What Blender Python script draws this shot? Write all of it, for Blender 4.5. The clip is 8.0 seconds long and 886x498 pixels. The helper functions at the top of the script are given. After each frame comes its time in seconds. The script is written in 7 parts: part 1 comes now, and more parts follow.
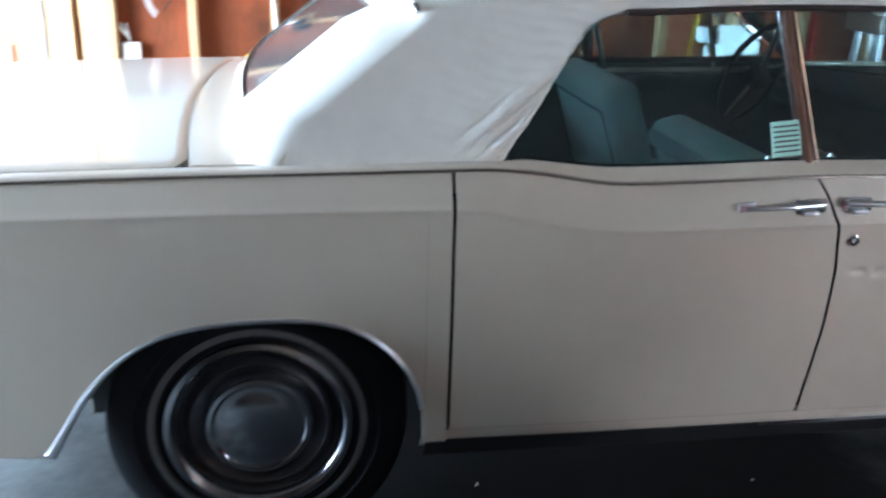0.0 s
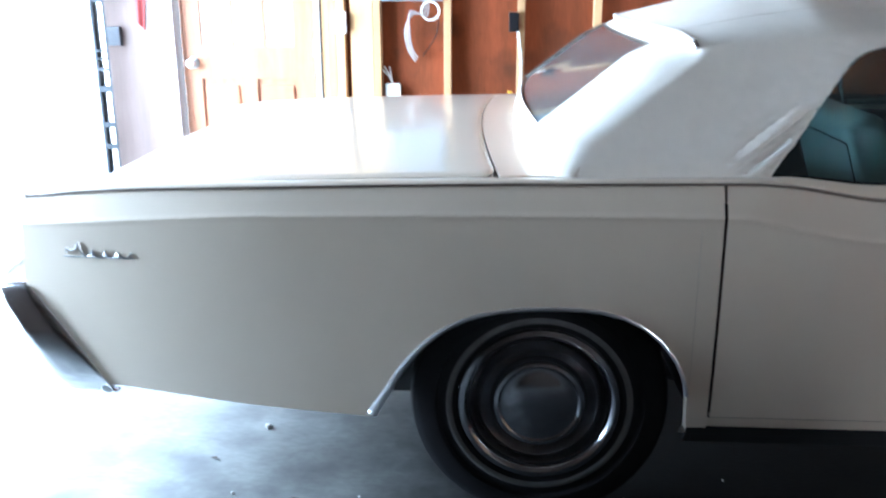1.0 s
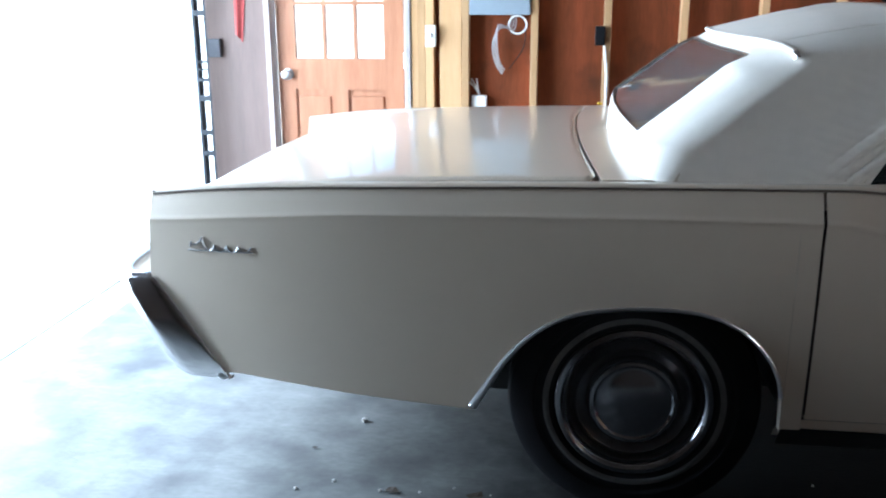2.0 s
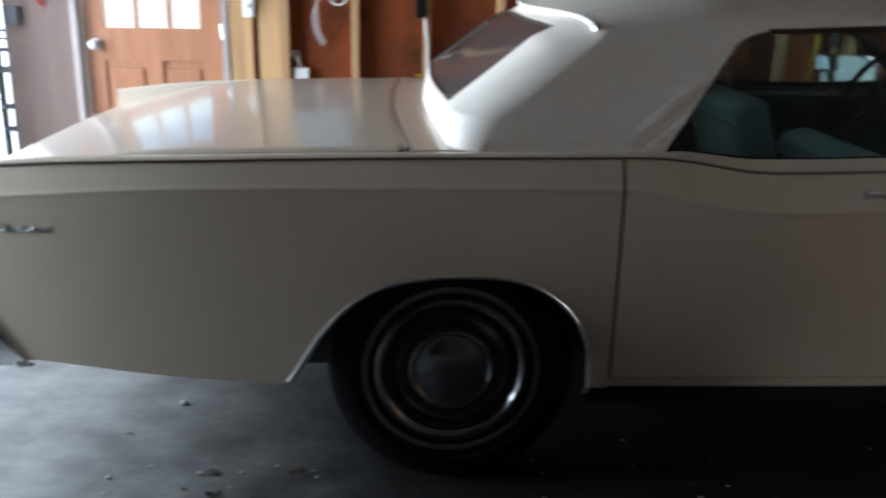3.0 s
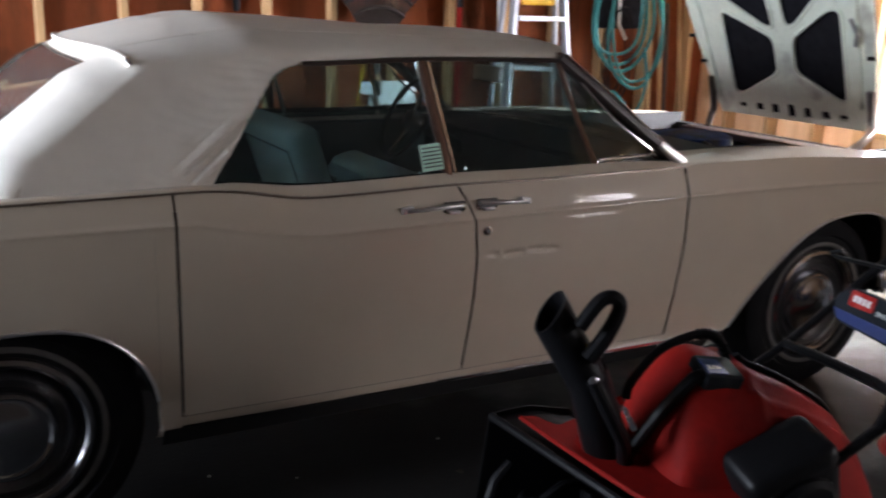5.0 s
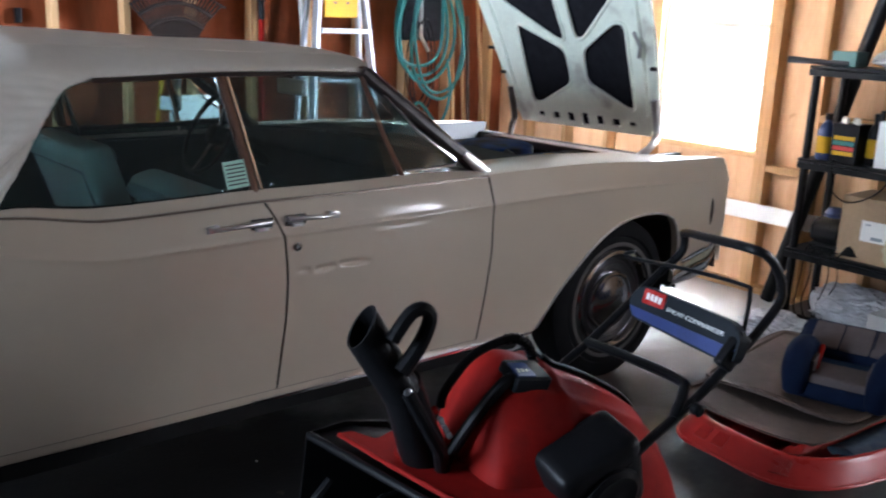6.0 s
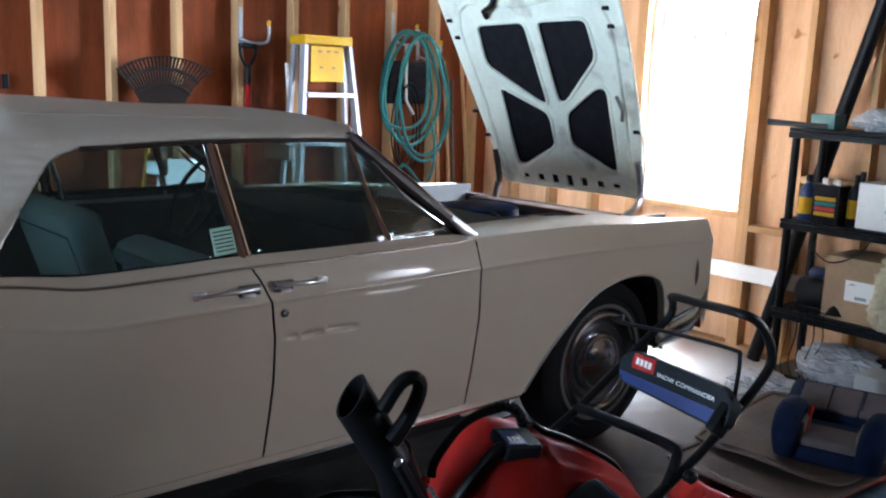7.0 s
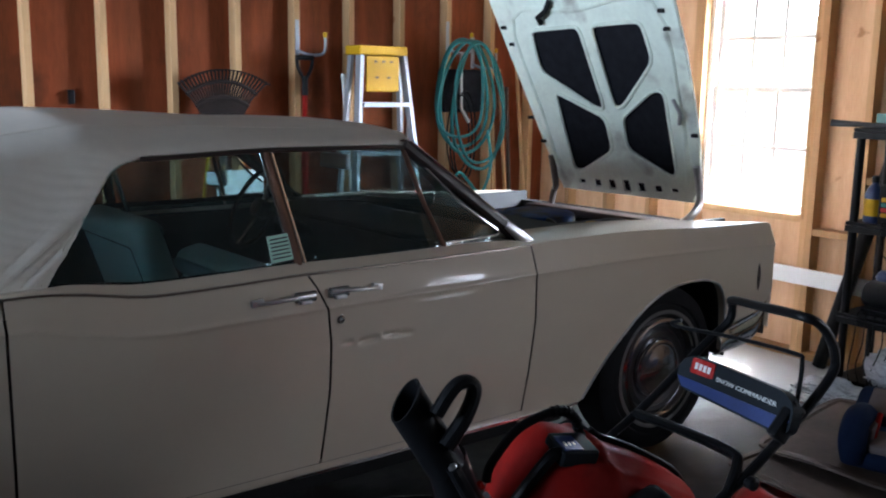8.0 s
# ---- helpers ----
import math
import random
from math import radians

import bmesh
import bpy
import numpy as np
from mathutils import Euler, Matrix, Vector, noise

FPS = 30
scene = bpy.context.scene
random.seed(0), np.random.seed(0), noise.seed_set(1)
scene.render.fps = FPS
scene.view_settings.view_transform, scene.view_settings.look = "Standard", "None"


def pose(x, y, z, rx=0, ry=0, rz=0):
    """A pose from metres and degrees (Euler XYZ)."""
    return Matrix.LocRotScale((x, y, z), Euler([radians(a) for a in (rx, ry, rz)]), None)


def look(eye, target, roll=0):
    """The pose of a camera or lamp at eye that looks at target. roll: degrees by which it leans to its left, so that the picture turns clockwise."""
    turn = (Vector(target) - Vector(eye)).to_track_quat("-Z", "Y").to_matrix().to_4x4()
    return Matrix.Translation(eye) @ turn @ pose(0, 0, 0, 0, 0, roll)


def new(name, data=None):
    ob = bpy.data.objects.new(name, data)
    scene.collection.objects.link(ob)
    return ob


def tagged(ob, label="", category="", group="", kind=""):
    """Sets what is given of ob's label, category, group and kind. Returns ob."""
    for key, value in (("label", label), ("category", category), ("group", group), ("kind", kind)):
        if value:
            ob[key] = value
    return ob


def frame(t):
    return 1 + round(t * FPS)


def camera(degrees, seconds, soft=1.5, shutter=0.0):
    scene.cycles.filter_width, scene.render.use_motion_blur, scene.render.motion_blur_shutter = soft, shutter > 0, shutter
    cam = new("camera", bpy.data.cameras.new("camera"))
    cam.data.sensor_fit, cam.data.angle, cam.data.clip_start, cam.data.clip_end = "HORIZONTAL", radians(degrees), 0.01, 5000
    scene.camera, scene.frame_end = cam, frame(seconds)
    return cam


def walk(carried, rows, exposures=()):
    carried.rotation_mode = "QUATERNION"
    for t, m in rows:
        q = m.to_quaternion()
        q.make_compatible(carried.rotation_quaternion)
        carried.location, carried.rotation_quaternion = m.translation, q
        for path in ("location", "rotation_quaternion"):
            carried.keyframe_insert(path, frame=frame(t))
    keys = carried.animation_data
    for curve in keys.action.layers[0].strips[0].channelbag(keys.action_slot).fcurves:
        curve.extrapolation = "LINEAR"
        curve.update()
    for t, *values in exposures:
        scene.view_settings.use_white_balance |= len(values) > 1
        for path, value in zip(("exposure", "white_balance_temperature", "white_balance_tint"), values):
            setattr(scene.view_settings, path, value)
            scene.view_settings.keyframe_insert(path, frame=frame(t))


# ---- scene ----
cam = camera(51.0, 8.0, soft=2.0, shutter=0.5)
PATH = [
    (0, (0.129, -1.955, 1.548), (0.412, -0.095, 0.869), 1.4),
    (0.3, (0.093, -2.081, 1.551), (0.266, -0.215, 0.851), 1.7),
    (0.5, (0.036, -2.121, 1.554), (0.147, -0.233, 0.905), 1.4),
    (0.8, (-0.079, -2.269, 1.536), (-0.144, -0.364, 0.932), 0.1),
    (1, (-0.135, -2.329, 1.552), (-0.25, -0.421, 0.965), -0.3),
    (1.2, (-0.177, -2.39, 1.558), (-0.303, -0.471, 1.01), 0.1),
    (2.3, (-0.235, -2.465, 1.537), (-0.511, -0.566, 0.972), -0.6),
    (2.5, (-0.221, -2.456, 1.534), (-0.451, -0.558, 0.946), -0.1),
    (3, (-0.164, -2.447, 1.528), (-0.071, -0.542, 0.926), 1.1),
    (3.5, (-0.121, -2.435, 1.551), (0.15, -0.534, 0.99), 1.0),
    (4, (-0.099, -2.462, 1.554), (0.357, -0.586, 1.031), 1.6),
    (4.5, (-0.063, -2.479, 1.555), (0.662, -0.693, 1.022), 1.5),
    (5, (-0.063, -2.482, 1.554), (0.85, -0.783, 1.026), 2.1),
    (5.2, (-0.06, -2.478, 1.564), (0.931, -0.823, 1.035), 2.5),
    (6.3, (-0.043, -2.487, 1.568), (1.245, -1.031, 1.1), 2.6),
    (6.5, (-0.045, -2.477, 1.579), (1.251, -1.018, 1.142), 2.7),
    (7, (-0.051, -2.472, 1.586), (1.232, -0.983, 1.217), 2.2),
    (7.5, (-0.049, -2.472, 1.578), (1.189, -0.937, 1.243), 1.1),
    (8, (-0.041, -2.48, 1.573), (1.146, -0.909, 1.221), 1.0),
]
walk(cam, [(t, look(eye, target, roll)) for t, eye, target, roll in PATH],
     [(0, 3.6, 5500, 9), (0.5, 3.58, 5500, 9), (1.2, 3.25, 5500, 10), (2.3, 2.1, 5950, 11), (2.5, 1.9, 6050, 12), (3.0, 1.6, 6450, 15), (3.5, 1.75, 6850, 18), (4.0, 2.0, 7050, 20), (4.5, 2.10, 7050, 23), (5.0, 2.36, 6750, 21), (5.2, 2.46, 6600, 20),
      (6.3, 2.84, 5900, 14), (6.6, 2.78, 5850, 13), (7.2, 2.44, 5850, 13), (8, 2.08, 5850, 13)])

# ---- world, sun and large lights ----
world = bpy.data.worlds.new("world")
scene.world = world
world.use_nodes = True
wn = world.node_tree.nodes
sky = wn.new("ShaderNodeTexSky")
sky.sky_type, sky.sun_disc = "NISHITA", False
SUN_EL, SUN_AZ = radians(63.5), radians(80)
sky.sun_elevation, sky.sun_rotation = SUN_EL, SUN_AZ
wn["Background"].inputs["Strength"].default_value = 0.1
world.node_tree.links.new(sky.outputs[0], wn["Background"].inputs[0])
sun = new("sun", bpy.data.lights.new("sun", "SUN"))
sun.data.energy, sun.data.angle, sun.data.color = 4.5, radians(0.5), (1.0, 0.94, 0.85)
# the sky's rotation turns from +y towards +x
sun_way = Vector((math.sin(SUN_AZ) * math.cos(SUN_EL), math.cos(SUN_AZ) * math.cos(SUN_EL), math.sin(SUN_EL)))
sun.matrix_world = look(sun_way * 20, (0, 0, 0))


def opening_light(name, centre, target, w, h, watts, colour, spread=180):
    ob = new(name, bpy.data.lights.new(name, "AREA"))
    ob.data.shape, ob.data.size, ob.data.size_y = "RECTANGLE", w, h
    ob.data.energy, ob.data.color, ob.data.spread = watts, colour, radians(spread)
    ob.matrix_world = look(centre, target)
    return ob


opening_light("garage_opening_light", (-3.7, 1.25, 1.75), (0, 1.25, 0.7), 4.0, 3.0, 198, (0.72, 0.87, 1.0))
opening_light("window_light", (5.75, 0.62, 1.85), (4.0, 0.55, 0.6), 0.8, 1.5, 135, (0.86, 0.93, 1.0), 115)
# added fill for the near flank and door glints; its window is unseen
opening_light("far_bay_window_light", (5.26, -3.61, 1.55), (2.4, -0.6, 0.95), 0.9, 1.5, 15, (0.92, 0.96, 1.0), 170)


# ---- materials ----
def material(name, colour, rough=0.5, metal=0.0, coat=0.0, vary=0.12, scale=6.0, bump=0.0, bump_scale=120.0, grain=None,
             colour2=None, per_piece=0.0, spec=0.5, sheen=0.0, stain=None, stain_scale=1.2, stain_cut=(0.5, 0.7), rough_vary=0.15):
    """A procedural surface: base colour varied at a broad and a fine scale, an optional second colour along a stretched grain,
    stains of a colour of their own, roughness variation and fine relief."""
    m = bpy.data.materials.new(name)
    m.use_nodes = True
    nt = m.node_tree
    n, ln = nt.nodes, nt.links
    b = n["Principled BSDF"]
    b.inputs["Metallic"].default_value = metal
    b.inputs["Coat Weight"].default_value = coat
    b.inputs["Coat Roughness"].default_value = 0.04
    b.inputs["Specular IOR Level"].default_value = spec
    b.inputs["Sheen Weight"].default_value = sheen
    tc = n.new("ShaderNodeTexCoord")
    mp = n.new("ShaderNodeMapping")
    mp.inputs["Scale"].default_value = grain if grain else (1, 1, 1)
    ln.new(tc.outputs["Object"], mp.inputs[0])
    src = mp.outputs[0]
    if per_piece:
        oi = n.new("ShaderNodeObjectInfo")
        add = n.new("ShaderNodeVectorMath")
        add.operation = "MULTIPLY_ADD"
        add.inputs[1].default_value = (17, 17, 17)
        comb = n.new("ShaderNodeCombineXYZ")
        for i in range(3):
            ln.new(oi.outputs["Random"], comb.inputs[i])
        ln.new(comb.outputs[0], add.inputs[0])
        ln.new(src, add.inputs[2])
        src = add.outputs[0]
    big = n.new("ShaderNodeTexNoise")
    big.inputs["Scale"].default_value, big.inputs["Detail"].default_value = scale, 5
    fine = n.new("ShaderNodeTexNoise")
    fine.inputs["Scale"].default_value, fine.inputs["Detail"].default_value = scale * 9, 3
    ln.new(src, big.inputs["Vector"])
    ln.new(src, fine.inputs["Vector"])
    mixn = n.new("ShaderNodeMix")
    mixn.inputs["Factor"].default_value = 0.35
    ln.new(big.outputs["Fac"], mixn.inputs["A"])
    ln.new(fine.outputs["Fac"], mixn.inputs["B"])
    ramp = n.new("ShaderNodeMapRange")
    ramp.inputs["From Min"].default_value, ramp.inputs["From Max"].default_value = 0.3, 0.7
    ln.new(mixn.outputs["Result"], ramp.inputs["Value"])
    c2 = colour2 if colour2 else tuple(c * (1 - vary) for c in colour)
    c1 = colour if colour2 else tuple(min(1, c * (1 + vary * 0.5)) for c in colour)
    mc = n.new("ShaderNodeMix")
    mc.data_type = "RGBA"
    mc.inputs["A"].default_value, mc.inputs["B"].default_value = (*c2, 1), (*c1, 1)
    ln.new(ramp.outputs["Result"], mc.inputs["Factor"])
    out = mc.outputs["Result"]
    if per_piece:
        hv = n.new("ShaderNodeHueSaturation")
        mr = n.new("ShaderNodeMapRange")
        mr.inputs["To Min"].default_value, mr.inputs["To Max"].default_value = 1 - per_piece, 1 + per_piece
        ln.new(oi.outputs["Random"], mr.inputs["Value"])
        ln.new(mr.outputs["Result"], hv.inputs["Value"])
        ln.new(out, hv.inputs["Color"])
        out = hv.outputs[0]
    if stain:
        st = n.new("ShaderNodeTexNoise")
        st.inputs["Scale"].default_value, st.inputs["Detail"].default_value = stain_scale, 8
        ln.new(tc.outputs["Object"], st.inputs["Vector"])
        sr = n.new("ShaderNodeMapRange")
        sr.inputs["From Min"].default_value, sr.inputs["From Max"].default_value = stain_cut
        ln.new(st.outputs["Fac"], sr.inputs["Value"])
        ms = n.new("ShaderNodeMix")
        ms.data_type = "RGBA"
        ms.inputs["B"].default_value = (*stain, 1)
        ln.new(sr.outputs["Result"], ms.inputs["Factor"])
        ln.new(out, ms.inputs["A"])
        out = ms.outputs["Result"]
    ln.new(out, b.inputs["Base Color"])
    rr = n.new("ShaderNodeMapRange")
    rr.inputs["To Min"].default_value, rr.inputs["To Max"].default_value = max(0.02, rough * (1 - rough_vary)), min(1, rough * (1 + rough_vary))
    ln.new(mixn.outputs["Result"], rr.inputs["Value"])
    ln.new(rr.outputs["Result"], b.inputs["Roughness"])
    if bump:
        bn = n.new("ShaderNodeTexNoise")
        bn.inputs["Scale"].default_value, bn.inputs["Detail"].default_value = bump_scale, 4
        ln.new(src, bn.inputs["Vector"])
        bp = n.new("ShaderNodeBump")
        bp.inputs["Strength"].default_value, bp.inputs["Distance"].default_value = bump, 0.004
        ln.new(bn.outputs["Fac"], bp.inputs["Height"])
        ln.new(bp.outputs[0], b.inputs["Normal"])
    return m


def glass(name, tint, rough=0.0):
    m = bpy.data.materials.new(name)
    m.use_nodes = True
    b = m.node_tree.nodes["Principled BSDF"]
    b.inputs["Base Color"].default_value = (*tint, 1)
    b.inputs["Transmission Weight"].default_value = 1
    b.inputs["Roughness"].default_value = rough
    b.inputs["IOR"].default_value = 1.45
    return m


PAINT = material("cream_car_paint", (0.64, 0.55, 0.44), 0.3, 0, 0.7, vary=0.03, scale=1.2, bump=0.02, bump_scale=300)
PAINT.node_tree.nodes["Principled BSDF"].inputs["Coat Roughness"].default_value = 0.085
PAINT_DARK = material("underbody_black", (0.02, 0.02, 0.02), 0.8, vary=0.4)
VINYL = material("cream_vinyl_top", (0.84, 0.78, 0.69), 0.45, vary=0.08, scale=3, bump=0.25, bump_scale=500)
CHROME = material("chrome", (0.82, 0.82, 0.84), 0.14, 1.0, vary=0.08, scale=12)
HANDLECHROME = material("worn_handle_chrome", (0.86, 0.86, 0.87), 0.3, 1.0, vary=0.06, scale=12)
BUMPERCHROME = material("bumper_chrome", (0.55, 0.56, 0.58), 0.12, 1.0, vary=0.15, scale=8)
HUBCHROME = material("aged_chrome", (0.42, 0.42, 0.44), 0.15, 1.0, vary=0.2, scale=9)
DASH = material("black_dash_vinyl", (0.012, 0.013, 0.014), 0.85, vary=0.3, scale=8, bump=0.2, spec=0.08)
STEEL = material("brushed_steel", (0.5, 0.5, 0.5), 0.3, 1.0, vary=0.15, scale=10)
RUBBER = material("tyre_rubber", (0.016, 0.016, 0.018), 0.8, vary=0.3, scale=14, bump=0.2, spec=0.15)
BROWN_TRIM = material("bronzed_window_trim", (0.19, 0.105, 0.075), 0.3, 0.6, vary=0.2, scale=8)
PILLAR = material("dark_brown_pillar_paint", (0.05, 0.040, 0.037), 0.35, 0.3, vary=0.25, scale=9)
DARK_TRIM = material("dark_reveal_trim", (0.06, 0.045, 0.04), 0.35, 0.3, vary=0.2)
ENGINEBLUE = material("engine_blue_enamel", (0.014, 0.042, 0.16), 0.5, vary=0.35, scale=8, spec=0.15, stain=(0.015, 0.013, 0.013), stain_scale=9, stain_cut=(0.42, 0.6))
BLUE = material("blue_paint", (0.014, 0.03, 0.10), 0.4, vary=0.2)
BANDBLUE = material("printed_blue", (0.012, 0.032, 0.15), 0.4, vary=0.3, scale=14)
YELLOW = material("yellow_plastic", (0.50, 0.275, 0.008), 0.5, vary=0.15, scale=5, spec=0.15)
ALU = material("aluminium", (0.34, 0.35, 0.37), 0.55, 0.5, vary=0.1, scale=9)
HOSE = material("teal_hose", (0.010, 0.15, 0.145), 0.45, vary=0.2, scale=8)
CARD = material("cardboard", (0.40, 0.27, 0.16), 0.85, vary=0.2, scale=5, bump=0.1)
NAVY = material("navy_fabric", (0.009, 0.016, 0.04), 0.85, vary=0.3, scale=10, bump=0.4, bump_scale=300, spec=0.08)
BLUEFAB = material("blue_fabric", (0.022, 0.045, 0.095), 0.85, vary=0.25, scale=10, bump=0.4, bump_scale=300, spec=0.08)
GREYFAB = material("grey_fabric", (0.14, 0.112, 0.108), 0.9, vary=0.2, scale=10, bump=0.4, bump_scale=300, spec=0.08)
BAG = material("clear_plastic_bag", (0.55, 0.55, 0.56), 0.25, vary=0.3, scale=9, bump=0.5, bump_scale=25)
TANBAG = material("tan_bag", (0.55, 0.47, 0.30), 0.5, vary=0.25, scale=7, bump=0.5, bump_scale=20)
GREYBOX = material("grey_enamel", (0.25, 0.29, 0.32), 0.45, vary=0.1, scale=5)
SLED = material("orange_red_plastic", (0.45, 0.030, 0.026), 0.28, vary=0.2, scale=3, bump=0.05, spec=0.3)
INSUL = material("hood_insulation", (0.018, 0.018, 0.022), 0.95, vary=0.4, scale=20, bump=0.5, bump_scale=200, spec=0.06)
HOODWHITE = material("old_white_paint", (0.84, 0.90, 0.78), 0.5, vary=0.15, scale=4, bump=0.1, stain=(0.28, 0.24, 0.20), stain_scale=3.5, stain_cut=(0.58, 0.75))
RUSTY = material("rusty_spring_steel", (0.018, 0.011, 0.009), 0.8, 0.1, vary=0.4, scale=14, spec=0.2)
LEAF = material("dry_leaf", (0.055, 0.036, 0.022), 0.8, vary=0.4, per_piece=0.4)
PEBBLE = material("pale_pebble", (0.5, 0.48, 0.44), 0.8, vary=0.2)
BELT = material("belt_steel", (0.20, 0.16, 0.13), 0.3, 0.7, vary=0.15)
WALL = material("dull_whitewall", (0.14, 0.135, 0.13), 0.7, vary=0.3, scale=10)
DARKRIM = material("dark_wheel_steel", (0.16, 0.16, 0.17), 0.3, 0.8, vary=0.3)
AQUADK = material("dark_teal_vinyl", (0.012, 0.022, 0.022), 0.5, vary=0.2)
SLIP = material("green_slip_paper", (0.55, 0.90, 0.76), 0.7, vary=0.1, scale=12)
GALV = material("dull_galvanised", (0.07, 0.07, 0.075), 0.6, 0.4, vary=0.3, scale=8)
TRACKGREY = material("dark_track_steel", (0.03, 0.032, 0.035), 0.6, 0.3, vary=0.4, scale=12, spec=0.2)
PANEL = material("dull_brown_panel", (0.17, 0.115, 0.095), 0.6, vary=0.15, scale=2.0, grain=(8, 8, 0.5), colour2=(0.12, 0.085, 0.072), spec=0.2)
JAMB = material("grey_brown_jamb", (0.36, 0.31, 0.29), 0.5, vary=0.12, scale=5)
GREYMAT = material("grey_rubber_mat", (0.105, 0.078, 0.064), 0.9, vary=0.3, scale=4, bump=0.25, spec=0.08)
CHECK = material("checked_wool", (0.03, 0.06, 0.12), 0.9, scale=26, colour2=(0.10, 0.14, 0.17), bump=0.4, bump_scale=250)
GLASS = glass("window_glass", (0.93, 0.97, 0.95))
CARGLASS = glass("tinted_car_glass", (0.44, 0.57, 0.58))
# slight opaque share paints a veil of reflection over the tinted panes
CARGLASS.node_tree.nodes["Principled BSDF"].inputs["Transmission Weight"].default_value = 0.968
SHIELDGLASS = glass("tinted_windshield_glass", (0.50, 0.62, 0.62))
REARGLASS = glass("hazy_rear_glass", (0.70, 0.73, 0.72), 0.06)
# grey opaque share paints in a hazy reflection of the bright outside
REARGLASS.node_tree.nodes["Principled BSDF"].inputs["Transmission Weight"].default_value = 0.93
OLDBOARD = material("weathered_dark_boards", (0.085, 0.06, 0.045), 0.8, vary=0.3, scale=2.2, grain=(6, 6, 0.7), colour2=(0.05, 0.036, 0.028), bump=0.15)
PLY = material("plywood_sheathing", (0.250, 0.060, 0.023), 0.85, vary=0.3, scale=2.2, grain=(6, 6, 0.7), colour2=(0.125, 0.036, 0.013), bump=0.15, spec=0.12, stain=(0.09, 0.03, 0.014), stain_scale=2.6, stain_cut=(0.58, 0.72))
STUDWOOD = material("fir_stud", (0.50, 0.31, 0.16), 0.8, scale=2.5, grain=(10, 10, 0.6), colour2=(0.42, 0.24, 0.11), per_piece=0.18, bump=0.15, spec=0.15, stain=(0.24, 0.10, 0.04), stain_scale=4.5, stain_cut=(0.66, 0.72))
CONCRETE = material("garage_concrete", (0.165, 0.165, 0.155), 0.5, vary=0.35, scale=5.0, bump=0.35, bump_scale=60, stain=(0.085, 0.085, 0.082), stain_scale=4.2, stain_cut=(0.47, 0.72), rough_vary=0.4, spec=0.07, grain=(0.7, 1.6, 1))


def stain_or_lighting(m, centre, radii, colour):
    """A ragged patch mixed into a floor's colour: rust stain, painted shade or sunlight."""
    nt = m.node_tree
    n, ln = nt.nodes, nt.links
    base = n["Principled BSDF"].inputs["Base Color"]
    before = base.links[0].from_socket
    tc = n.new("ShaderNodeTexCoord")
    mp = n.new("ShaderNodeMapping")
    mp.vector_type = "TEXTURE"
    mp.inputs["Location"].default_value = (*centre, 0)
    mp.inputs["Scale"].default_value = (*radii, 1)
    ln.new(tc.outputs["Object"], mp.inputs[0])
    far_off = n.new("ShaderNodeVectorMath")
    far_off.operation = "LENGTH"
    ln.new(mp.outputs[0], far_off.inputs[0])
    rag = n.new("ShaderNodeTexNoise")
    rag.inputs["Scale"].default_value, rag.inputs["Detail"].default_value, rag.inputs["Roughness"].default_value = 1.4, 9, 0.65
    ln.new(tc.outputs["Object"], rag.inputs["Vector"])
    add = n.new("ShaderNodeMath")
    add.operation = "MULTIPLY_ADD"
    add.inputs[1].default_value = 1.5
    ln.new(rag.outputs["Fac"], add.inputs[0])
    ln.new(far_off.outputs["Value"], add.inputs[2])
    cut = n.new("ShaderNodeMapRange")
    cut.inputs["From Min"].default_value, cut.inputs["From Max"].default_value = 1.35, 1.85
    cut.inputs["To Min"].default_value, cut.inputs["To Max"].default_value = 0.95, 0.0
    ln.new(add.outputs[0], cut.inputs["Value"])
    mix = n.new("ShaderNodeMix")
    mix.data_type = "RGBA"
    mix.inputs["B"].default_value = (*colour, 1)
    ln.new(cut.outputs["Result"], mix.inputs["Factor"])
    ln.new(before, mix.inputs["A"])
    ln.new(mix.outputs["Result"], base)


BOARDS = material("pale_board_sheathing", (0.74, 0.48, 0.29), 0.7, scale=2.2, grain=(6, 6, 0.7), colour2=(0.55, 0.31, 0.165), bump=0.15, spec=0.15, stain=(0.36, 0.17, 0.07), stain_scale=5.5, stain_cut=(0.66, 0.71))
SASH = material("dull_cream_sash_paint", (0.66, 0.58, 0.53), 0.5, vary=0.1, scale=5)
# floor beside and under the car darkened in colour to stand in for shade
stain_or_lighting(CONCRETE, (0.75, -0.3), (1.65, 2.2), (0.018, 0.0175, 0.0175))
# rust-brown stain near the front wheel
stain_or_lighting(CONCRETE, (3.45, -0.12), (0.75, 0.6), (0.05, 0.038, 0.029))
# paler colour put where sun from the window falls, to brighten it
stain_or_lighting(CONCRETE, (4.75, 0.75), (0.75, 1.1), (0.42, 0.41, 0.39))
DRIVE = material("driveway_concrete", (0.30, 0.30, 0.28), 0.8, vary=0.2, scale=1.5, bump=0.2)
AQUA = material("aqua_vinyl", (0.29, 0.39, 0.37), 0.4, vary=0.15, scale=4, bump=0.1)
BLACK = material("black_plastic", (0.008, 0.008, 0.009), 0.38, vary=0.3, scale=9, spec=0.13)
MATTE_BLACK = material("matte_black_panel", (0.013, 0.016, 0.02), 0.7, vary=0.3, scale=9, spec=0.15)
FADEDRED = material("faded_red_cloth", (0.30, 0.06, 0.055), 0.85, vary=0.2, scale=9, spec=0.1)
RED = material("red_plastic", (0.27, 0.013, 0.010), 0.55, vary=0.25, scale=5, bump=0.08, bump_scale=90, spec=0.05, stain=(0.14, 0.012, 0.010), stain_scale=7, stain_cut=(0.58, 0.78))
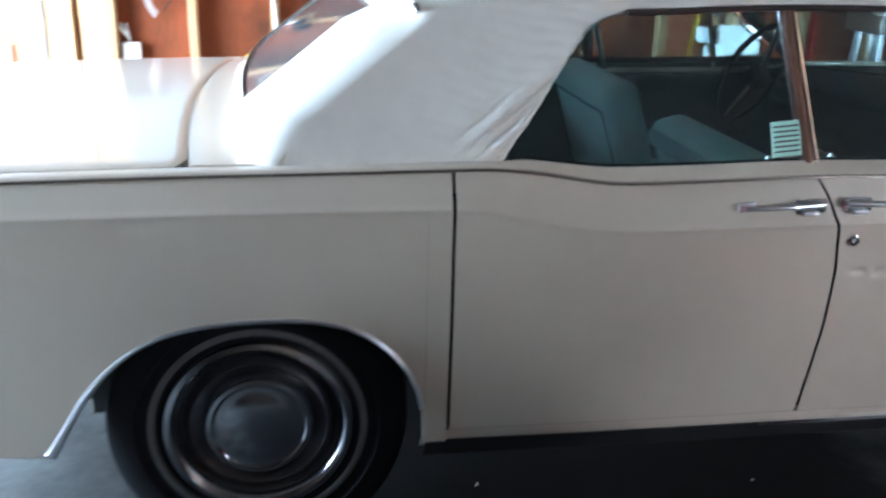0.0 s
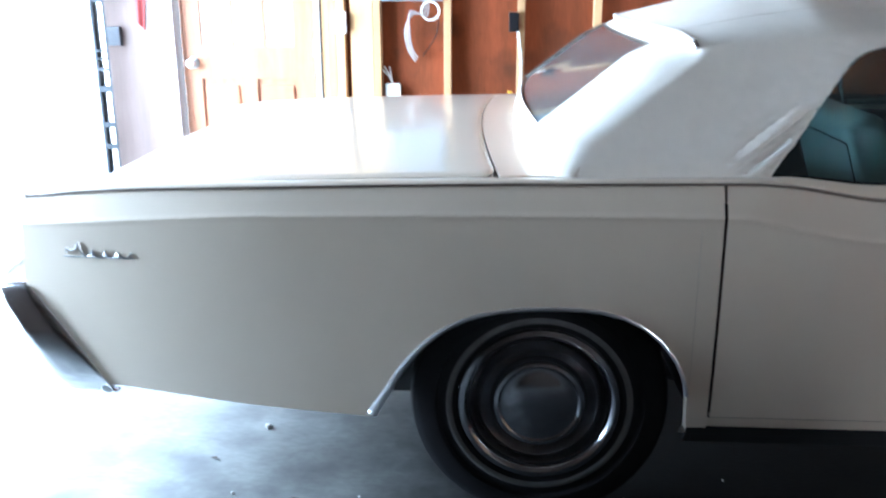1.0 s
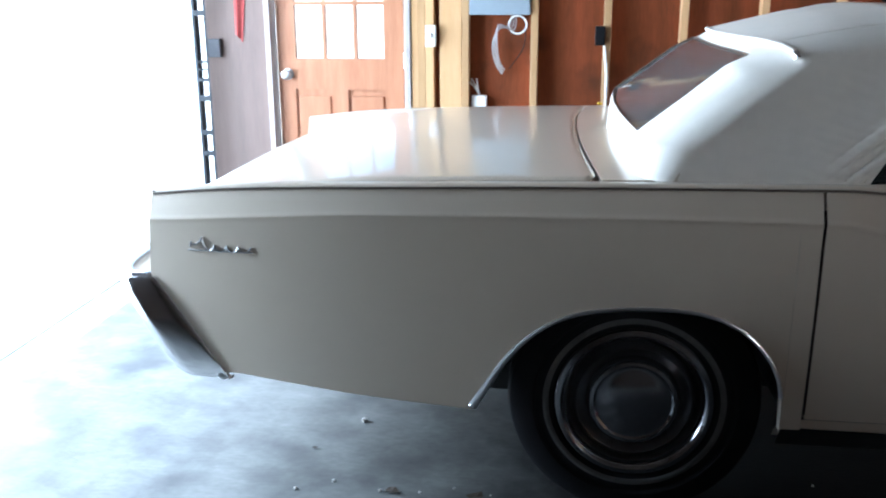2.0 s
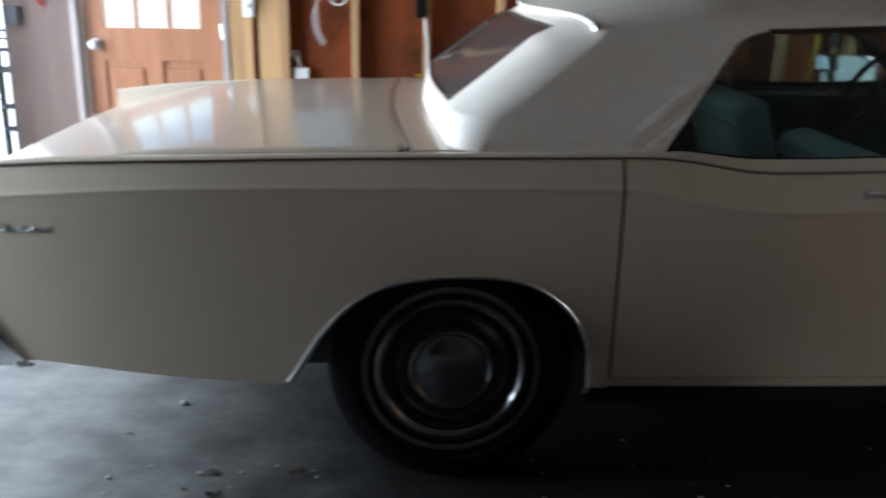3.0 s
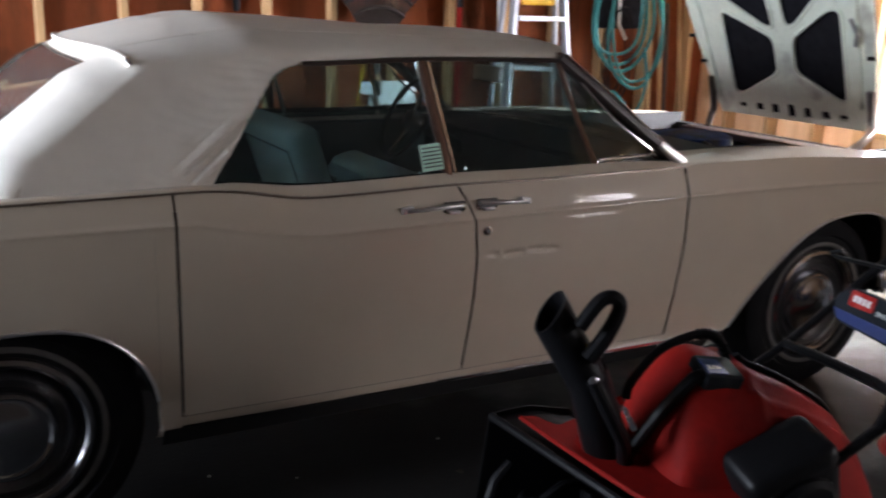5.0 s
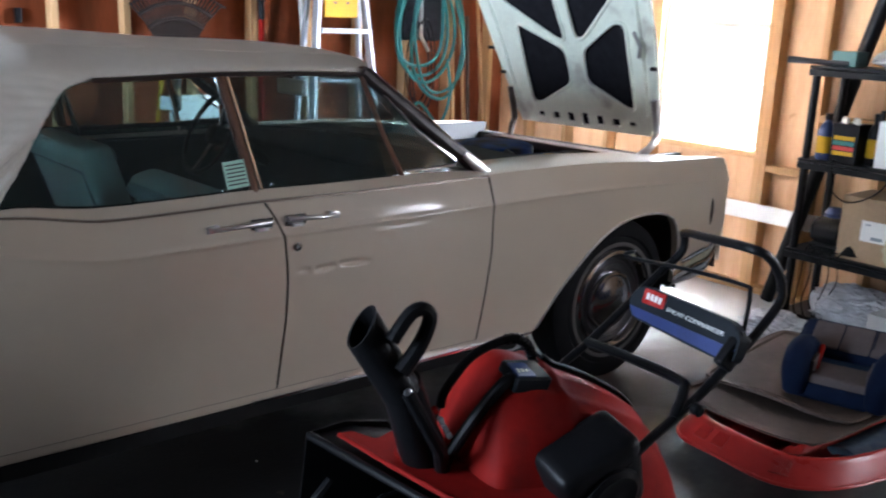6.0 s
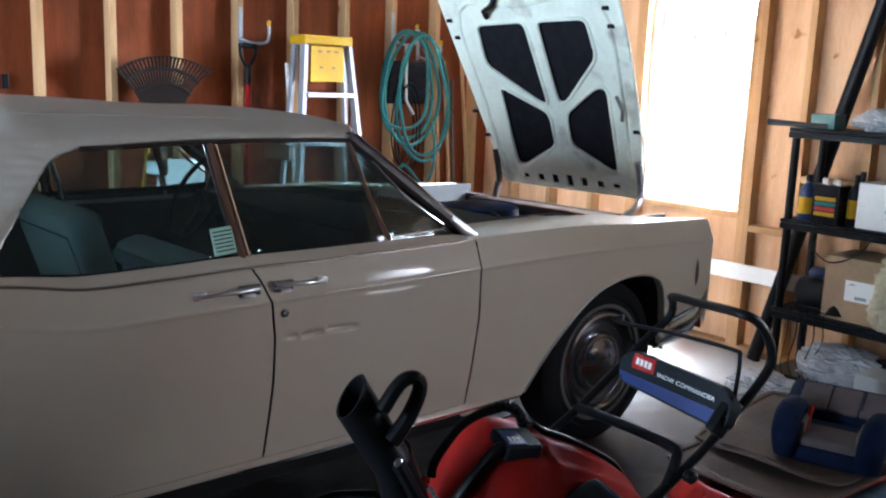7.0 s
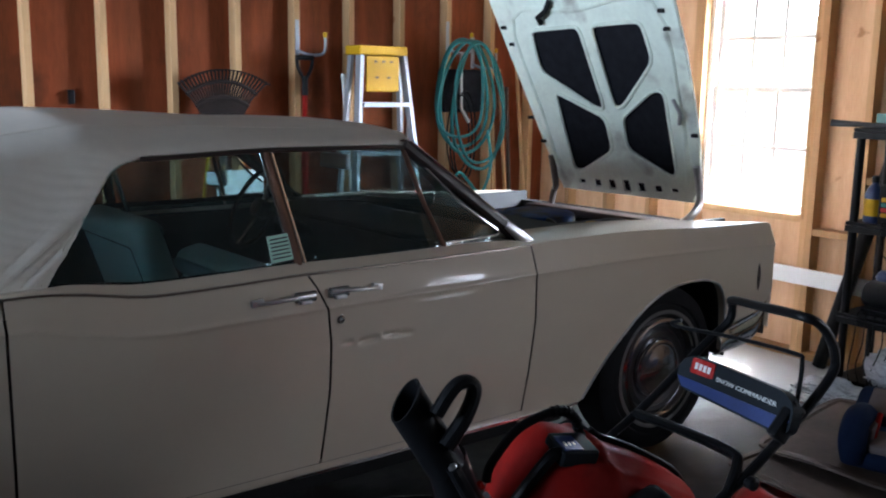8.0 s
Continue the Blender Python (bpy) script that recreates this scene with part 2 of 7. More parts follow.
WHITE = material("white_paint", (0.8, 0.79, 0.76), 0.5, vary=0.08, scale=4)
DOORWOOD = material("stained_door", (0.42, 0.19, 0.10), 0.45, scale=2.5, grain=(9, 9, 0.7), colour2=(0.30, 0.12, 0.06), bump=0.1, spec=0.3)


# ---- building helpers ----
def tag_smooth(me, on=True):
    me.polygons.foreach_set("use_smooth", [on] * len(me.polygons))


def part(name, bm, mat, parent=None, label="", smooth=False, angle=35):
    """Links a bmesh, whose vertices are in the world, as one mesh object under a thing or a part."""
    me = bpy.data.meshes.new(name)
    bmesh.ops.recalc_face_normals(bm, faces=bm.faces) if len(bm.faces) < 20000 else None
    bm.to_mesh(me)
    bm.free()
    for m in (mat if isinstance(mat, (list, tuple)) else [mat]):
        me.materials.append(m)
    if smooth:
        tag_smooth(me)
        me.set_sharp_from_angle(angle=radians(angle))
    ob = new(name, me)
    if parent is not None:
        ob.parent = parent
        if parent.parent is None:
            ob.matrix_parent_inverse = parent.matrix_basis.inverted()
    if label:
        tagged(ob, label)
    return ob


def thing(name, place, label, category, group="", kind=""):
    e = new(name)
    e.empty_display_size = 0.1
    e.matrix_basis = place if isinstance(place, Matrix) else Matrix.Translation(place)
    return tagged(e, label, category, group, kind)


def box_bm(size, centre=(0, 0, 0), bevel=0.0, m=None, bm=None, seg=2):
    own = bmesh.new()
    bmesh.ops.create_cube(own, size=1)
    bmesh.ops.scale(own, vec=size, verts=own.verts)
    if bevel:
        bmesh.ops.bevel(own, geom=own.edges[:], offset=bevel, segments=seg, affect="EDGES", profile=0.6)
    bmesh.ops.translate(own, vec=centre, verts=own.verts)
    if m is not None:
        own.transform(m)
    return join(bm, own)


def join(bm, own):
    if bm is None:
        return own
    me = bpy.data.meshes.new("tmp")
    own.to_mesh(me)
    own.free()
    bm.from_mesh(me)
    bpy.data.meshes.remove(me)
    return bm


def slab(x0, x1, y0, y1, z0, z1, bevel=0.0, bm=None):
    return box_bm((x1 - x0, y1 - y0, z1 - z0), ((x0 + x1) / 2, (y0 + y1) / 2, (z0 + z1) / 2), bevel, None, bm)


def tube(points, r, sides=10, closed=False, bm=None, smooth_path=0):
    """A round bar along points; r is one radius or one for each point."""
    pts = [Vector(p) for p in points]
    if smooth_path:
        pts = rounded(pts, closed, smooth_path)
    own = bm if bm is not None else bmesh.new()
    n = len(pts)
    rs = r if isinstance(r, (list, tuple)) else [r] * n
    if len(rs) != n:
        rs = [float(np.interp(i / (n - 1), np.linspace(0, 1, len(rs)), rs)) for i in range(n)]
    rings, side = [], None
    for i, p in enumerate(pts):
        a = pts[(i - 1) % n] if closed or i else p
        c = pts[(i + 1) % n] if closed or i < n - 1 else p
        d = (c - a).normalized()
        if side is None:
            side = d.orthogonal().normalized()
        side = (side - d * side.dot(d)).normalized()
        up = d.cross(side)
        rings.append([own.verts.new(p + (side * math.cos(t) + up * math.sin(t)) * rs[i]) for t in [2 * math.pi * k / sides for k in range(sides)]])
    for i in range(n if closed else n - 1):
        A, B = rings[i], rings[(i + 1) % n]
        for k in range(sides):
            own.faces.new((A[k], A[(k + 1) % sides], B[(k + 1) % sides], B[k]))
    if not closed:
        own.faces.new(rings[0][::-1])
        own.faces.new(rings[-1])
    return own


def rounded(pts, closed=False, k=6):
    """A Catmull-Rom path through the points."""
    n, out = len(pts), []
    for i in range(n if closed else n - 1):
        p = [pts[j % n] if closed else pts[min(max(j, 0), n - 1)] for j in (i - 1, i, i + 1, i + 2)]
        for s in range(k):
            t = s / k
            out.append(0.5 * ((2 * p[1]) + (p[2] - p[0]) * t + (2 * p[0] - 5 * p[1] + 4 * p[2] - p[3]) * t * t + (3 * p[1] - p[0] - 3 * p[2] + p[3]) * t ** 3))
    if not closed:
        out.append(pts[-1])
    return out


def lathe(profile, m, segs=40, bm=None):
    """Turns (radius, height) pairs round the local z axis and lays them by m."""
    own = bmesh.new()
    rings = []
    for r, h in profile:
        if r < 1e-5:
            rings.append([own.verts.new((0, 0, h))])
        else:
            rings.append([own.verts.new((r * math.cos(t), r * math.sin(t), h)) for t in [2 * math.pi * k / segs for k in range(segs)]])
    for A, B in zip(rings, rings[1:]):
        for k in range(segs):
            j = (k + 1) % segs
            if len(A) == 1 and len(B) == 1:
                continue
            if len(A) == 1:
                own.faces.new((A[0], B[j], B[k]))
            elif len(B) == 1:
                own.faces.new((A[k], A[j], B[0]))
            else:
                own.faces.new((A[k], A[j], B[j], B[k]))
    own.transform(m)
    return join(bm, own)


def sheet(fn, us, vs, bm=None, keep=None):
    """A grid of quads: fn(u, v) for the given values; keep(i, j) leaves cells out."""
    own = bm if bm is not None else bmesh.new()
    g = [[own.verts.new(fn(u, v)) for v in vs] for u in us]
    for i in range(len(us) - 1):
        for j in range(len(vs) - 1):
            if keep is None or keep(i, j):
                own.faces.new((g[i][j], g[i + 1][j], g[i + 1][j + 1], g[i][j + 1]))
    for v in [v for v in own.verts if not v.link_faces]:
        own.verts.remove(v)
    return own


def thicken(bm, t):
    bmesh.ops.recalc_face_normals(bm, faces=bm.faces)
    geom = bm.faces[:]
    bmesh.ops.solidify(bm, geom=geom, thickness=t)
    return bm


def plate(outline, holes, place, t, bm=None, bevel=0.0):
    """A flat plate with holes: outline and holes are (u, v) loops, place(u, v, w) lays them in the world, t is the thickness along w."""
    own = bmesh.new()
    edges = []
    for loop in [outline] + list(holes):
        vs = [own.verts.new((u, v, 0)) for u, v in loop]
        edges += [own.edges.new((a, b)) for a, b in zip(vs, vs[1:] + vs[:1])]
    bmesh.ops.triangle_fill(own, use_beauty=True, use_dissolve=False, edges=edges)
    r = bmesh.ops.extrude_face_region(own, geom=own.faces[:])
    bmesh.ops.translate(own, vec=(0, 0, t), verts=[v for v in r["geom"] if isinstance(v, bmesh.types.BMVert)])
    for v in own.verts:
        v.co = Vector(place(*v.co))
    bmesh.ops.recalc_face_normals(own, faces=own.faces)
    return join(bm, own)


def interp(table):
    xs, ys = [a for a, b in table], [b for a, b in table]
    return lambda x: float(np.interp(x, xs, ys))


def smoothed(table):
    """A smooth curve through (x, y) pairs."""
    pts = rounded([Vector((a, b, 0)) for a, b in table], False, 12)
    xs, ys = [p.x for p in pts], [p.y for p in pts]
    return lambda x: float(np.interp(x, xs, ys))


def span(a, b, n):
    return [a + (b - a) * i / n for i in range(n + 1)]


# ---- the garage ----
PALECON = material("pale_concrete", (0.38, 0.38, 0.37), 0.8, vary=0.2, scale=1.5, bump=0.2)
FL = -0.035
X0, X1, Y0, Y1, H = -2.45, 5.06, -4.2, 2.99, 2.75
STUD_D, STUD_W = 0.09, 0.04

ground = tagged(part("ground", slab(-150, 150, -150, 150, -0.6, -0.09), DRIVE), "pale concrete drive and open ground outside", "ground", kind="structure")
floor = tagged(part("floor", slab(X0 + 0.01, X1 + 0.12, Y0, Y1 + 0.1, -0.25, FL, 0.006), CONCRETE), "worn stained concrete garage floor slab with painted shade and sunlight", "floor", kind="structure")
drive = tagged(part("driveway", slab(-14, X0 - 0.245, -1.6, 3.6, -0.3, FL - 0.03, 0.01), PALECON), "pale concrete drive outside the open doorway", "driveway", kind="structure")
tagged(part("threshold", slab(X0 - 0.215, X0 - 0.006, Y0, Y1 + 0.1, -0.25, FL - 0.018, 0.008), DRIVE), "pale concrete threshold strip under the garage door", "floor", kind="structure")
ceiling = tagged(part("ceiling", slab(X0 - 0.2, X1 + 0.3, Y0 - 0.2, Y1 + 0.3, H, H + 0.1), OLDBOARD), "dark boarded garage ceiling", "ceiling", kind="structure")

DX0, DX1, DH = -1.95, -1.155, 2.03
bm = plate([(X0, -0.2), (X1, -0.2), (X1, H), (X0, H)], [[(DX0, FL), (DX1, FL), (DX1, DH), (DX0, DH)]], lambda u, v, w: (u, Y1 + w, v), 0.02)
wall_north = tagged(part("wall_north", bm, PLY), "bare plywood sheathed garage wall with open studs", "wall", kind="structure")


def window_wall(name, label, holes):
    bm = plate([(Y0, -0.2), (Y1 + 0.02, -0.2), (Y1 + 0.02, H), (Y0, H)], holes, lambda u, v, w: (X1 + w, u, v), 0.02)
    return tagged(part(name, bm, BOARDS), label, "wall", kind="structure")


WIN = (0.62, 1.40, 0.84, 2.24)
# second window, unseen, added to go with the flank fill lamp
UNSEEN_WIN = (-4.0, -3.22, 0.84, 2.24)
wall_east = window_wall("wall_east", "bare board sheathed garage end wall with windows", [[(w[0], w[2]), (w[1], w[2]), (w[1], w[3]), (w[0], w[3])] for w in (WIN, UNSEEN_WIN)])
wall_south = tagged(part("wall_south", slab(X0, X1, Y0 - 0.1, Y0, -0.2, H), OLDBOARD), "plain dark boarded garage wall", "wall", kind="structure")
OY0, OY1, OH = -0.35, 2.96, 2.1
bm = plate([(Y0, -0.2), (Y1 + 0.02, -0.2), (Y1 + 0.02, H), (Y0, H)], [[(OY0, -0.19), (OY1, -0.19), (OY1, OH), (OY0, OH)]], lambda u, v, w: (X0 - w, u, v), 0.16)
wall_west = tagged(part("wall_west", bm, OLDBOARD), "garage front wall with an open vehicle doorway", "wall", kind="structure")

north_studs = [-1.10, -1.06, -0.81, -0.42, -0.015, 0.40, 0.825] + [1.225 + 0.403 * k for k in range(10)]
for x in north_studs:
    part("stud", slab(x - STUD_W / 2, x + STUD_W / 2, Y1 - STUD_D, Y1 - 0.001, 0.005, H, 0.003), STUDWOOD, wall_north)
east_studs = (2.6, 2.2, 1.8, 1.46, 1.42, 0.60, 0.56, 0.26, -0.13, -0.54, -0.95, -1.36, -1.77, -2.18, -2.59, -3.2, -4.02)
for y in east_studs:
    part("stud", slab(X1 - STUD_D, X1 - 0.001, y - STUD_W / 2, y + STUD_W / 2, 0.005, H, 0.003), STUDWOOD, wall_east)
part("sill_plate", slab(DX1 + 0.075, X1, Y1 - STUD_D, Y1, FL, 0.005), STUDWOOD, wall_north)
part("sill_plate", slab(X1 - STUD_D, X1, Y0, Y1 - STUD_D, FL, 0.005), STUDWOOD, wall_east)
# white painted board nailed across the studs below the window, and bare blocking
part("nailer_board", slab(X1 - STUD_D - 0.022, X1 - STUD_D - 0.002, -0.1, 0.98, 0.42, 0.52, 0.004), WHITE, wall_east, "white painted board across the studs")
for y0, y1, z in ((0.28, 0.54, 0.72), (0.62, 1.40, 0.79), (-0.11, 0.24, 1.05)):
    part("blocking", slab(X1 - STUD_D + 0.004, X1 - 0.001, y0, y1, z, z + 0.04, 0.003), STUDWOOD, wall_east)
# flush panel between the vehicle doorway and the side door
part("wall_panel", slab(-2.346, DX0 - 0.032, Y1 - 0.075, Y1 - 0.06, FL, H, 0.002), PANEL, wall_north, "dull brown wall panel")


def sash_window(name, y0, y1, z0, z1, label):
    """A double hung window of two sashes, three by two panes each, in the end wall."""
    w = thing(name, (X1, (y0 + y1) / 2, z0), label, "window", kind="structure")
    t = 0.03
    bm = slab(X1 - 0.03, X1 + 0.1, y0, y0 + t, z0, z1, 0.002)
    slab(X1 - 0.03, X1 + 0.1, y1 - t, y1, z0, z1, 0.002, bm)
    slab(X1 - 0.03, X1 + 0.1, y0 + t, y1 - t, z1 - t, z1, 0.002, bm)
    part("window_frame", bm, SASH, w)
    part("window_sill", slab(X1 - 0.06, X1 + 0.12, y0 - 0.03, y1 + 0.03, z0 - 0.03, z0, 0.004), WHITE, w)
    zm = z0 + 0.73
    for k, (a, b, x) in enumerate(((z0, zm + 0.015, X1 + 0.0), (zm - 0.015, z1 - t, X1 + 0.032))):
        s = 0.032
        ya, yb = y0 + t, y1 - t
        bm = slab(x, x + 0.03, ya, ya + s, a, b, 0.002)
        slab(x, x + 0.03, yb - s, yb, a, b, 0.002, bm)
        slab(x, x + 0.03, ya + s, yb - s, a, a + s, 0.002, bm)
        slab(x, x + 0.03, ya + s, yb - s, b - s, b, 0.002, bm)
        sash = part("sash", bm, SASH, w)
        gy, gz = [ya + s + (yb - ya - 2 * s) * i / 3 for i in range(4)], [a + s + (b - a - 2 * s) * i / 2 for i in range(3)]
        for i in (1, 2):
            part("muntin", slab(x + 0.008, x + 0.022, gy[i] - 0.011, gy[i] + 0.011, gz[0], gz[2]), SASH, sash)
        part("muntin", slab(x + 0.006, x + 0.024, gy[0], gy[3], gz[1] - 0.011, gz[1] + 0.011), SASH, sash)
        for i in range(3):
            for j in range(2):
                p = part("pane", slab(x + 0.0135, x + 0.0165, gy[i], gy[i + 1], gz[j], gz[j + 1]), GLASS, sash)
                p.visible_shadow = False
    # bare wood casing on the room side
    for bm in (slab(X1 - STUD_D - 0.004, X1 - 0.031, y1, y1 + 0.018, z0 - 0.03, z1 + 0.02, 0.002), slab(X1 - STUD_D - 0.004, X1 - 0.031, y0 - 0.018, y0, z0 - 0.03, z1 + 0.02, 0.002),
               slab(X1 - STUD_D - 0.004, X1 - 0.031, y0, y1, z1, z1 + 0.04, 0.002)):
        part("casing", bm, STUDWOOD, w)
    return w


sash_window("window_1", *WIN, "white six over six sash window in bare framing")
# added window out of view, built like the first
sash_window("window_2", *UNSEEN_WIN, "white six over six sash window in bare framing")


def side_door():
    d = thing("door_1", ((DX0 + DX1) / 2, Y1, FL), "stained wooden side door with six lights, closed", "door", kind="structure")
    y = Y1 - 0.035
    a, b = DX0 + 0.02, DX1 - 0.02
    gx = [-1.83, -1.645, -1.46, -1.28]
    gz = [1.10, 1.425, 1.75]
    panels = [[(-1.83, 0.22), (-1.60, 0.22), (-1.60, 0.93), (-1.83, 0.93)], [(-1.51, 0.22), (-1.28, 0.22), (-1.28, 0.93), (-1.51, 0.93)]]
    lights = [[(gx[i] + 0.009, gz[j] + 0.009), (gx[i + 1] - 0.009, gz[j] + 0.009), (gx[i + 1] - 0.009, gz[j + 1] - 0.009), (gx[i] + 0.009, gz[j + 1] - 0.009)] for i in range(3) for j in range(2)]
    leaf = part("door_leaf", plate([(a, FL + 0.01), (b, FL + 0.01), (b, DH - 0.02), (a, DH - 0.02)], panels + lights, lambda u, v, w: (u, y + w, v), 0.04), DOORWOOD, d)
    for p in panels:
        (u0, v0), (u1, v1) = p[0], p[2]
        part("door_panel", slab(u0 - 0.005, u1 + 0.005, y + 0.014, y + 0.03, v0 - 0.005, v1 + 0.005), DOORWOOD, leaf)
        part("raised_field", slab(u0 + 0.02, u1 - 0.02, y + 0.003, y + 0.02, v0 + 0.04, v1 - 0.04, 0.006), DOORWOOD, leaf)
    for l in lights:
        p = part("pane", slab(l[0][0] - 0.004, l[2][0] + 0.004, y + 0.018, y + 0.022, l[0][1] - 0.004, l[2][1] + 0.004), GLASS, leaf)
        p.visible_shadow = False
    m = Matrix.Translation((-1.872, y, 1.02)) @ Matrix.Rotation(radians(90), 4, "X")
    part("knob", lathe([(0.033, 0), (0.033, 0.006), (0.012, 0.01), (0.011, 0.03), (0.024, 0.036), (0.03, 0.05), (0.024, 0.062), (0, 0.066)], m, 24), STEEL, leaf, "worn metal door knob", smooth=True)
    for x0, x1 in ((DX0 - 0.03, DX0), (DX1, DX1 + 0.03)):
        part("door_jamb", slab(x0, x1, Y1 - 0.1, Y1 + 0.015, FL, DH + 0.03, 0.003), JAMB, d)
    part("door_jamb", slab(DX0 + 0.001, DX1 - 0.001, Y1 - 0.1, Y1 + 0.015, DH, DH + 0.03, 0.003), JAMB, d)
    for z in (0.25, 1.1, 1.8):
        part("hinge", tube([(DX1 - 0.012, y - 0.008, z - 0.045), (DX1 - 0.012, y - 0.008, z + 0.045)], 0.007, 8), STEEL, d)
    part("door_sill", slab(DX0, DX1, Y1 - 0.06, Y1 + 0.1, FL, FL + 0.008), STEEL, d)


side_door()

# vertical track of the garage door, with its perforations, and the bracket strip
# jamb reaches behind the track; its white stands in for daylight in the slots
part("door_jamb", slab(X0 - 0.165, -2.349, OY1 - 0.024, OY1 - 0.003, FL, OH - 0.002, 0.003), WHITE, wall_west, "white painted doorway jamb")
part("door_jamb", slab(X0 - 0.165, X0 + 0.012, OY0 + 0.003, OY0 + 0.024, FL, OH - 0.002, 0.003), WHITE, wall_west, "white painted doorway jamb")
track = thing("garage_door_track", (-2.36, 2.80, FL), "galvanised vertical garage door track on the jamb", "door track")
holes = [[(-2.372, a), (-2.316, a), (-2.316, b), (-2.372, b)] for a, b in
         ((0.04, 0.17), (0.20, 0.27), (0.30, 0.545), (0.575, 0.67), (0.70, 0.87), (0.905, 0.985), (1.005, 1.05), (1.06, 1.092), (1.105, 1.36), (1.39, 1.47), (1.50, 1.68), (1.71, 1.80), (1.83, 2.02))]
part("bracket_strip", plate([(-2.386, FL), (-2.303, FL), (-2.303, 2.25), (-2.386, 2.25)], holes, lambda u, v, w: (u, 2.815 + w, v), 0.004), TRACKGREY, track)
part("rail", slab(-2.386, -2.380, 2.8205, 2.87, FL, 2.25), GALV, track)
part("rail_lip", slab(-2.386, -2.366, 2.8705, 2.874, FL, 2.25), STEEL, track)

# ---- the car ----
W = 2.02
HUB = 0.340
car = thing("convertible_car", (1.2, 1.01, FL), "cream sixties four door convertible, top up, hood open", "car")


def far(p):
    return (p[0], W - p[1], p[2])


top_z = smoothed([(-1.45, 0.945), (-1.2, 0.972), (-0.92, 0.986), (-0.5, 0.998), (-0.13, 1.005), (0.2, 1.008), (0.45, 1.011), (0.545, 1.011), (0.65, 1.001), (0.75, 0.984), (0.85, 0.972),
                  (1.08, 0.975), (1.3, 0.981), (1.65, 0.980), (2.15, 0.986), (2.4, 0.992), (2.75, 0.993), (3.0, 0.985), (3.3, 0.968), (3.6, 0.957), (3.78, 0.951), (3.83, 0.948), (3.85, 0.940)])
crease_z = smoothed([(-1.45, 0.868), (-0.92, 0.908), (-0.64, 0.917), (-0.13, 0.923), (0.45, 0.922), (0.55, 0.912), (0.65, 0.890), (0.85, 0.862), (1.14, 0.864), (2.2, 0.878), (3.0, 0.88), (3.85, 0.845)])


SOFT = 0.009


def ding(x, z, x0, x1, zc, s, depth):
    """A shallow lengthwise dent in a panel, fading out at both ends."""
    if not x0 < x < x1:
        return 0.0
    k = math.sin(math.pi * (x - x0) / (x1 - x0)) ** 0.5
    return depth * k * math.exp(-((z - zc) / s) ** 2)


def dings(x, z):
    y = ding(x, z, 1.44, 1.48, 0.746, 0.009, 0.005) + ding(x, z, 1.495, 1.58, 0.743 + 0.06 * (x - 1.53), 0.0095, 0.0095) + ding(x, z, 1.59, 1.715, 0.748 - 0.05 * (x - 1.64), 0.009, 0.0088)
    y += ding(x, z, 1.76, 2.04, 0.889, 0.010, 0.0032) + ding(x, z, 1.72, 1.98, 0.856, 0.009, 0.0032)
    return y


def side_y(x, z):
    """How far the flank lies inside its widest line."""
    zt, zc = top_z(x), crease_z(x)
    if z > zc:
        y = 0.042 / max(zt - zc, 1e-3) * SOFT * math.log(1 + math.exp((z - zc) / SOFT))
    else:
        d = zc - z
        y = 0.016 * (d / 0.5) ** 2 + 0.006 * (1 - math.exp(-d / 0.03)) - 0.010 * (1 - math.exp(-d / 0.2))
        y += 0.042 / max(zt - zc, 1e-3) * SOFT * math.log(1 + math.exp(-d / SOFT))
    y -= 0.003 * math.exp(-((z - zc - 0.003) / 0.007) ** 2)
    if x < -0.6:
        y += 0.07 * ((-0.6 - x) / 0.85) ** 2
    if x > 2.6:
        y += 0.045 * ((x - 2.6) / 1.25) ** 2
    return y


rear_arch = interp([(-0.484, 0.335), (-0.435, 0.415), (-0.392, 0.487), (-0.352, 0.537), (-0.312, 0.577), (-0.265, 0.611), (-0.218, 0.635), (-0.165, 0.652), (-0.109, 0.662), (-0.05, 0.668), (0.015, 0.67), (0.08, 0.669),
                    (0.145, 0.663), (0.21, 0.645), (0.268, 0.615), (0.315, 0.573), (0.352, 0.525), (0.376, 0.47), (0.388, 0.415), (0.393, 0.30)])
front_arch = interp([(2.55, 0.335), (2.63, 0.437), (2.69, 0.502), (2.753, 0.559), (2.835, 0.627), (2.915, 0.68), (3.0, 0.718), (3.091, 0.738), (3.185, 0.745), (3.281, 0.741), (3.35, 0.727), (3.405, 0.703), (3.44, 0.66), (3.46, 0.60), (3.475, 0.50), (3.48, 0.38)])
low_z = interp([(-1.3, 0.40), (-0.484, 0.335), (0.393, 0.322), (0.45, 0.322), (2.48, 0.305), (2.55, 0.335), (3.44, 0.48), (3.48, 0.495), (3.72, 0.535), (3.82, 0.58), (3.86, 0.64)])


def rear_x(z):
    """The slanted rear edge of the quarter panel."""
    return -1.462 + (0.17 * ((0.70 - z) / 0.3) if z < 0.70 else 0.02 * (z - 0.7) / 0.25)


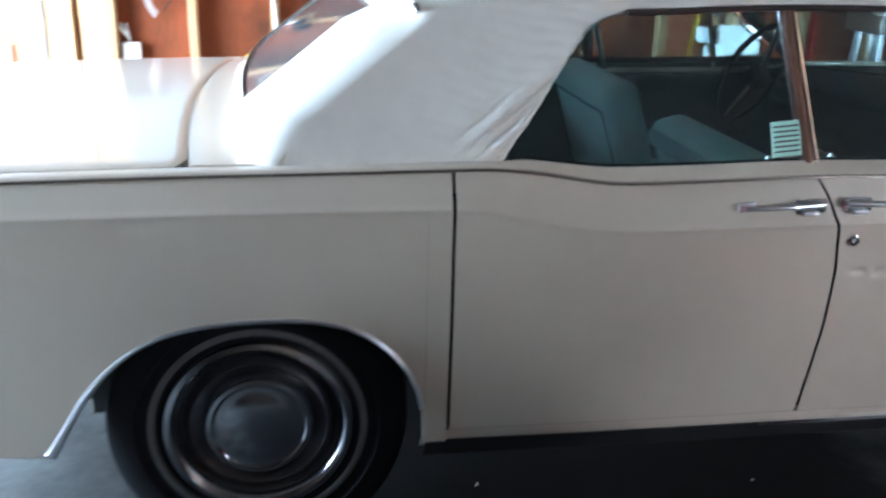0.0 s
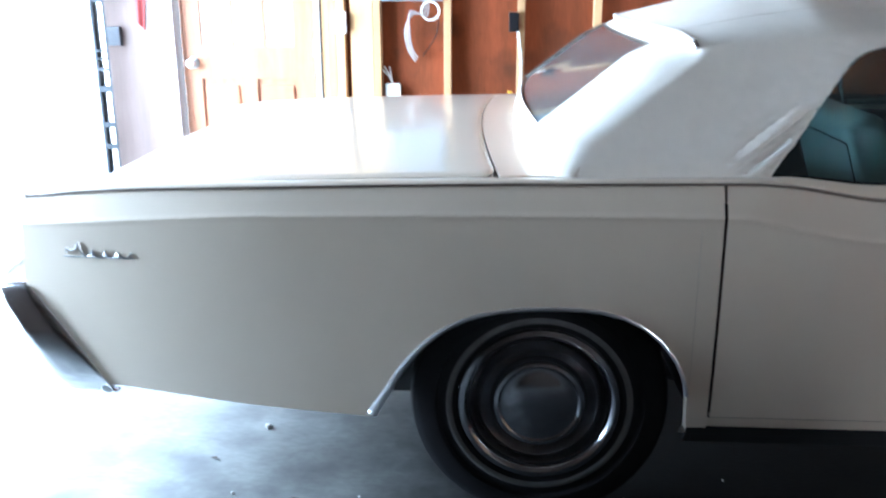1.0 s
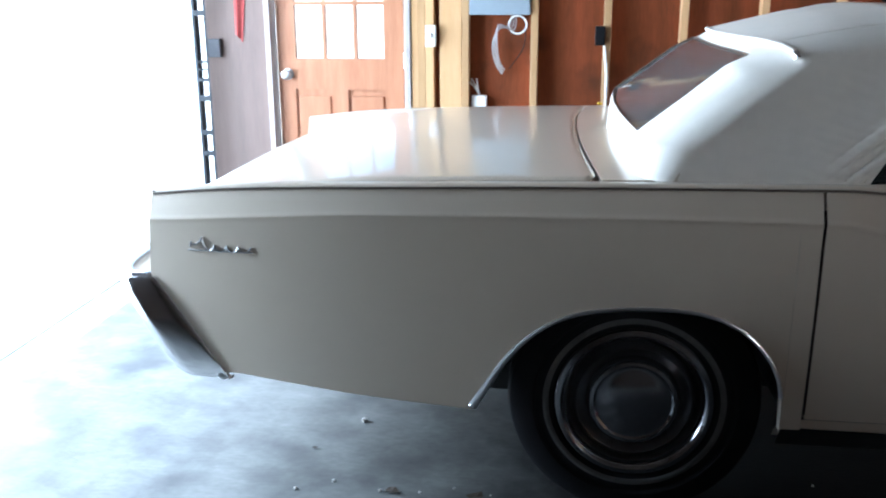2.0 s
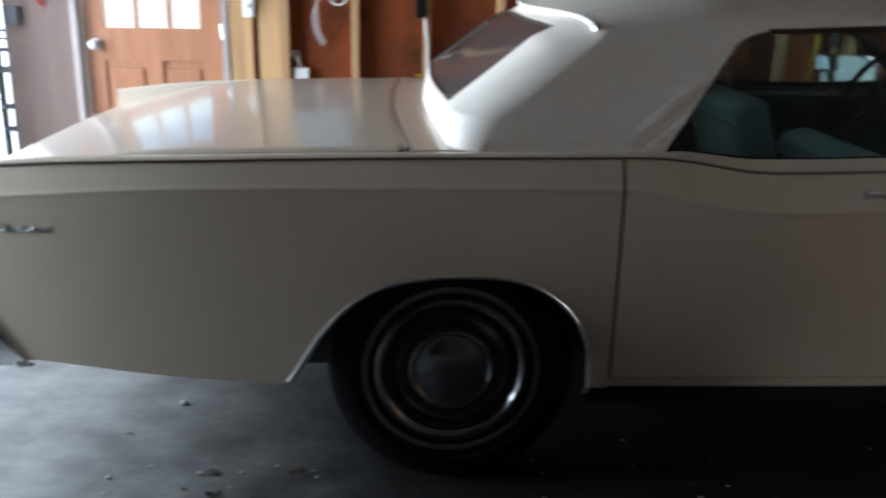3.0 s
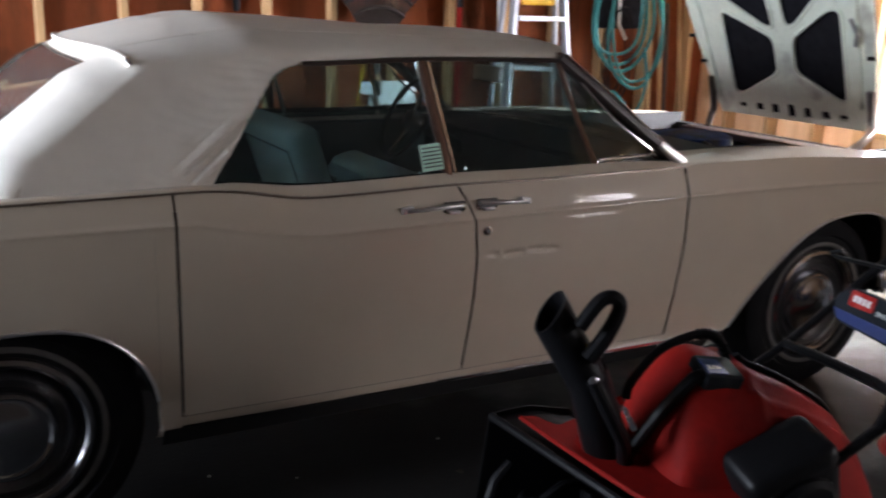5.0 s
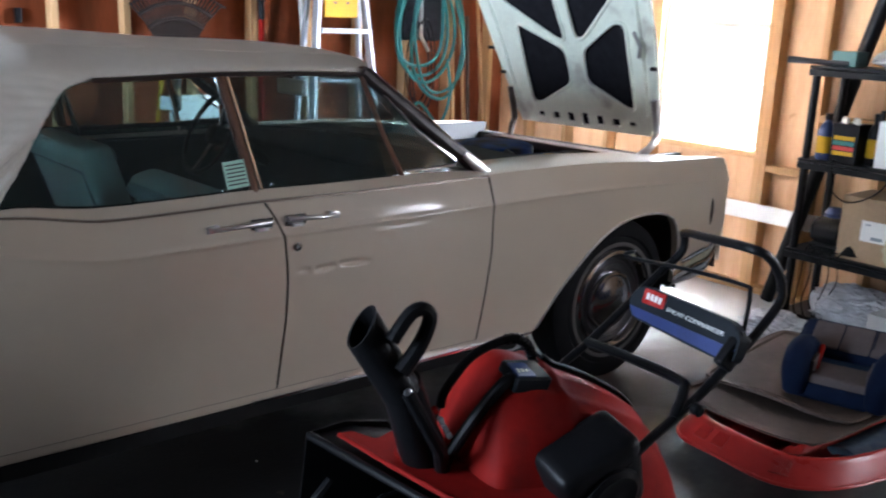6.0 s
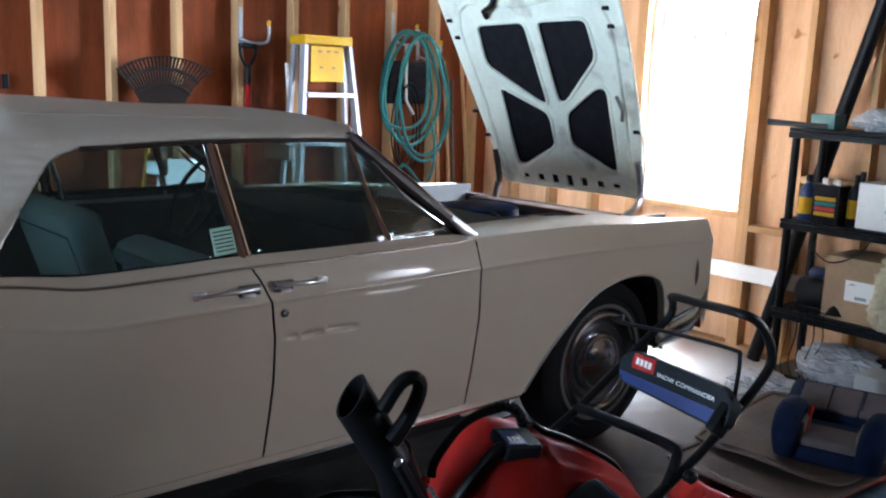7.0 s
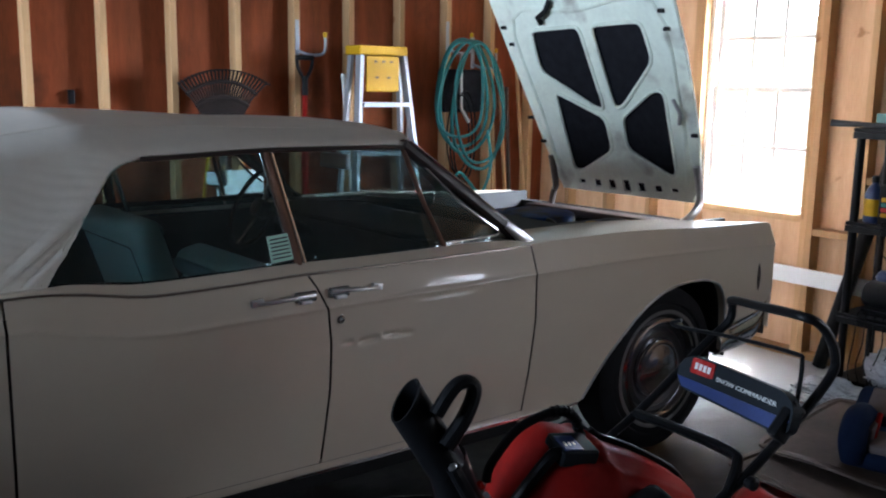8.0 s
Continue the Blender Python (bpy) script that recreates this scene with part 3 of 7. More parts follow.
def flank(xs, bottom, rows=18, mirror=False, shear=None, dented=False):
    """A body panel between its lower edge and the belt, with turned-in lips."""
    def f(x, v):
        z0, z1 = bottom(x), top_z(x)
        zc = crease_z(x)
        k = v if 0 <= v <= 1 else (0 if v < 0 else 1)
        # rows crowd at the crease
        z = z0 + (zc - z0) * k / 0.7 if k <= 0.7 else zc + (z1 - zc) * (k - 0.7) / 0.3
        xx = shear(x, z) if shear else x
        p = (xx, side_y(xx, z) + (dings(xx, z) if dented else 0) + (0 if mirror else ding(xx, z, -0.30, -0.19, 0.903, 0.009, 0.006)) + (0.035 if v < 0 else 0.02 if v > 1 else 0), z + (0.003 if v < 0 else -0.002 if v > 1 else 0))
        return far(p) if mirror else p
    vs = [-0.01, 0, 0.006] + [0.7 * i / rows for i in range(1, rows)] + [0.68, 0.687, 0.694, 0.7, 0.708, 0.717, 0.73, 0.745] + [0.7 + 0.3 * i / 5 for i in range(1, 5)] + [0.995, 1, 1.01]
    if dented:
        vs = [v for v in vs if not 0.44 < v < 0.68] + span(0.445, 0.676, 66)
    return sheet(f, xs, sorted(vs))


def rear_shear(x, z):
    """Leans the rearmost columns along the slanted end."""
    k = min(1, max(0, (-0.85 - x) / 0.6))
    return x + k * (rear_x(z) + 1.45)


SEAM_R = 0.452
front_seam = interp([(0.28, 2.215), (0.36, 2.228), (0.5, 2.25), (0.7, 2.274), (0.96, 2.274), (1.1, 2.274)])
mid_seam = interp([(0.28, 1.345), (0.36, 1.362), (0.6, 1.392), (0.75, 1.398), (0.86, 1.388), (0.93, 1.362), (0.98, 1.333), (1.1, 1.325)])
GAP = 0.004
DOOR_LOW = 0.357


def door_shear(x0, x1, left, right):
    def f(x, z):
        k = (x - x0) / (x1 - x0)
        return left(z) * (1 - k) + right(z) * k
    return f


near_doors = []
for mirror in (False, True):
    fy = (lambda p: far(p)) if mirror else (lambda p: p)
    xs = span(-1.45, -0.52, 24) + [-0.484, -0.46] + [-0.44 + 0.03 * i for i in range(25)] + [0.30, 0.325, 0.345, 0.36, 0.372, 0.382, 0.388, 0.3925]
    quarter = lambda x: rear_arch(x) if -0.484 < x < 0.393 else low_z(x)
    bm = flank(xs, quarter, 18, mirror, rear_shear)
    bm = join(bm, flank([0.393, 0.42, SEAM_R - GAP], low_z, 18, mirror))
    bmesh.ops.remove_doubles(bm, verts=bm.verts, dist=0.0007)
    part("quarter_panel", bm, PAINT, car, smooth=True, angle=40)
    sh = door_shear(SEAM_R, 1.352, lambda z: SEAM_R + GAP, lambda z: mid_seam(z) - GAP)
    rear_door = part("rear_door", flank(span(SEAM_R, 1.352, 30), lambda x: DOOR_LOW, 18, mirror, sh), PAINT, car, "cream rear hinged passenger door", smooth=True, angle=40)
    sh = door_shear(1.352, 2.274, lambda z: mid_seam(z) + GAP, lambda z: front_seam(z) - GAP)
    front_door = part("front_door", flank(span(1.352, 1.42, 4) + span(1.425, 1.68, 60) + span(1.69, 2.274, 44), lambda x: DOOR_LOW, 18, mirror, sh, not mirror), PAINT, car, "cream front passenger door", smooth=True, angle=40)
    if not mirror:
        near_doors = [rear_door, front_door]
    fend = lambda x: front_arch(x) if 2.55 < x < 3.48 else low_z(x)
    xs = [2.274, 2.3, 2.36, 2.42, 2.48, 2.52, 2.55] + [2.575 + 0.03 * i for i in range(28)] + [3.405, 3.42, 3.435, 3.445, 3.455, 3.463, 3.47, 3.476, 3.4799] + span(3.4801, 3.85, 14)
    sh = lambda x, z: x + (front_seam(z) + GAP - 2.274) * max(0, 1 - (x - 2.274) / 0.25)
    part("front_fender", flank(xs, fend, 18, mirror, sh), PAINT, car, smooth=True, angle=40)
    # dark backing behind the door gaps
    for x0, x1 in ((SEAM_R - 0.03, SEAM_R + 0.03), (1.30, 1.43), (2.19, 2.31)):
        bm = sheet(lambda x, z: fy((x, side_y(x, z) + 0.022, z)), [x0, x1], span(0.31, 0.955, 8))
        part("door_seal", thicken(bm, 0.004), DARK_TRIM, car)
    # rocker under the doors
    prof = [(0.006, 0.353), (0.003, 0.338), (0.008, 0.325), (0.03, 0.318), (0.06, 0.30), (0.09, 0.262)]
    bm = sheet(lambda x, v: fy((x, side_y(x, 0.36) + prof[v][0], prof[v][1])), span(0.393, 2.53, 24), range(len(prof)))
    part("rocker_panel", bm, PAINT, car, smooth=True, angle=50)
    strip = [(0.006, 0.334), (-0.003, 0.332), (-0.004, 0.322), (0.012, 0.317)]
    bm = sheet(lambda x, v: fy((x, side_y(x, 0.36) + strip[v][0], strip[v][1])), span(1.27, 2.53, 16), range(4))
    part("rocker_moulding", bm, CHROME, car, "bright metal rocker moulding", smooth=True)
    bm = sheet(lambda x, v: fy((x, side_y(x, 0.36) + 0.02 + 0.05 * v, 0.318 - 0.07 * v)), span(0.40, 2.5, 14), [0, 0.3, 1])
    part("rocker_flange", thicken(bm, 0.004), PAINT_DARK, car)
    # thin dark reveal line under the belt, all along the flank
    bm = sheet(lambda x, v: fy((x, side_y(x, top_z(x)) + [0.006, -0.006, -0.0075, 0.0][v], top_z(x) - [0.0, 0.001, 0.006, 0.009][v])), span(-1.442, 2.27, 90), range(4))
    part("belt_moulding", bm, BELT, car, "dark reflecting belt moulding", smooth=True)
    # wheel wells
    for xc, arch, a, b in ((-0.045, rear_arch, -0.49, 0.40), (3.02, front_arch, 2.54, 3.485)):
        bm = sheet(lambda x, y: fy((x, 0.03 + y, arch(min(max(x, a + 0.012), b - 0.012)) + 0.02)), span(a, b, 22), [0, 0.15, 0.45])
        for xx in (a, b):
            sheet(lambda y, z: fy((xx, 0.03 + y, z)), [0, 0.45], [0.36, 0.7], bm)
        sheet(lambda x, z: fy((x, 0.48, z)), [a, b], [0.2, 0.78], bm)
        part("wheel_well", bm, PAINT_DARK, car)
        lip = [fy((x, side_y(x, arch(x)) - 0.001, arch(x) + 0.001)) for x in [a + 0.012 + (b - a - 0.025) * (0.5 - 0.5 * math.cos(math.pi * k / 40)) for k in range(41)]]
        wide = [0.0055 + (0.009 * max(0, 1 - k / 14) if xc < 0 else 0) for k in range(41)]
        part("arch_lip", tube(lip, wide, 10), HANDLECHROME, car, "bright metal wheel arch moulding", smooth=True)

# deck, lid and cowl
LID_F, LID_R = -0.135, -1.435
LID_BOW = lambda s: 0.06 * (1 - s * s)


def rim_y(x):
    return side_y(x, top_z(x))


def deck_z(x, y):
    c = max(0, 1 - abs((y - 1.01) / 0.94) ** 2.6)
    drop = 0.075 * max(0, (-0.75 - x) / 0.63) ** 1.6
    return top_z(x) + 0.026 * c - drop * c ** 0.06


for mirror in (False, True):
    fy = (lambda p: far(p)) if mirror else (lambda p: p)
    cap = [(0.0, -0.003), (0.004, 0.003), (0.014, 0.007), (0.03, 0.008), (0.046, 0.006), (0.052, -0.004), (0.053, -0.03), (0.054, -0.11)]
    bm = sheet(lambda x, v: fy((x, rim_y(x) + cap[v][0], top_z(x) + cap[v][1])), span(-1.448, 0.60, 46), range(len(cap)))
    part("fender_cap", bm, PAINT, car, smooth=True, angle=60)
    bm = sheet(lambda v, k: fy((-1.447 - 0.012 * math.sin(k * math.pi), rim_y(-1.42) + 0.05 * v, 0.70 + (top_z(-1.42) + 0.004 - 0.70) * k)), span(0, 1, 4), span(0, 1, 8))
    part("fender_end", thicken(bm, 0.004), PAINT, car, smooth=True)


def lid(u, v):
    x = LID_R + (LID_F - LID_R) * u
    k = 1 - min(1, min(v, 1 - v) / 0.045)
    if u > 0.9:
        x -= 0.032 * k ** 2.2 * ((u - 0.9) / 0.1)
    if u < 0.06:
        x += 0.05 * k ** 2.2 * (1 - u / 0.06)
    y0 = rim_y(x) + 0.058
    y = y0 + (W - 2 * y0) * v
    x -= LID_BOW(2 * v - 1) * max(0, u - 0.5) / 0.5
    e = min(1, min(min(v, 1 - v) / 0.012, min(u, 1 - u) / 0.012))
    return (x, y, deck_z(x, y) + 0.003 + 0.007 * e ** 0.5)


lv = [0, 0.004, 0.012, 0.022, 0.034, 0.048, 0.07] + span(0.1, 0.9, 18) + [0.93, 0.952, 0.966, 0.978, 0.988, 0.996, 1]
bm = sheet(lid, [0, 0.006, 0.012, 0.03, 0.06] + span(0.09, 0.9, 26) + [0.92, 0.94, 0.96, 0.975, 0.988, 0.995, 1], lv)
part("deck_lid", thicken(bm, 0.012), PAINT, car, "glossy cream deck lid", smooth=True, angle=50)
bm = sheet(lambda x, v: (x, rim_y(x) + 0.054 + (W - 2 * rim_y(x) - 0.108) * v, deck_z(x, rim_y(x) + 0.054 + (W - 2 * rim_y(x) - 0.108) * v) - 0.016), span(LID_R, LID_F + 0.03, 14), span(0, 1, 14))
part("lid_gutter", thicken(bm, 0.006), PAINT, car)
def cowl(u, v):
    x = LID_F + 0.006 - LID_BOW(2 * v - 1) + (0.32 - LID_F + LID_BOW(2 * v - 1)) * u
    y = rim_y(x) + 0.05 + (W - 2 * rim_y(x) - 0.10) * v
    return (x, y, deck_z(x, y) + 0.008)


bm = sheet(cowl, span(0, 1, 12), span(0, 1, 30))
part("rear_cowl", thicken(bm, 0.01), PAINT, car, smooth=True)
bm = sheet(lambda z, y: (rear_x(z) + 0.02 - 0.03 * (1 - ((y - 1.01) / 0.9) ** 2), y, z), span(0.40, 0.868, 12), span(0.10, W - 0.10, 20))
part("rear_panel", thicken(bm, 0.01), PAINT, car, smooth=True)


def bumper(plan, prof, lean, z_low, ease, name, label, sign):
    """A bumper that runs along a plan, with a section given as (outward, height) pairs; its ends sweep into a low tip."""
    path = rounded([Vector((a, b, 0)) for a, b in plan + [(x, W - y) for x, y in plan[-2::-1]]], False, 6)
    bm = bmesh.new()
    rows, n = [], len(path)
    for i, p in enumerate(path):
        a, c = path[max(i - 1, 0)], path[min(i + 1, n - 1)]
        d = (c - a).normalized()
        out = Vector((d.y, -d.x, 0)) * -sign
        s = min(1, min(i, n - 1 - i) / ease)
        row = []
        for o, z in prof:
            zz = z_low + (z - z_low) * (0.10 + 0.90 * s ** 0.7)
            row.append(bm.verts.new(Vector((p.x + lean * (prof[-1][1] - zz), p.y, zz)) + out * o))
        rows.append(row)
    for A, B in zip(rows, rows[1:]):
        for k in range(len(prof) - 1):
            bm.faces.new((A[k], B[k], B[k + 1], A[k + 1]))
    part(name, thicken(bm, 0.004), CHROME, car, label, smooth=True, angle=60)


bumper([(-1.41, 0.062), (-1.50, 0.062), (-1.56, 0.076), (-1.605, 0.14), (-1.63, 0.25), (-1.65, 0.55), (-1.66, 1.01)],
       [(-0.02, 0.375), (0.0, 0.378), (0.012, 0.395), (0.02, 0.44), (0.02, 0.56), (0.012, 0.64), (0.0, 0.685), (-0.02, 0.70), (-0.05, 0.70)], 0.58, 0.375, 3, "rear_bumper", "chrome rear bumper that wraps the fender corners", 1)
def front_bumper():
    """The front bumper: a deep chrome blade whose ends taper back along the fenders to the wheel openings."""
    plan = [(3.44, 0.03), (3.62, 0.034), (3.78, 0.046), (3.865, 0.078), (3.925, 0.14), (3.95, 0.3), (3.965, 0.6), (3.97, 1.01)]
    path = rounded([Vector((a, b, 0)) for a, b in plan + [(x, W - y) for x, y in plan[-2::-1]]], False, 8)
    top = interp([(3.44, 0.472), (3.48, 0.503), (3.72, 0.540), (3.82, 0.585), (3.88, 0.66), (3.97, 0.665)])
    low = interp([(3.44, 0.365), (3.70, 0.376), (3.86, 0.40), (3.97, 0.41)])
    bm = bmesh.new()
    rows, n = [], len(path)
    for i, p in enumerate(path):
        d = (path[min(i + 1, n - 1)] - path[max(i - 1, 0)]).normalized()
        out = Vector((d.y, -d.x, 0))
        s = min(1, max(0, (p.x - 3.5) / 0.3))
        row = []
        for f, o in ((0, -0.03), (0.04, -0.006), (0.16, 0.010), (0.32, 0.017), (0.5, 0.018), (0.68, 0.014), (0.84, 0.006), (0.95, -0.006), (1, -0.03)):
            drop = (top(p.x) - low(p.x)) * (1 - f)
            row.append(bm.verts.new(Vector((p.x - 0.42 * drop * s, p.y, top(p.x) - drop)) + out * o))
        rows.append(row)
    for A, B in zip(rows, rows[1:]):
        for k in range(8):
            bm.faces.new((A[k], B[k], B[k + 1], A[k + 1]))
    part("front_bumper", thicken(bm, 0.004), BUMPERCHROME, car, "chrome front bumper that wraps the fender corners", smooth=True, angle=60)


front_bumper()
part("bumper_bolt", lathe([(0.02, 0), (0.02, 0.004), (0.012, 0.012), (0, 0.013)], Matrix.Translation((-1.25, 0.06, 0.392)) @ Matrix.Rotation(radians(90), 4, "X"), 16), STEEL, car, smooth=True)
# grille and front panel
bm = sheet(lambda z, y: (3.86 + 0.03 * (1 - ((y - 1.01) / 0.9) ** 2), y, z), span(0.40, 0.90, 8), span(0.08, W - 0.08, 20))
part("grille_panel", thicken(bm, 0.01), DARK_TRIM, car)
for k in range(12):
    z = 0.64 + 0.02 * k
    part("grille_bar", tube([(3.885 + 0.03 * (1 - ((y - 1.01) / 0.9) ** 2), y, z) for y in span(0.25, W - 0.25, 12)], 0.005, 6), CHROME, car)
for y in (0.17, W - 0.17):
    part("headlight", lathe([(0.09, 0), (0.088, 0.015), (0.07, 0.03), (0, 0.04)], Matrix.Translation((3.87, y, 0.77)) @ Matrix.Rotation(radians(90), 4, "Y"), 24), STEEL, car, smooth=True)
for mirror in (False, True):
    fy = (lambda p: far(p)) if mirror else (lambda p: p)
    bm = sheet(lambda v, k: fy((3.85 + 0.012 * math.sin(v * math.pi / 2), side_y(3.85, 0.44 + 0.49 * k) + 0.08 * v, 0.44 + (top_z(3.85) - 0.44) * k)), span(0, 1, 4), span(0, 1, 8))
    part("fender_nose", thicken(bm, 0.004), PAINT, car, smooth=True)
    part("marker_slit", tube([fy((3.722, side_y(3.722, z) - 0.001, z)) for z in span(0.635, 0.768, 6)], [0.001, 0.008, 0.01, 0.01, 0.008, 0.001], 8), DARK_TRIM, car, smooth=True)

# soft top
ROOF_E = smoothed([(0.2, 1.315), (0.30, 1.333), (0.40, 1.344), (0.6, 1.353), (0.71, 1.358), (0.75, 1.358), (0.85, 1.354), (0.95, 1.355), (1.27, 1.367), (1.74, 1.364), (1.85, 1.352), (2.1, 1.337)])
# the cloth climbs to the rear bow and then runs level, with a clear bend over the bow
ROOF_C = smoothed([(0.15, 1.33), (0.30, 1.380), (0.4, 1.410), (0.55, 1.449), (0.69, 1.480), (0.725, 1.485), (0.76, 1.4845), (0.9, 1.476), (1.1, 1.466), (1.5, 1.452), (1.8, 1.438), (1.95, 1.408), (2.08, 1.370)])


def side_top_y(z):
    return 0.088 + (z - 1.035) * 0.31


def roof(u, v):
    """u runs from the rear edge to the header, v across."""
    s = abs(2 * v - 1)
    bow = 1 - s ** 2.2
    xa, xb = 0.385 - 0.085 * bow, 1.80 + 0.26 * bow
    x = xa + u * (xb - xa)
    y = 1.01 + (2 * v - 1) * 0.828
    ze, zc = ROOF_E(x - 0.1 * bow if u > 0.5 else x), ROOF_C(x)
    q = (1 - s ** 2.6) ** (1 / 1.9)
    sag = -0.004 * math.cos((x - 0.6) / 0.42 * math.pi) * (1 - s ** 4) if 0.6 < x < 1.9 else 0
    return (x, y, ze + (zc - ze) * q + sag)


vs = [0.5 - 0.5 * math.cos(math.pi * i / 44) for i in range(45)]
bm = sheet(roof, span(0, 1, 48), vs)
soft_top = part("soft_top", thicken(bm, 0.012), VINYL, car, "cream vinyl convertible roof, wrinkled at the quarters", smooth=True, angle=60)
# seam bead along the roof and bright bead along its rear edge
for sgn in (-1, 1):
    part("roof_seam", tube([tuple(Vector(roof(u, 0.5 + sgn * 0.40)) + Vector((0, 0, -0.0005))) for u in span(0, 1, 40)], 0.0022, 6), VINYL, soft_top, smooth=True)
edge = [roof(0.0, v) for v in vs]
part("valance", tube([(p[0] - 0.002, p[1], p[2] - 0.004) for p in edge], 0.0085, 8), VINYL, soft_top, smooth=True)
for pts in (edge[:4], edge[-4:]):
    part("bead_end", tube([(p[0] - 0.004, p[1] - 0.004, p[2] - 0.002) for p in pts], 0.009, 8), CHROME, soft_top, smooth=True)

win_edge = smoothed([(1.0, 0.552), (1.035, 0.576), (1.06, 0.592), (1.15, 0.660), (1.25, 0.728), (1.295, 0.763), (1.322, 0.792), (1.34, 0.828), (1.352, 0.885)])


def sail(u, v, flip=False):
    """u from the window's edge round the corner to the middle of the back, v from the belt up to the roof's edge."""
    s = u * 3
    zt = ROOF_E(0.83 - 0.40 * s) + 0.003 if s <= 1 else 1.350 + 0.024 * (s - 1) ** 1.3 / 2 ** 1.3
    z = 1.013 + (zt - 1.013) * v
    ys = side_top_y(z)
    xw = win_edge(min(z, 1.352))
    xr = -0.026 + 0.02 * (min(z, 1.105) - 1.013) + 1.34 * max(0, z - 1.105)
    R = 0.14 + 0.03 * max(0, 1 - (z - 1.013) / 0.2) - 0.07 * max(0, 1 - (z - 1.013) / 0.10)
    a = xw - (xr + R)
    c = 1.01 - (ys + R)
    if s <= 1:
        p = Vector((xw - a * s, ys, z))
        d = xw - p.x
        # soft wrinkles that fan out of the lower front corner, and a slack hollow
        slope = z * 0.82 - p.x * 0.57
        near = math.exp(-(max(0, d - 0.02) / 0.10) ** 2)
        low = math.exp(-((z - 1.125) / 0.085) ** 2)
        folds = near * low * math.sin(118 * slope + 1.6 * math.sin(14 * z) + 8 * d)
        r = math.hypot(d - 0.02, z - 1.085)
        pucker = math.exp(-(r / 0.085) ** 2) * (math.sin(210 * slope + 30 * d) + 0.7 * math.sin(150 * z + 260 * d))
        ripple = math.exp(-(d / 0.38) ** 2) * (noise.noise(Vector((p.x * 9 + z * 11, z * 13 - p.x * 15, 2.0))) + 0.6 * math.sin(74 * (z * 0.8 + p.x * 0.6) + 5 * noise.noise(Vector((p.x * 5, z * 5, 0)))))
        bands = math.exp(-(d / 0.2) ** 2) * math.sin(225 * (z * 0.96 + p.x * 0.2) + 4 * noise.noise(Vector((p.x * 6, z * 9, 4.0))))
        p.y -= 0.0013 * bands + 0.0018 * ripple + 0.0046 * folds + 0.0034 * pucker - 0.008 * math.sin(math.pi * s) * math.sin(math.pi * v)
        if v < 0.09:
            p.y += 0.004 * (0.09 - v) / 0.09
    elif s <= 2:
        t = (s - 1) * math.pi / 2
        p = Vector((xr + R - R * math.sin(t), ys + R - R * math.cos(t), z))
        p.y -= 0.002 * math.sin(7 * v + 3 * t)
    else:
        k = s - 2
        p = Vector((xr - 0.05 * math.sin(k * math.pi / 2) * (1 - 0.7 * v), ys + R + c * k, z))
    if s > 1:
        # the top edge runs up under the roof's rear bead
        y1 = max(0.183, min(1.01, p.y))
        m = roof(0.0, 0.5 + (y1 - 1.01) / 0.828 / 2)
        top = Vector((m[0] + 0.012, p.y, m[2] - 0.002))
        ease = max(0, v - 0.8) / 0.2
        p.z = 1.013 + (top.z - 1.013) * v
        p.x += (top.x - p.x) * ease ** 1.5
    return far(p) if flip else tuple(p)


us = [(i / 90) ** 1.5 / 3 for i in range(91)] + [(1 + i / 10) / 3 for i in range(1, 11)] + [(2 + i / 16) / 3 for i in range(1, 17)]
vv = span(0, 1, 56)
GL0, GL1 = 0.285, 0.90
for mirror in (False, True):
    keep = lambda i, j: not (us[i] >= 2.06 / 3 and GL0 <= (vv[j] + vv[j + 1]) / 2 <= GL1)
    bm = sheet(lambda u, v: sail(u, v, mirror), us, vv, keep=keep)
    part("roof_quarter", thicken(bm, 0.008), VINYL, soft_top, smooth=True, angle=60)
    fy = (lambda p: far(p)) if mirror else (lambda p: p)
    part("hem", tube([tuple(Vector(sail(u, 0.0, mirror)) + Vector((0, 0, 0.002))) for u in us[:102]], 0.006, 8), VINYL, soft_top, smooth=True)
    part("edge_binding", tube([tuple(Vector(sail(0, v, mirror)) + Vector((0.003, 0, 0))) for v in vv], 0.007, 8), VINYL, soft_top, smooth=True)


def foot_rail(u, v, flip):
    """The painted rail that covers the foot of the cloth; it rises from the side window towards the back."""
    high = 0.045 + 0.06 * min(1, u * 3)
    a, b, c = (Vector(sail(*q)) for q in ((u, v * high), (min(1, u + 0.004), v * high), (u, v * high + 0.01)))
    out = (b - a).cross(c - a)
    if out.length < 1e-9:
        out = Vector((0, -1, 0))
    out.normalize()
    if out.dot(a - Vector((0.9, 1.01, a.z))) < 0:
        out = -out
    p = a + out * (0.007 if 0 < v < 1 else 0.001)
    return far(p) if flip else tuple(p)


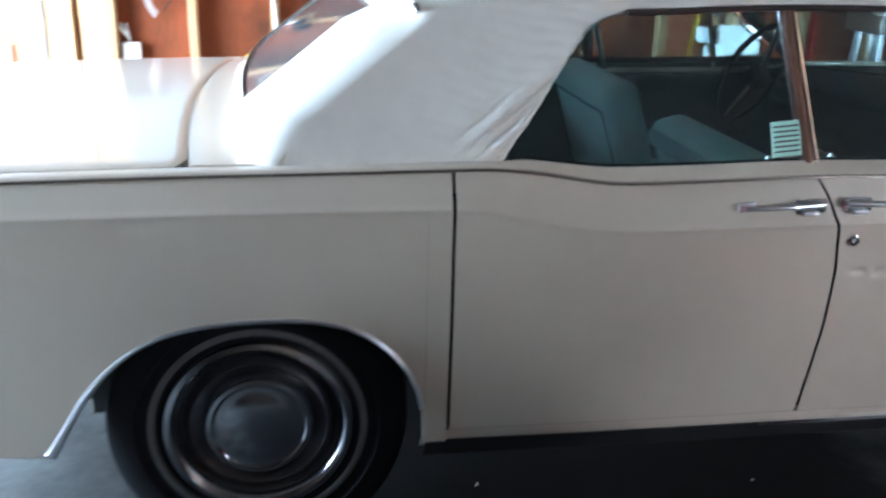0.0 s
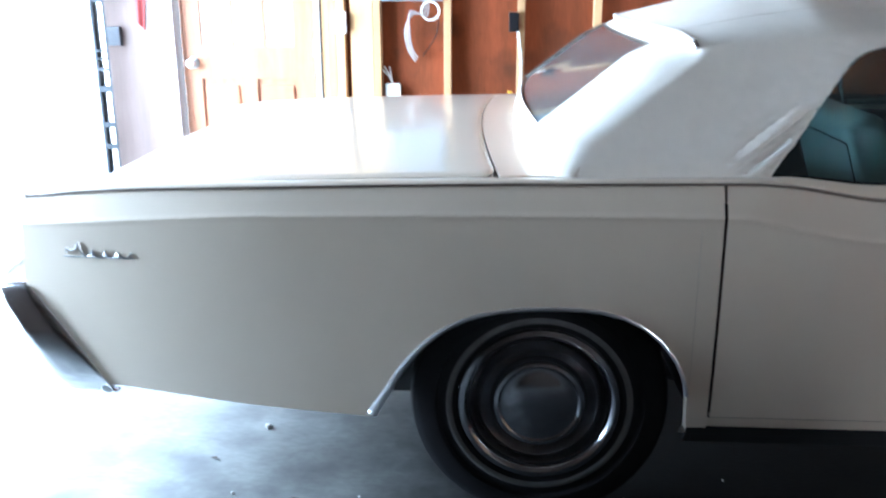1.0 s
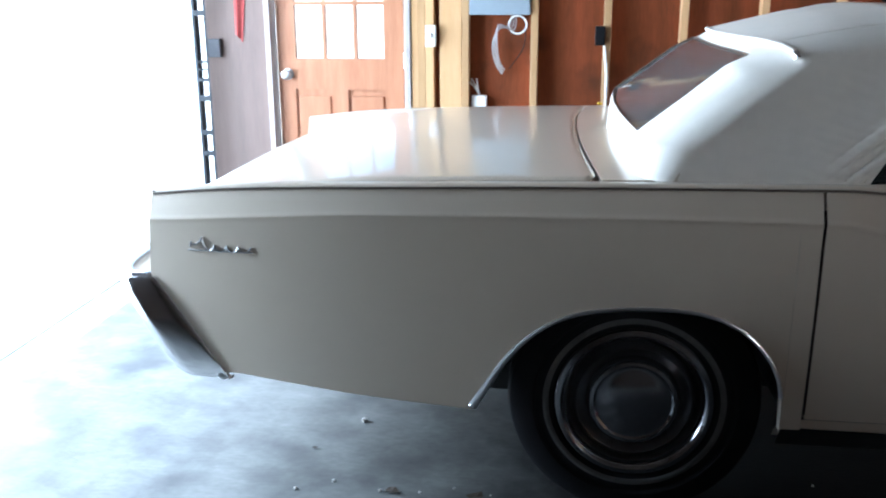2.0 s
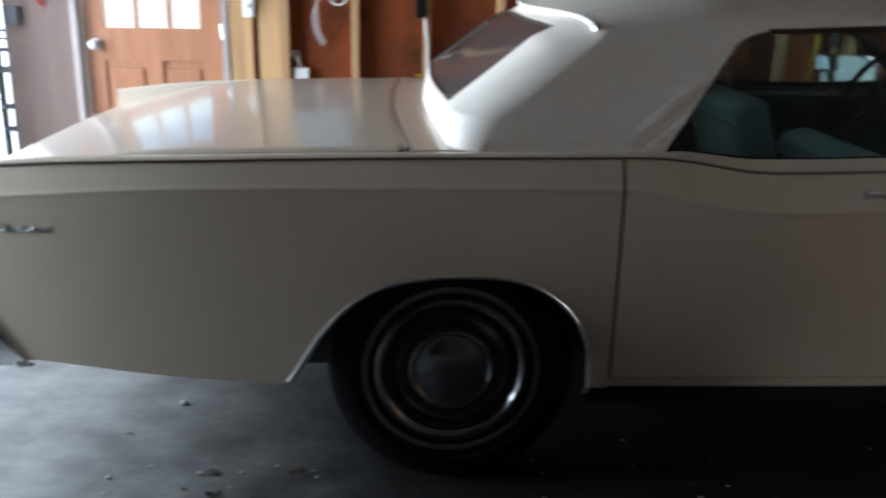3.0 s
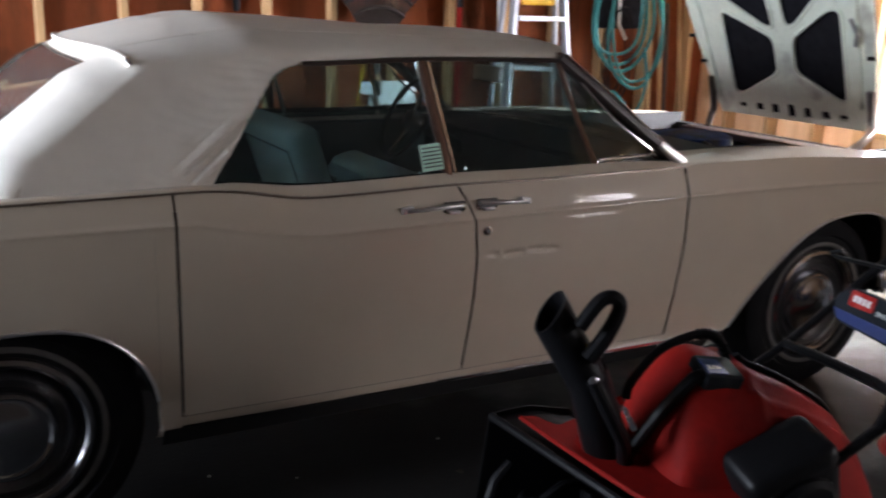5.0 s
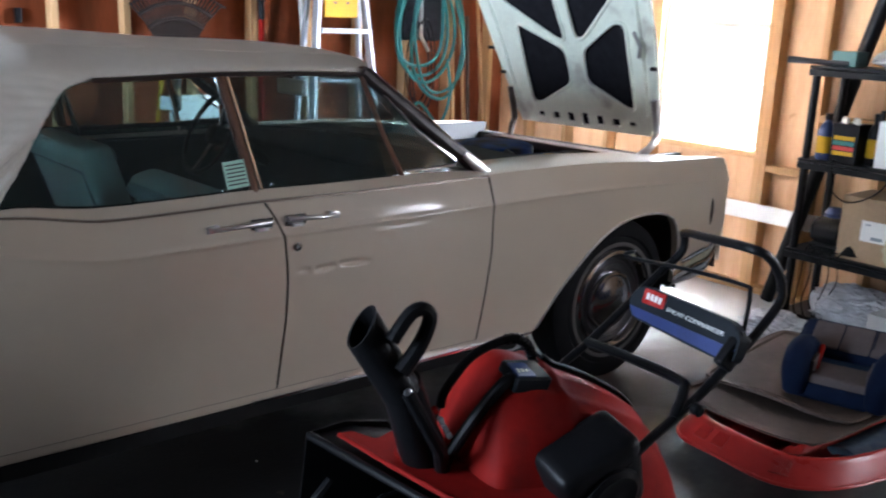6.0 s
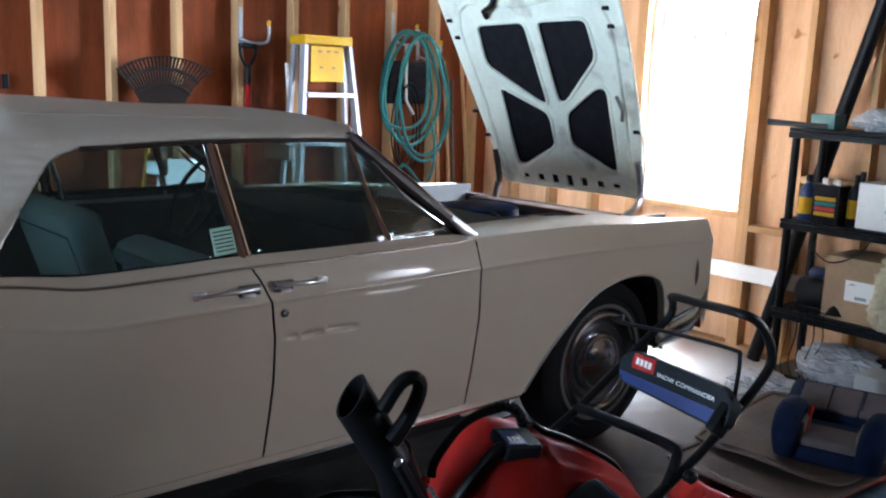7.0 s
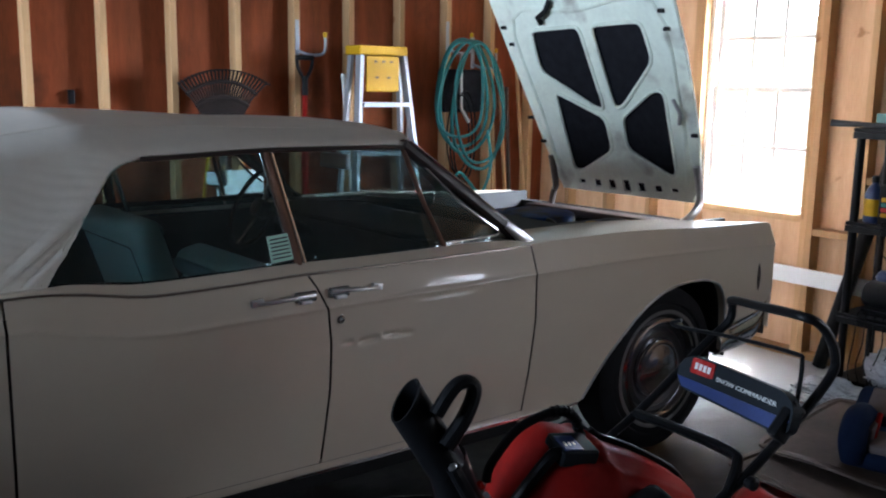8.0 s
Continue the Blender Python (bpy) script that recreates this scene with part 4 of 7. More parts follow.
for mirror in (False, True):
    bm = sheet(lambda u, v: foot_rail(u, v, mirror), span(0, 0.33, 30) + span(0.35, 0.66, 14) + span(0.68, 0.995, 12), [0, 0.06, 0.5, 0.9, 1.0])
    part("hem_gap", tube([tuple(Vector(foot_rail(u, 1.0, mirror)) + Vector((0, 0.001 if mirror else -0.001, -0.001))) for u in span(0.002, 0.24, 24)], 0.0032, 6), DARK_TRIM, car, smooth=True)
    part("foot_rail", thicken(bm, 0.003), PAINT, car, "cream painted rail under the soft top", smooth=True, angle=60)
glass_at = lambda k, v: sail((2.05 + 0.95 * k) / 3, GL0 - 0.015 + (GL1 - GL0 + 0.03) * v) if k <= 1 else far(sail((2.05 + 0.95 * (2 - k)) / 3, GL0 - 0.015 + (GL1 - GL0 + 0.03) * v))
bm = sheet(glass_at, span(0, 2, 24), span(0, 1, 6))
for v in bm.verts:
    v.co.x += 0.006
rw = part("rear_window", thicken(bm, 0.004), REARGLASS, soft_top, "hazy glass rear window", smooth=True)
loop = [glass_at(k, 0.03) for k in span(0.02, 1.98, 20)] + [glass_at(1.98, v) for v in span(0.1, 0.9, 6)] + [glass_at(k, 0.97) for k in span(1.98, 0.02, 20)] + [glass_at(0.02, v) for v in span(0.9, 0.1, 6)]
part("window_bead", tube([(x - 0.004, y, z) for x, y, z in loop], 0.004, 6, closed=True), BELT, rw, smooth=True)
part("corner_snap", lathe([(0.012, 0), (0.01, 0.008), (0, 0.01)], Matrix.Translation((-0.085, 1.72, 1.045)), 12), YELLOW, soft_top, "small brass fastener", smooth=True)

# side windows and pillars
glass_y = lambda z: 0.086 + (z - 1.0) * 0.27
drip_z = lambda x: ROOF_E(x) - 0.012


def pane(poly, fy, name, parent):
    bm = bmesh.new()
    a = [bm.verts.new(fy((x, glass_y(z), z))) for x, z in poly]
    bm.faces.new(a)
    ob = part(name, thicken(bm, 0.004), CARGLASS, parent)
    return ob


sill_rise = interp([(0.5, 0.004), (0.62, 0.020), (0.85, 0.032), (2.0, 0.032), (2.2, 0.022), (2.3, 0.006)])
bar = lambda pts, r, fy: tube([fy((x, glass_y(z) - 0.004, z)) for x, z in pts], r, 8)
for mirror in (False, True):
    fy = (lambda p: far(p)) if mirror else (lambda p: p)
    poly = [(0.56, 0.995), (0.86, 0.968), (1.345, 0.972), (1.243, drip_z(1.24))] + [(x, drip_z(x)) for x in (1.05, 0.92, 0.86)] + [(win_edge(z) + 0.002, z) for z in (1.33, 1.31, 1.25, 1.15, 1.06)]
    pane(poly, fy, "rear_side_window", car)
    pane([(1.372, 0.972), (1.895, 0.976), (1.778, drip_z(1.75)), (1.27, drip_z(1.27))], fy, "front_side_window", car)
    pane([(1.91, 0.976), (2.20, 0.982), (1.80, drip_z(1.8))], fy, "vent_window", car)
    for pts, r, mt, nm in (([(1.328, 1.0), (1.298, 1.16), (1.262, drip_z(1.25))], 0.012, BROWN_TRIM, "window_post"), ([(1.348, 1.0), (1.318, 1.16), (1.281, drip_z(1.27))], 0.008, CHROME, "window_bead"),
                           ([(1.311, 1.0), (1.281, 1.16), (1.246, drip_z(1.24))], 0.005, CHROME, "window_bead"),
                           ([(1.905, 1.0), (1.84, 1.16), (1.782, drip_z(1.78))], 0.009, BROWN_TRIM, "vent_bar"), ([(1.92, 1.022), (2.07, 1.026), (2.145, 1.030), (2.158, 1.036), (2.152, 1.048), (2.0, 1.152), (1.83, drip_z(1.82) - 0.02)], 0.0048, CHROME, "vent_frame")):
        part(nm, bar(pts, r, fy), mt, car, smooth=True)
    # header rail over the side windows
    part("drip_rail", tube([fy((x, 0.172, drip_z(x) + 0.004)) for x in span(0.87, 1.80, 20)], 0.007, 8), DARK_TRIM, car, smooth=True)
    # windshield pillar: a tapered box section
    a, b = Vector(fy((1.79, 0.185, 1.364))), Vector(fy((2.30, 0.105, 0.985)))
    part("windshield_pillar", tube([a, a.lerp(b, 0.3), a.lerp(b, 0.7), b], [0.024, 0.026, 0.028, 0.032], 10), PILLAR, car, "dark brown windshield pillar", smooth=True)
    o = Vector(fy((0, -0.018, 0))) - Vector(fy((0, 0, 0)))
    part("pillar_bead", tube([a + o + Vector((0.02, 0, 0.012)), a.lerp(b, 0.5) + o + Vector((0.02, 0, 0.014)), b + o + Vector((0.0, 0, 0.0))], [0.003, 0.0035, 0.005], 8), HUBCHROME, car, "bright pillar moulding", smooth=True)
    part("pillar_foot", tube([a.lerp(b, 0.80) + o, a.lerp(b, 0.93) + o * 1.2, b + o * 1.1 + Vector((0.03, 0, -0.008))], [0.016, 0.022, 0.012], 12), HANDLECHROME, car, "bright chrome foot of the pillar", smooth=True)
    # belt top inside the window line
    bm = sheet(lambda x, v: fy((x, rim_y(x) + 0.004 + (0.075 - rim_y(x)) * v, top_z(x) - 0.004 + sill_rise(x) * v ** 0.8)), span(0.50, 2.30, 44), span(0, 1, 5))
    part("door_top", thicken(bm, 0.006), PAINT, car, smooth=True)


def shield(u, v):
    """The windshield: u across, v from base to header."""
    s = 2 * u - 1
    bow = 1 - abs(s) ** 2.0
    b = Vector((2.28 + 0.30 * bow, 1.01 + s * 0.90, 0.985))
    t = Vector((1.795 + 0.26 * bow, 1.01 + s * 0.82, 1.36 + 0.022 * bow))
    return tuple(b.lerp(t, v))


bm = sheet(shield, span(0, 1, 24), span(0, 1, 6))
ws = part("windshield", thicken(bm, 0.005), SHIELDGLASS, car, "tinted windshield glass", smooth=True)
ws.visible_shadow = False
part("windshield_header", tube([shield(u, 1.0) for u in span(0, 1, 24)], 0.022, 8), BROWN_TRIM, car, smooth=True)

# front fender tops, cowl, engine bay
for mirror in (False, True):
    fy = (lambda p: far(p)) if mirror else (lambda p: p)
    inner = lambda x: (0.11 if mirror else 0.30) + 0.05 * (x - 2.7)
    def ftop(x, v):
        y = rim_y(x) + (inner(x) - rim_y(x)) * v
        return fy((x, y, top_z(x) + 0.014 * math.sin(min(1, v * 1.5) * math.pi / 2) - 0.006 * v ** 2 - 0.055 * v * max(0, (x - 3.3) / 0.55) ** 1.3 - (0.012 if v >= 1 else 0)))
    bm = sheet(ftop, span(2.274, 3.85, 40), [0, 0.02, 0.05, 0.1, 0.2, 0.35, 0.5, 0.7, 0.9, 0.97, 1.0])
    part("fender_top", thicken(bm, 0.006), PAINT, car, smooth=True, angle=50)
bm = sheet(lambda u, v: (shield(u, 0)[0] - 0.03 + (2.72 - shield(u, 0)[0] + 0.03) * v, 0.14 + 1.74 * u, 0.995 + 0.012 * (1 - (2 * u - 1) ** 2) - 0.004 * v), span(0, 1, 20), span(0, 1, 5))
part("cowl_panel", thicken(bm, 0.008), PAINT_DARK, car, smooth=True)
bm = slab(2.70, 2.73, 0.30, 1.84, 0.4, 0.985)
slab(2.73, 3.84, 0.33, 0.36, 0.4, 0.94, 0, bm)
slab(2.73, 3.84, 1.80, 1.83, 0.4, 0.955, 0, bm)
slab(3.80, 3.84, 0.36, 1.80, 0.4, 0.90, 0, bm)
slab(2.73, 3.80, 0.36, 1.80, 0.40, 0.44, 0, bm)
part("engine_bay", bm, PAINT_DARK, car)
part("radiator_support", slab(3.70, 3.85, 0.36, 1.66, 0.86, 0.90, 0.01), DARK_TRIM, car)
engine = part("engine_block", slab(2.95, 3.55, 0.72, 1.30, 0.46, 0.84, 0.04), DARK_TRIM, car)
part("air_cleaner", lathe([(0.0, 0.08), (0.16, 0.075), (0.19, 0.06), (0.20, 0.0), (0.17, -0.03), (0, -0.03)], Matrix.Translation((3.2, 1.01, 0.88)), 32), ENGINEBLUE, engine, "blue air cleaner", smooth=True)
for y in (0.70, 1.32):
    part("valve_cover", slab(2.98, 3.5, y - 0.07, y + 0.07, 0.84, 0.925, 0.025), ENGINEBLUE, engine, "blue valve cover")
part("coil_canister", lathe([(0.0, 0.07), (0.06, 0.065), (0.075, 0.05), (0.08, 0.0), (0.08, -0.10), (0, -0.10)], Matrix.Translation((3.29, 0.56, 0.885)), 24), BLACK, engine, smooth=True)
part("battery", slab(3.42, 3.66, 0.42, 0.60, 0.62, 0.84, 0.008), BLACK, car)
part("washer_bottle", slab(2.80, 2.92, 0.44, 0.60, 0.68, 0.90, 0.02), WHITE, car)
part("brake_reservoir", slab(2.80, 2.98, 1.36, 1.46, 0.78, 0.92, 0.015), STEEL, car)
part("oil_cap", lathe([(0.034, -0.08), (0.036, 0.0), (0.036, 0.03), (0.03, 0.04), (0, 0.042)], Matrix.Translation((3.16, 0.585, 0.905)), 16), YELLOW, engine, "yellow filler bottle cap", smooth=True)
for k, (y0, y1, z) in enumerate(((0.5, 1.0, 0.88), (0.55, 1.4, 0.90), (1.2, 1.6, 0.87))):
    part("hose", tube([(2.78, y0, 0.8), (2.9 + 0.1 * k, y0 + 0.08, z), (3.2, (y0 + y1) / 2, z + 0.02), (3.6, y1, 0.8)], 0.014, 8, smooth_path=6), BLACK, car, smooth=True)

# the open hood, hinged at the nose
HB = Vector((3.88, 0, 1.0))
HD = Vector((-0.48, 0, 1.05)).normalized()
HN = HD.cross(Vector((0, 1, 0)))      # towards the windshield side is -HN
HOOD_L = 1.40


def hood_at(y, s, w=0.0):
    """A place on the hood: across, up along it from the hinge, and off its underside."""
    return tuple(HB + Vector((0, y, 0)) + HD * s + HN * w)


hood_y0 = interp([(0.0, 0.545), (0.15, 0.475), (0.4, 0.43), (0.82, 0.395), (1.06, 0.40), (1.40, 0.40)])
hood_y1 = interp([(0.0, 1.51), (0.36, 1.56), (1.14, 1.655), (1.40, 1.66)])
SIDE = -1.0 if (HN.x > 0) else 1.0
crown = lambda y: 0.05 * (1 - ((y - 1.02) / 0.63) ** 2)
bm = sheet(lambda s, v: hood_at(hood_y0(s) + (hood_y1(s) - hood_y0(s)) * v, s, -SIDE * (0.012 + crown(hood_y0(s) + (hood_y1(s) - hood_y0(s)) * v))), span(0, HOOD_L, 30), span(0, 1, 24))
hood = part("hood", thicken(bm, 0.004), PAINT, car, "open cream hood, its underside dull white with dark insulation", smooth=True)
out = [(hood_y0(s) + 0.004, s) for s in span(0.0, HOOD_L - 0.004, 16)] + [(hood_y1(s) - 0.004, s) for s in span(HOOD_L - 0.004, 0.0, 16)]


def soft_poly(pts, r=0.03, n=4):
    """Rounds the corners of a polygon."""
    res = []
    m = len(pts)
    for i in range(m):
        p, a, b = Vector((*pts[i], 0)), Vector((*pts[i - 1], 0)), Vector((*pts[(i + 1) % m], 0))
        ra = min(r, (a - p).length * 0.45)
        rb = min(r, (b - p).length * 0.45)
        q0, q1 = p + (a - p).normalized() * ra, p + (b - p).normalized() * rb
        for k in range(n + 1):
            t = k / n
            q = q0.lerp(p, t).lerp(p.lerp(q1, t), t)
            res.append((q.x, q.y))
    return res


wells = [soft_poly(p, 0.05) for p in ([(1.40, 0.98), (1.03, 0.985), (1.00, 0.52), (1.055, 0.52), (1.41, 0.74)], [(0.95, 0.985), (0.61, 0.985), (0.595, 0.78), (0.87, 0.53), (0.93, 0.53)],
                                      [(1.345, 0.62), (1.01, 0.47), (1.02, 0.27), (1.31, 0.125), (1.37, 0.14)], [(0.895, 0.47), (0.64, 0.63), (0.57, 0.62), (0.615, 0.15), (0.66, 0.14), (0.915, 0.285)])]
slots = [[(y - w, 0.058 - h), (y + w, 0.058 - h), (y + w, 0.058 + h), (y - w, 0.058 + h)] for y, w, h in ((1.33, 0.024, 0.014), (1.21, 0.026, 0.022), (1.10, 0.026, 0.028), (0.99, 0.024, 0.036), (0.885, 0.024, 0.028), (0.77, 0.026, 0.021), (0.66, 0.024, 0.013))]
# added dark plate stands in for shade behind the slots
part("slot_liner", plate([(0.60, 0.015), (1.37, 0.015), (1.37, 0.10), (0.60, 0.10)], [], lambda u, v, w: hood_at(u, v, -SIDE * (w + 0.006)), 0.004), INSUL, hood)
inner_frame = part("inner_frame", plate(out, wells + slots, lambda u, v, w: hood_at(u, v, SIDE * w), 0.012), HOODWHITE, hood, "dull white pressed inner frame with grime")
for wpoly in wells:
    cx, cy = sum(p[0] for p in wpoly) / len(wpoly), sum(p[1] for p in wpoly) / len(wpoly)
    grow = [(cx + (x - cx) * 1.06, cy + (y - cy) * 1.06) for x, y in wpoly]
    part("insulation_pad", plate(grow, [], lambda u, v, w: hood_at(u, v, -SIDE * (w + 0.004)), 0.006), INSUL, hood, "black fibre insulation pad")
    # rolled rim round the well
    part("well_rim", tube([hood_at(x, y, SIDE * 0.012) for x, y in wpoly], 0.011, 8, closed=True), HOODWHITE, inner_frame, smooth=True)
# raised outer ridge and edge fold of the frame
ridge = [(1.49, 0.10), (1.50, 0.5), (1.51, 1.06), (1.05, 1.07), (0.52, 1.07), (0.50, 0.5), (0.55, 0.12)]
part("frame_ridge", tube([hood_at(x, y, SIDE * 0.010) for x, y in ridge], 0.016, 8, smooth_path=4), HOODWHITE, inner_frame, smooth=True)
for ye in (hood_y0, hood_y1):
    part("edge_fold", tube([hood_at(ye(s), s, SIDE * 0.004) for s in span(0.05, HOOD_L, 20)], 0.010, 8), HOODWHITE, inner_frame, smooth=True)
for y, s in ((1.60, 1.0), (1.57, 0.9), (1.60, 0.45), (1.55, 0.3), (0.47, 1.02), (0.46, 0.93), (0.44, 0.38)):
    part("bump_stop", slab(-0.018, 0.018, -0.014, 0.014, 0, 0.02, 0.004), BLACK, hood).matrix_basis = Matrix.Translation(Vector(hood_at(y, s, SIDE * 0.02)))
part("latch", tube([hood_at(1.17, 1.14, SIDE * 0.03), hood_at(1.2, 1.09, SIDE * 0.05), hood_at(1.27, 1.06, SIDE * 0.05), hood_at(1.28, 1.02, SIDE * 0.03)], 0.015, 8), BLACK, hood, "black hood latch")
part("stay_bracket", tube([hood_at(0.52, 0.58, SIDE * 0.02), hood_at(0.47, 0.52, SIDE * 0.05), hood_at(0.50, 0.46, SIDE * 0.04)], 0.010, 8), STEEL, hood, smooth=True)
for y, low in ((0.47, ((3.70, 0.42, 0.96), (3.575, 0.42, 0.90), (3.56, 0.42, 0.82))), (1.52, ((3.84, 1.555, 0.985), (3.83, 1.56, 0.93), (3.82, 1.56, 0.84)))):
    part("hood_hinge", tube([hood_at(y, 0.22, SIDE * 0.02), hood_at(y, 0.05, SIDE * 0.05), *low], 0.02, 8, smooth_path=5), STEEL if y < 1 else DARK_TRIM, car, "curved hood hinge arm", smooth=True)


# wheels
def wheel(x, y, mirror):
    m = Matrix.Translation((x, y, HUB)) @ Matrix.Rotation(radians(-90 if mirror else 90), 4, "X")
    w = part("wheel", lathe([(0.21, -0.09), (0.26, -0.10), (0.325, -0.10), (0.360, -0.085), (0.374, -0.05), (0.3755, 0.0), (0.374, 0.05), (0.366, 0.078), (0.343, 0.096), (0.30, 0.099), (0.292, 0.09), (0.275, 0.095), (0.25, 0.096), (0.238, 0.088), (0.20, 0.07), (0.19, 0.0), (0.19, -0.09)], m, 56), RUBBER, car, "worn black tyre on a steel wheel", smooth=True)
    part("whitewall", lathe([(0.250, 0.096), (0.254, 0.0985), (0.262, 0.099), (0.268, 0.097)], m, 56), WALL, w, "thin dull whitewall line", smooth=True)
    part("trim_ring", lathe([(0.240, 0.088), (0.230, 0.099), (0.216, 0.102), (0.205, 0.094), (0.198, 0.074)], m, 56), HUBCHROME, w, "chrome trim ring", smooth=True)
    part("rim", lathe([(0.201, 0.078), (0.185, 0.06), (0.176, 0.075), (0.168, 0.082), (0.155, 0.070), (0.14, 0.06), (0.0, 0.058)], m, 56), DARKRIM, w, smooth=True)
    part("hub_cap", lathe([(0.140, 0.062), (0.137, 0.082), (0.128, 0.092), (0.118, 0.094), (0.112, 0.089), (0.106, 0.089), (0.085, 0.0955), (0.06, 0.101), (0.03, 0.105), (0.0, 0.1065)], m, 56), HUBCHROME, w, "domed chrome hub cap", smooth=True)
    return w


for x in (-0.008, 3.128):
    wheel(x, 0.195, False)
    wheel(x, W - 0.195, True)
bm = slab(0.45, 2.5, 0.10, W - 0.10, 0.27, 0.33)
slab(-1.15, 0.45, 0.48, W - 0.48, 0.38, 0.44, 0, bm)
slab(2.5, 3.6, 0.5, W - 0.5, 0.3, 0.36, 0, bm)
part("floor_pan", bm, PAINT_DARK, car)
for y in (0.34, W - 0.34):
    part("axle", tube([(-0.008, y, HUB), (-0.008, 1.01, HUB)], 0.05, 10), PAINT_DARK, car)
part("exhaust_pipe", tube([(2.6, 0.6, 0.2), (0.9, 0.6, 0.2), (0.2, 0.7, 0.22), (-0.9, 0.5, 0.24), (-1.25, 0.5, 0.26)], 0.03, 10), PAINT_DARK, car, smooth=True)

# door furniture
rear_door, front_door = near_doors


def handle(parent, x_base, x_tip, z):
    """A bright pull: a backing plate at the base, a blade that runs to a wedge-shaped tip, and a push button under the blade."""
    d = 1 if x_tip > x_base else -1
    y = side_y(x_base, z) - 0.001
    h = part("door_handle", box_bm((0.076, 0.010, 0.034), (x_base, y - 0.004, z), 0.004), BUMPERCHROME, parent, "dark chrome handle plate")
    pts = [(x_base - d * 0.03, 0.016, 0.004, 0.0075), (x_base + d * 0.04, 0.026, 0.004, 0.0075), (x_base + d * 0.09, 0.028, 0.002, 0.0065), (x_tip - d * 0.03, 0.022, -0.001, 0.006), (x_tip - d * 0.002, 0.012, 0.0, 0.008)]
    bm = bmesh.new()
    rows = []
    for x, out, dz, hh in pts:
        rows.append([bm.verts.new((x, y - out + 0.004 - 0.008 * math.cos(q), z + dz + hh * math.sin(q))) for q in [2 * math.pi * k / 14 for k in range(14)]])
    for A, B in zip(rows, rows[1:]):
        for k in range(14):
            bm.faces.new((A[k], A[(k + 1) % 14], B[(k + 1) % 14], B[k]))
    bm.faces.new(rows[0])
    bm.faces.new(rows[-1][::-1])
    part("blade", bm, HANDLECHROME, h, "bright chrome blade", smooth=True, angle=30)
    m = Matrix.Translation((x_tip - d * 0.006, y - 0.007, z + 0.001)) @ Matrix.Rotation(radians(d * 8), 4, "Y")
    part("tip_wedge", box_bm((0.040, 0.015, 0.022), (0, 0, 0), 0.005, m, None, 3), HANDLECHROME, h, "bright chrome wedge tip", smooth=True)
    part("push_button", box_bm((0.040, 0.020, 0.011), (x_base + d * 0.004, y - 0.012, z - 0.016), 0.004, None, None, 3), HANDLECHROME, h, "bright push button", smooth=True)


handle(rear_door, 1.312, 1.143, 0.914)
handle(front_door, 1.430, 1.580, 0.916)
part("lock_cylinder", lathe([(0.014, 0), (0.014, 0.006), (0.009, 0.008), (0.006, 0.005), (0, 0.005)], Matrix.Translation((1.431, side_y(1.431, 0.828), 0.828)) @ Matrix.Rotation(radians(90), 4, "X"), 18), CHROME, front_door, smooth=True)
# unreadable bright script on the quarter: a plain looping line
pts = []
for i in range(60):
    t = i / 59
    x = -1.325 + 0.205 * t
    z = 0.797 + 0.012 * math.sin(t * 34) * (1 - 0.4 * t) + (0.026 * math.exp(-((t - 0.18) / 0.09) ** 2))
    pts.append((x + 0.006 * math.cos(t * 34), side_y(x, z) - 0.003, z))
script = part("script_badge", tube(pts, 0.0028, 6), STEEL, car, "plain bright script line", smooth=True)
part("badge_bar", tube([(-1.325, side_y(-1.32, 0.79) - 0.003, 0.787), (-1.12, side_y(-1.12, 0.79) - 0.003, 0.79)], 0.0025, 6), STEEL, script, smooth=True)


# cabin
AQUAPALE = material("faded_aqua_vinyl", (0.14, 0.20, 0.20), 0.5, vary=0.15, scale=4, bump=0.1)

def seat(name, x0, x1, y0, y1, z0, z1, back_x, back_top, rake):
    s = part(name, slab(x0, x1, y0, y1, z0, z1, 0.05), AQUA, car, "aqua vinyl bench seat", smooth=True)
    m = Matrix.Translation((back_x, (y0 + y1) / 2, (z1 + back_top) / 2)) @ Matrix.Rotation(-rake, 4, "Y")
    part("back_panel", box_bm((0.13, y1 - y0, back_top - z1 + 0.12), (0, 0, 0), 0.045, m, None, 4), AQUA, s, smooth=True)
    part("back_piping", tube([m @ Vector((-0.066, y, z)) for y, z in ((-(y1 - y0) / 2 + 0.05, -0.1), (-(y1 - y0) / 2 + 0.05, (back_top - z1) / 2 - 0.02), ((y1 - y0) / 2 - 0.05, (back_top - z1) / 2 - 0.02), ((y1 - y0) / 2 - 0.05, -0.1))], 0.004, 6), AQUADK, s, smooth=True)
    m = Matrix.Translation((back_x - 0.03 - 0.02, (y0 + y1) / 2, back_top + 0.0)) @ Matrix.Rotation(-rake, 4, "Y")
    part("back_roll", box_bm((0.13, y1 - y0 - 0.02, 0.06), (0, 0, 0), 0.028, m, None, 4), AQUAPALE, s, "paler aqua top roll", smooth=True)
    return s


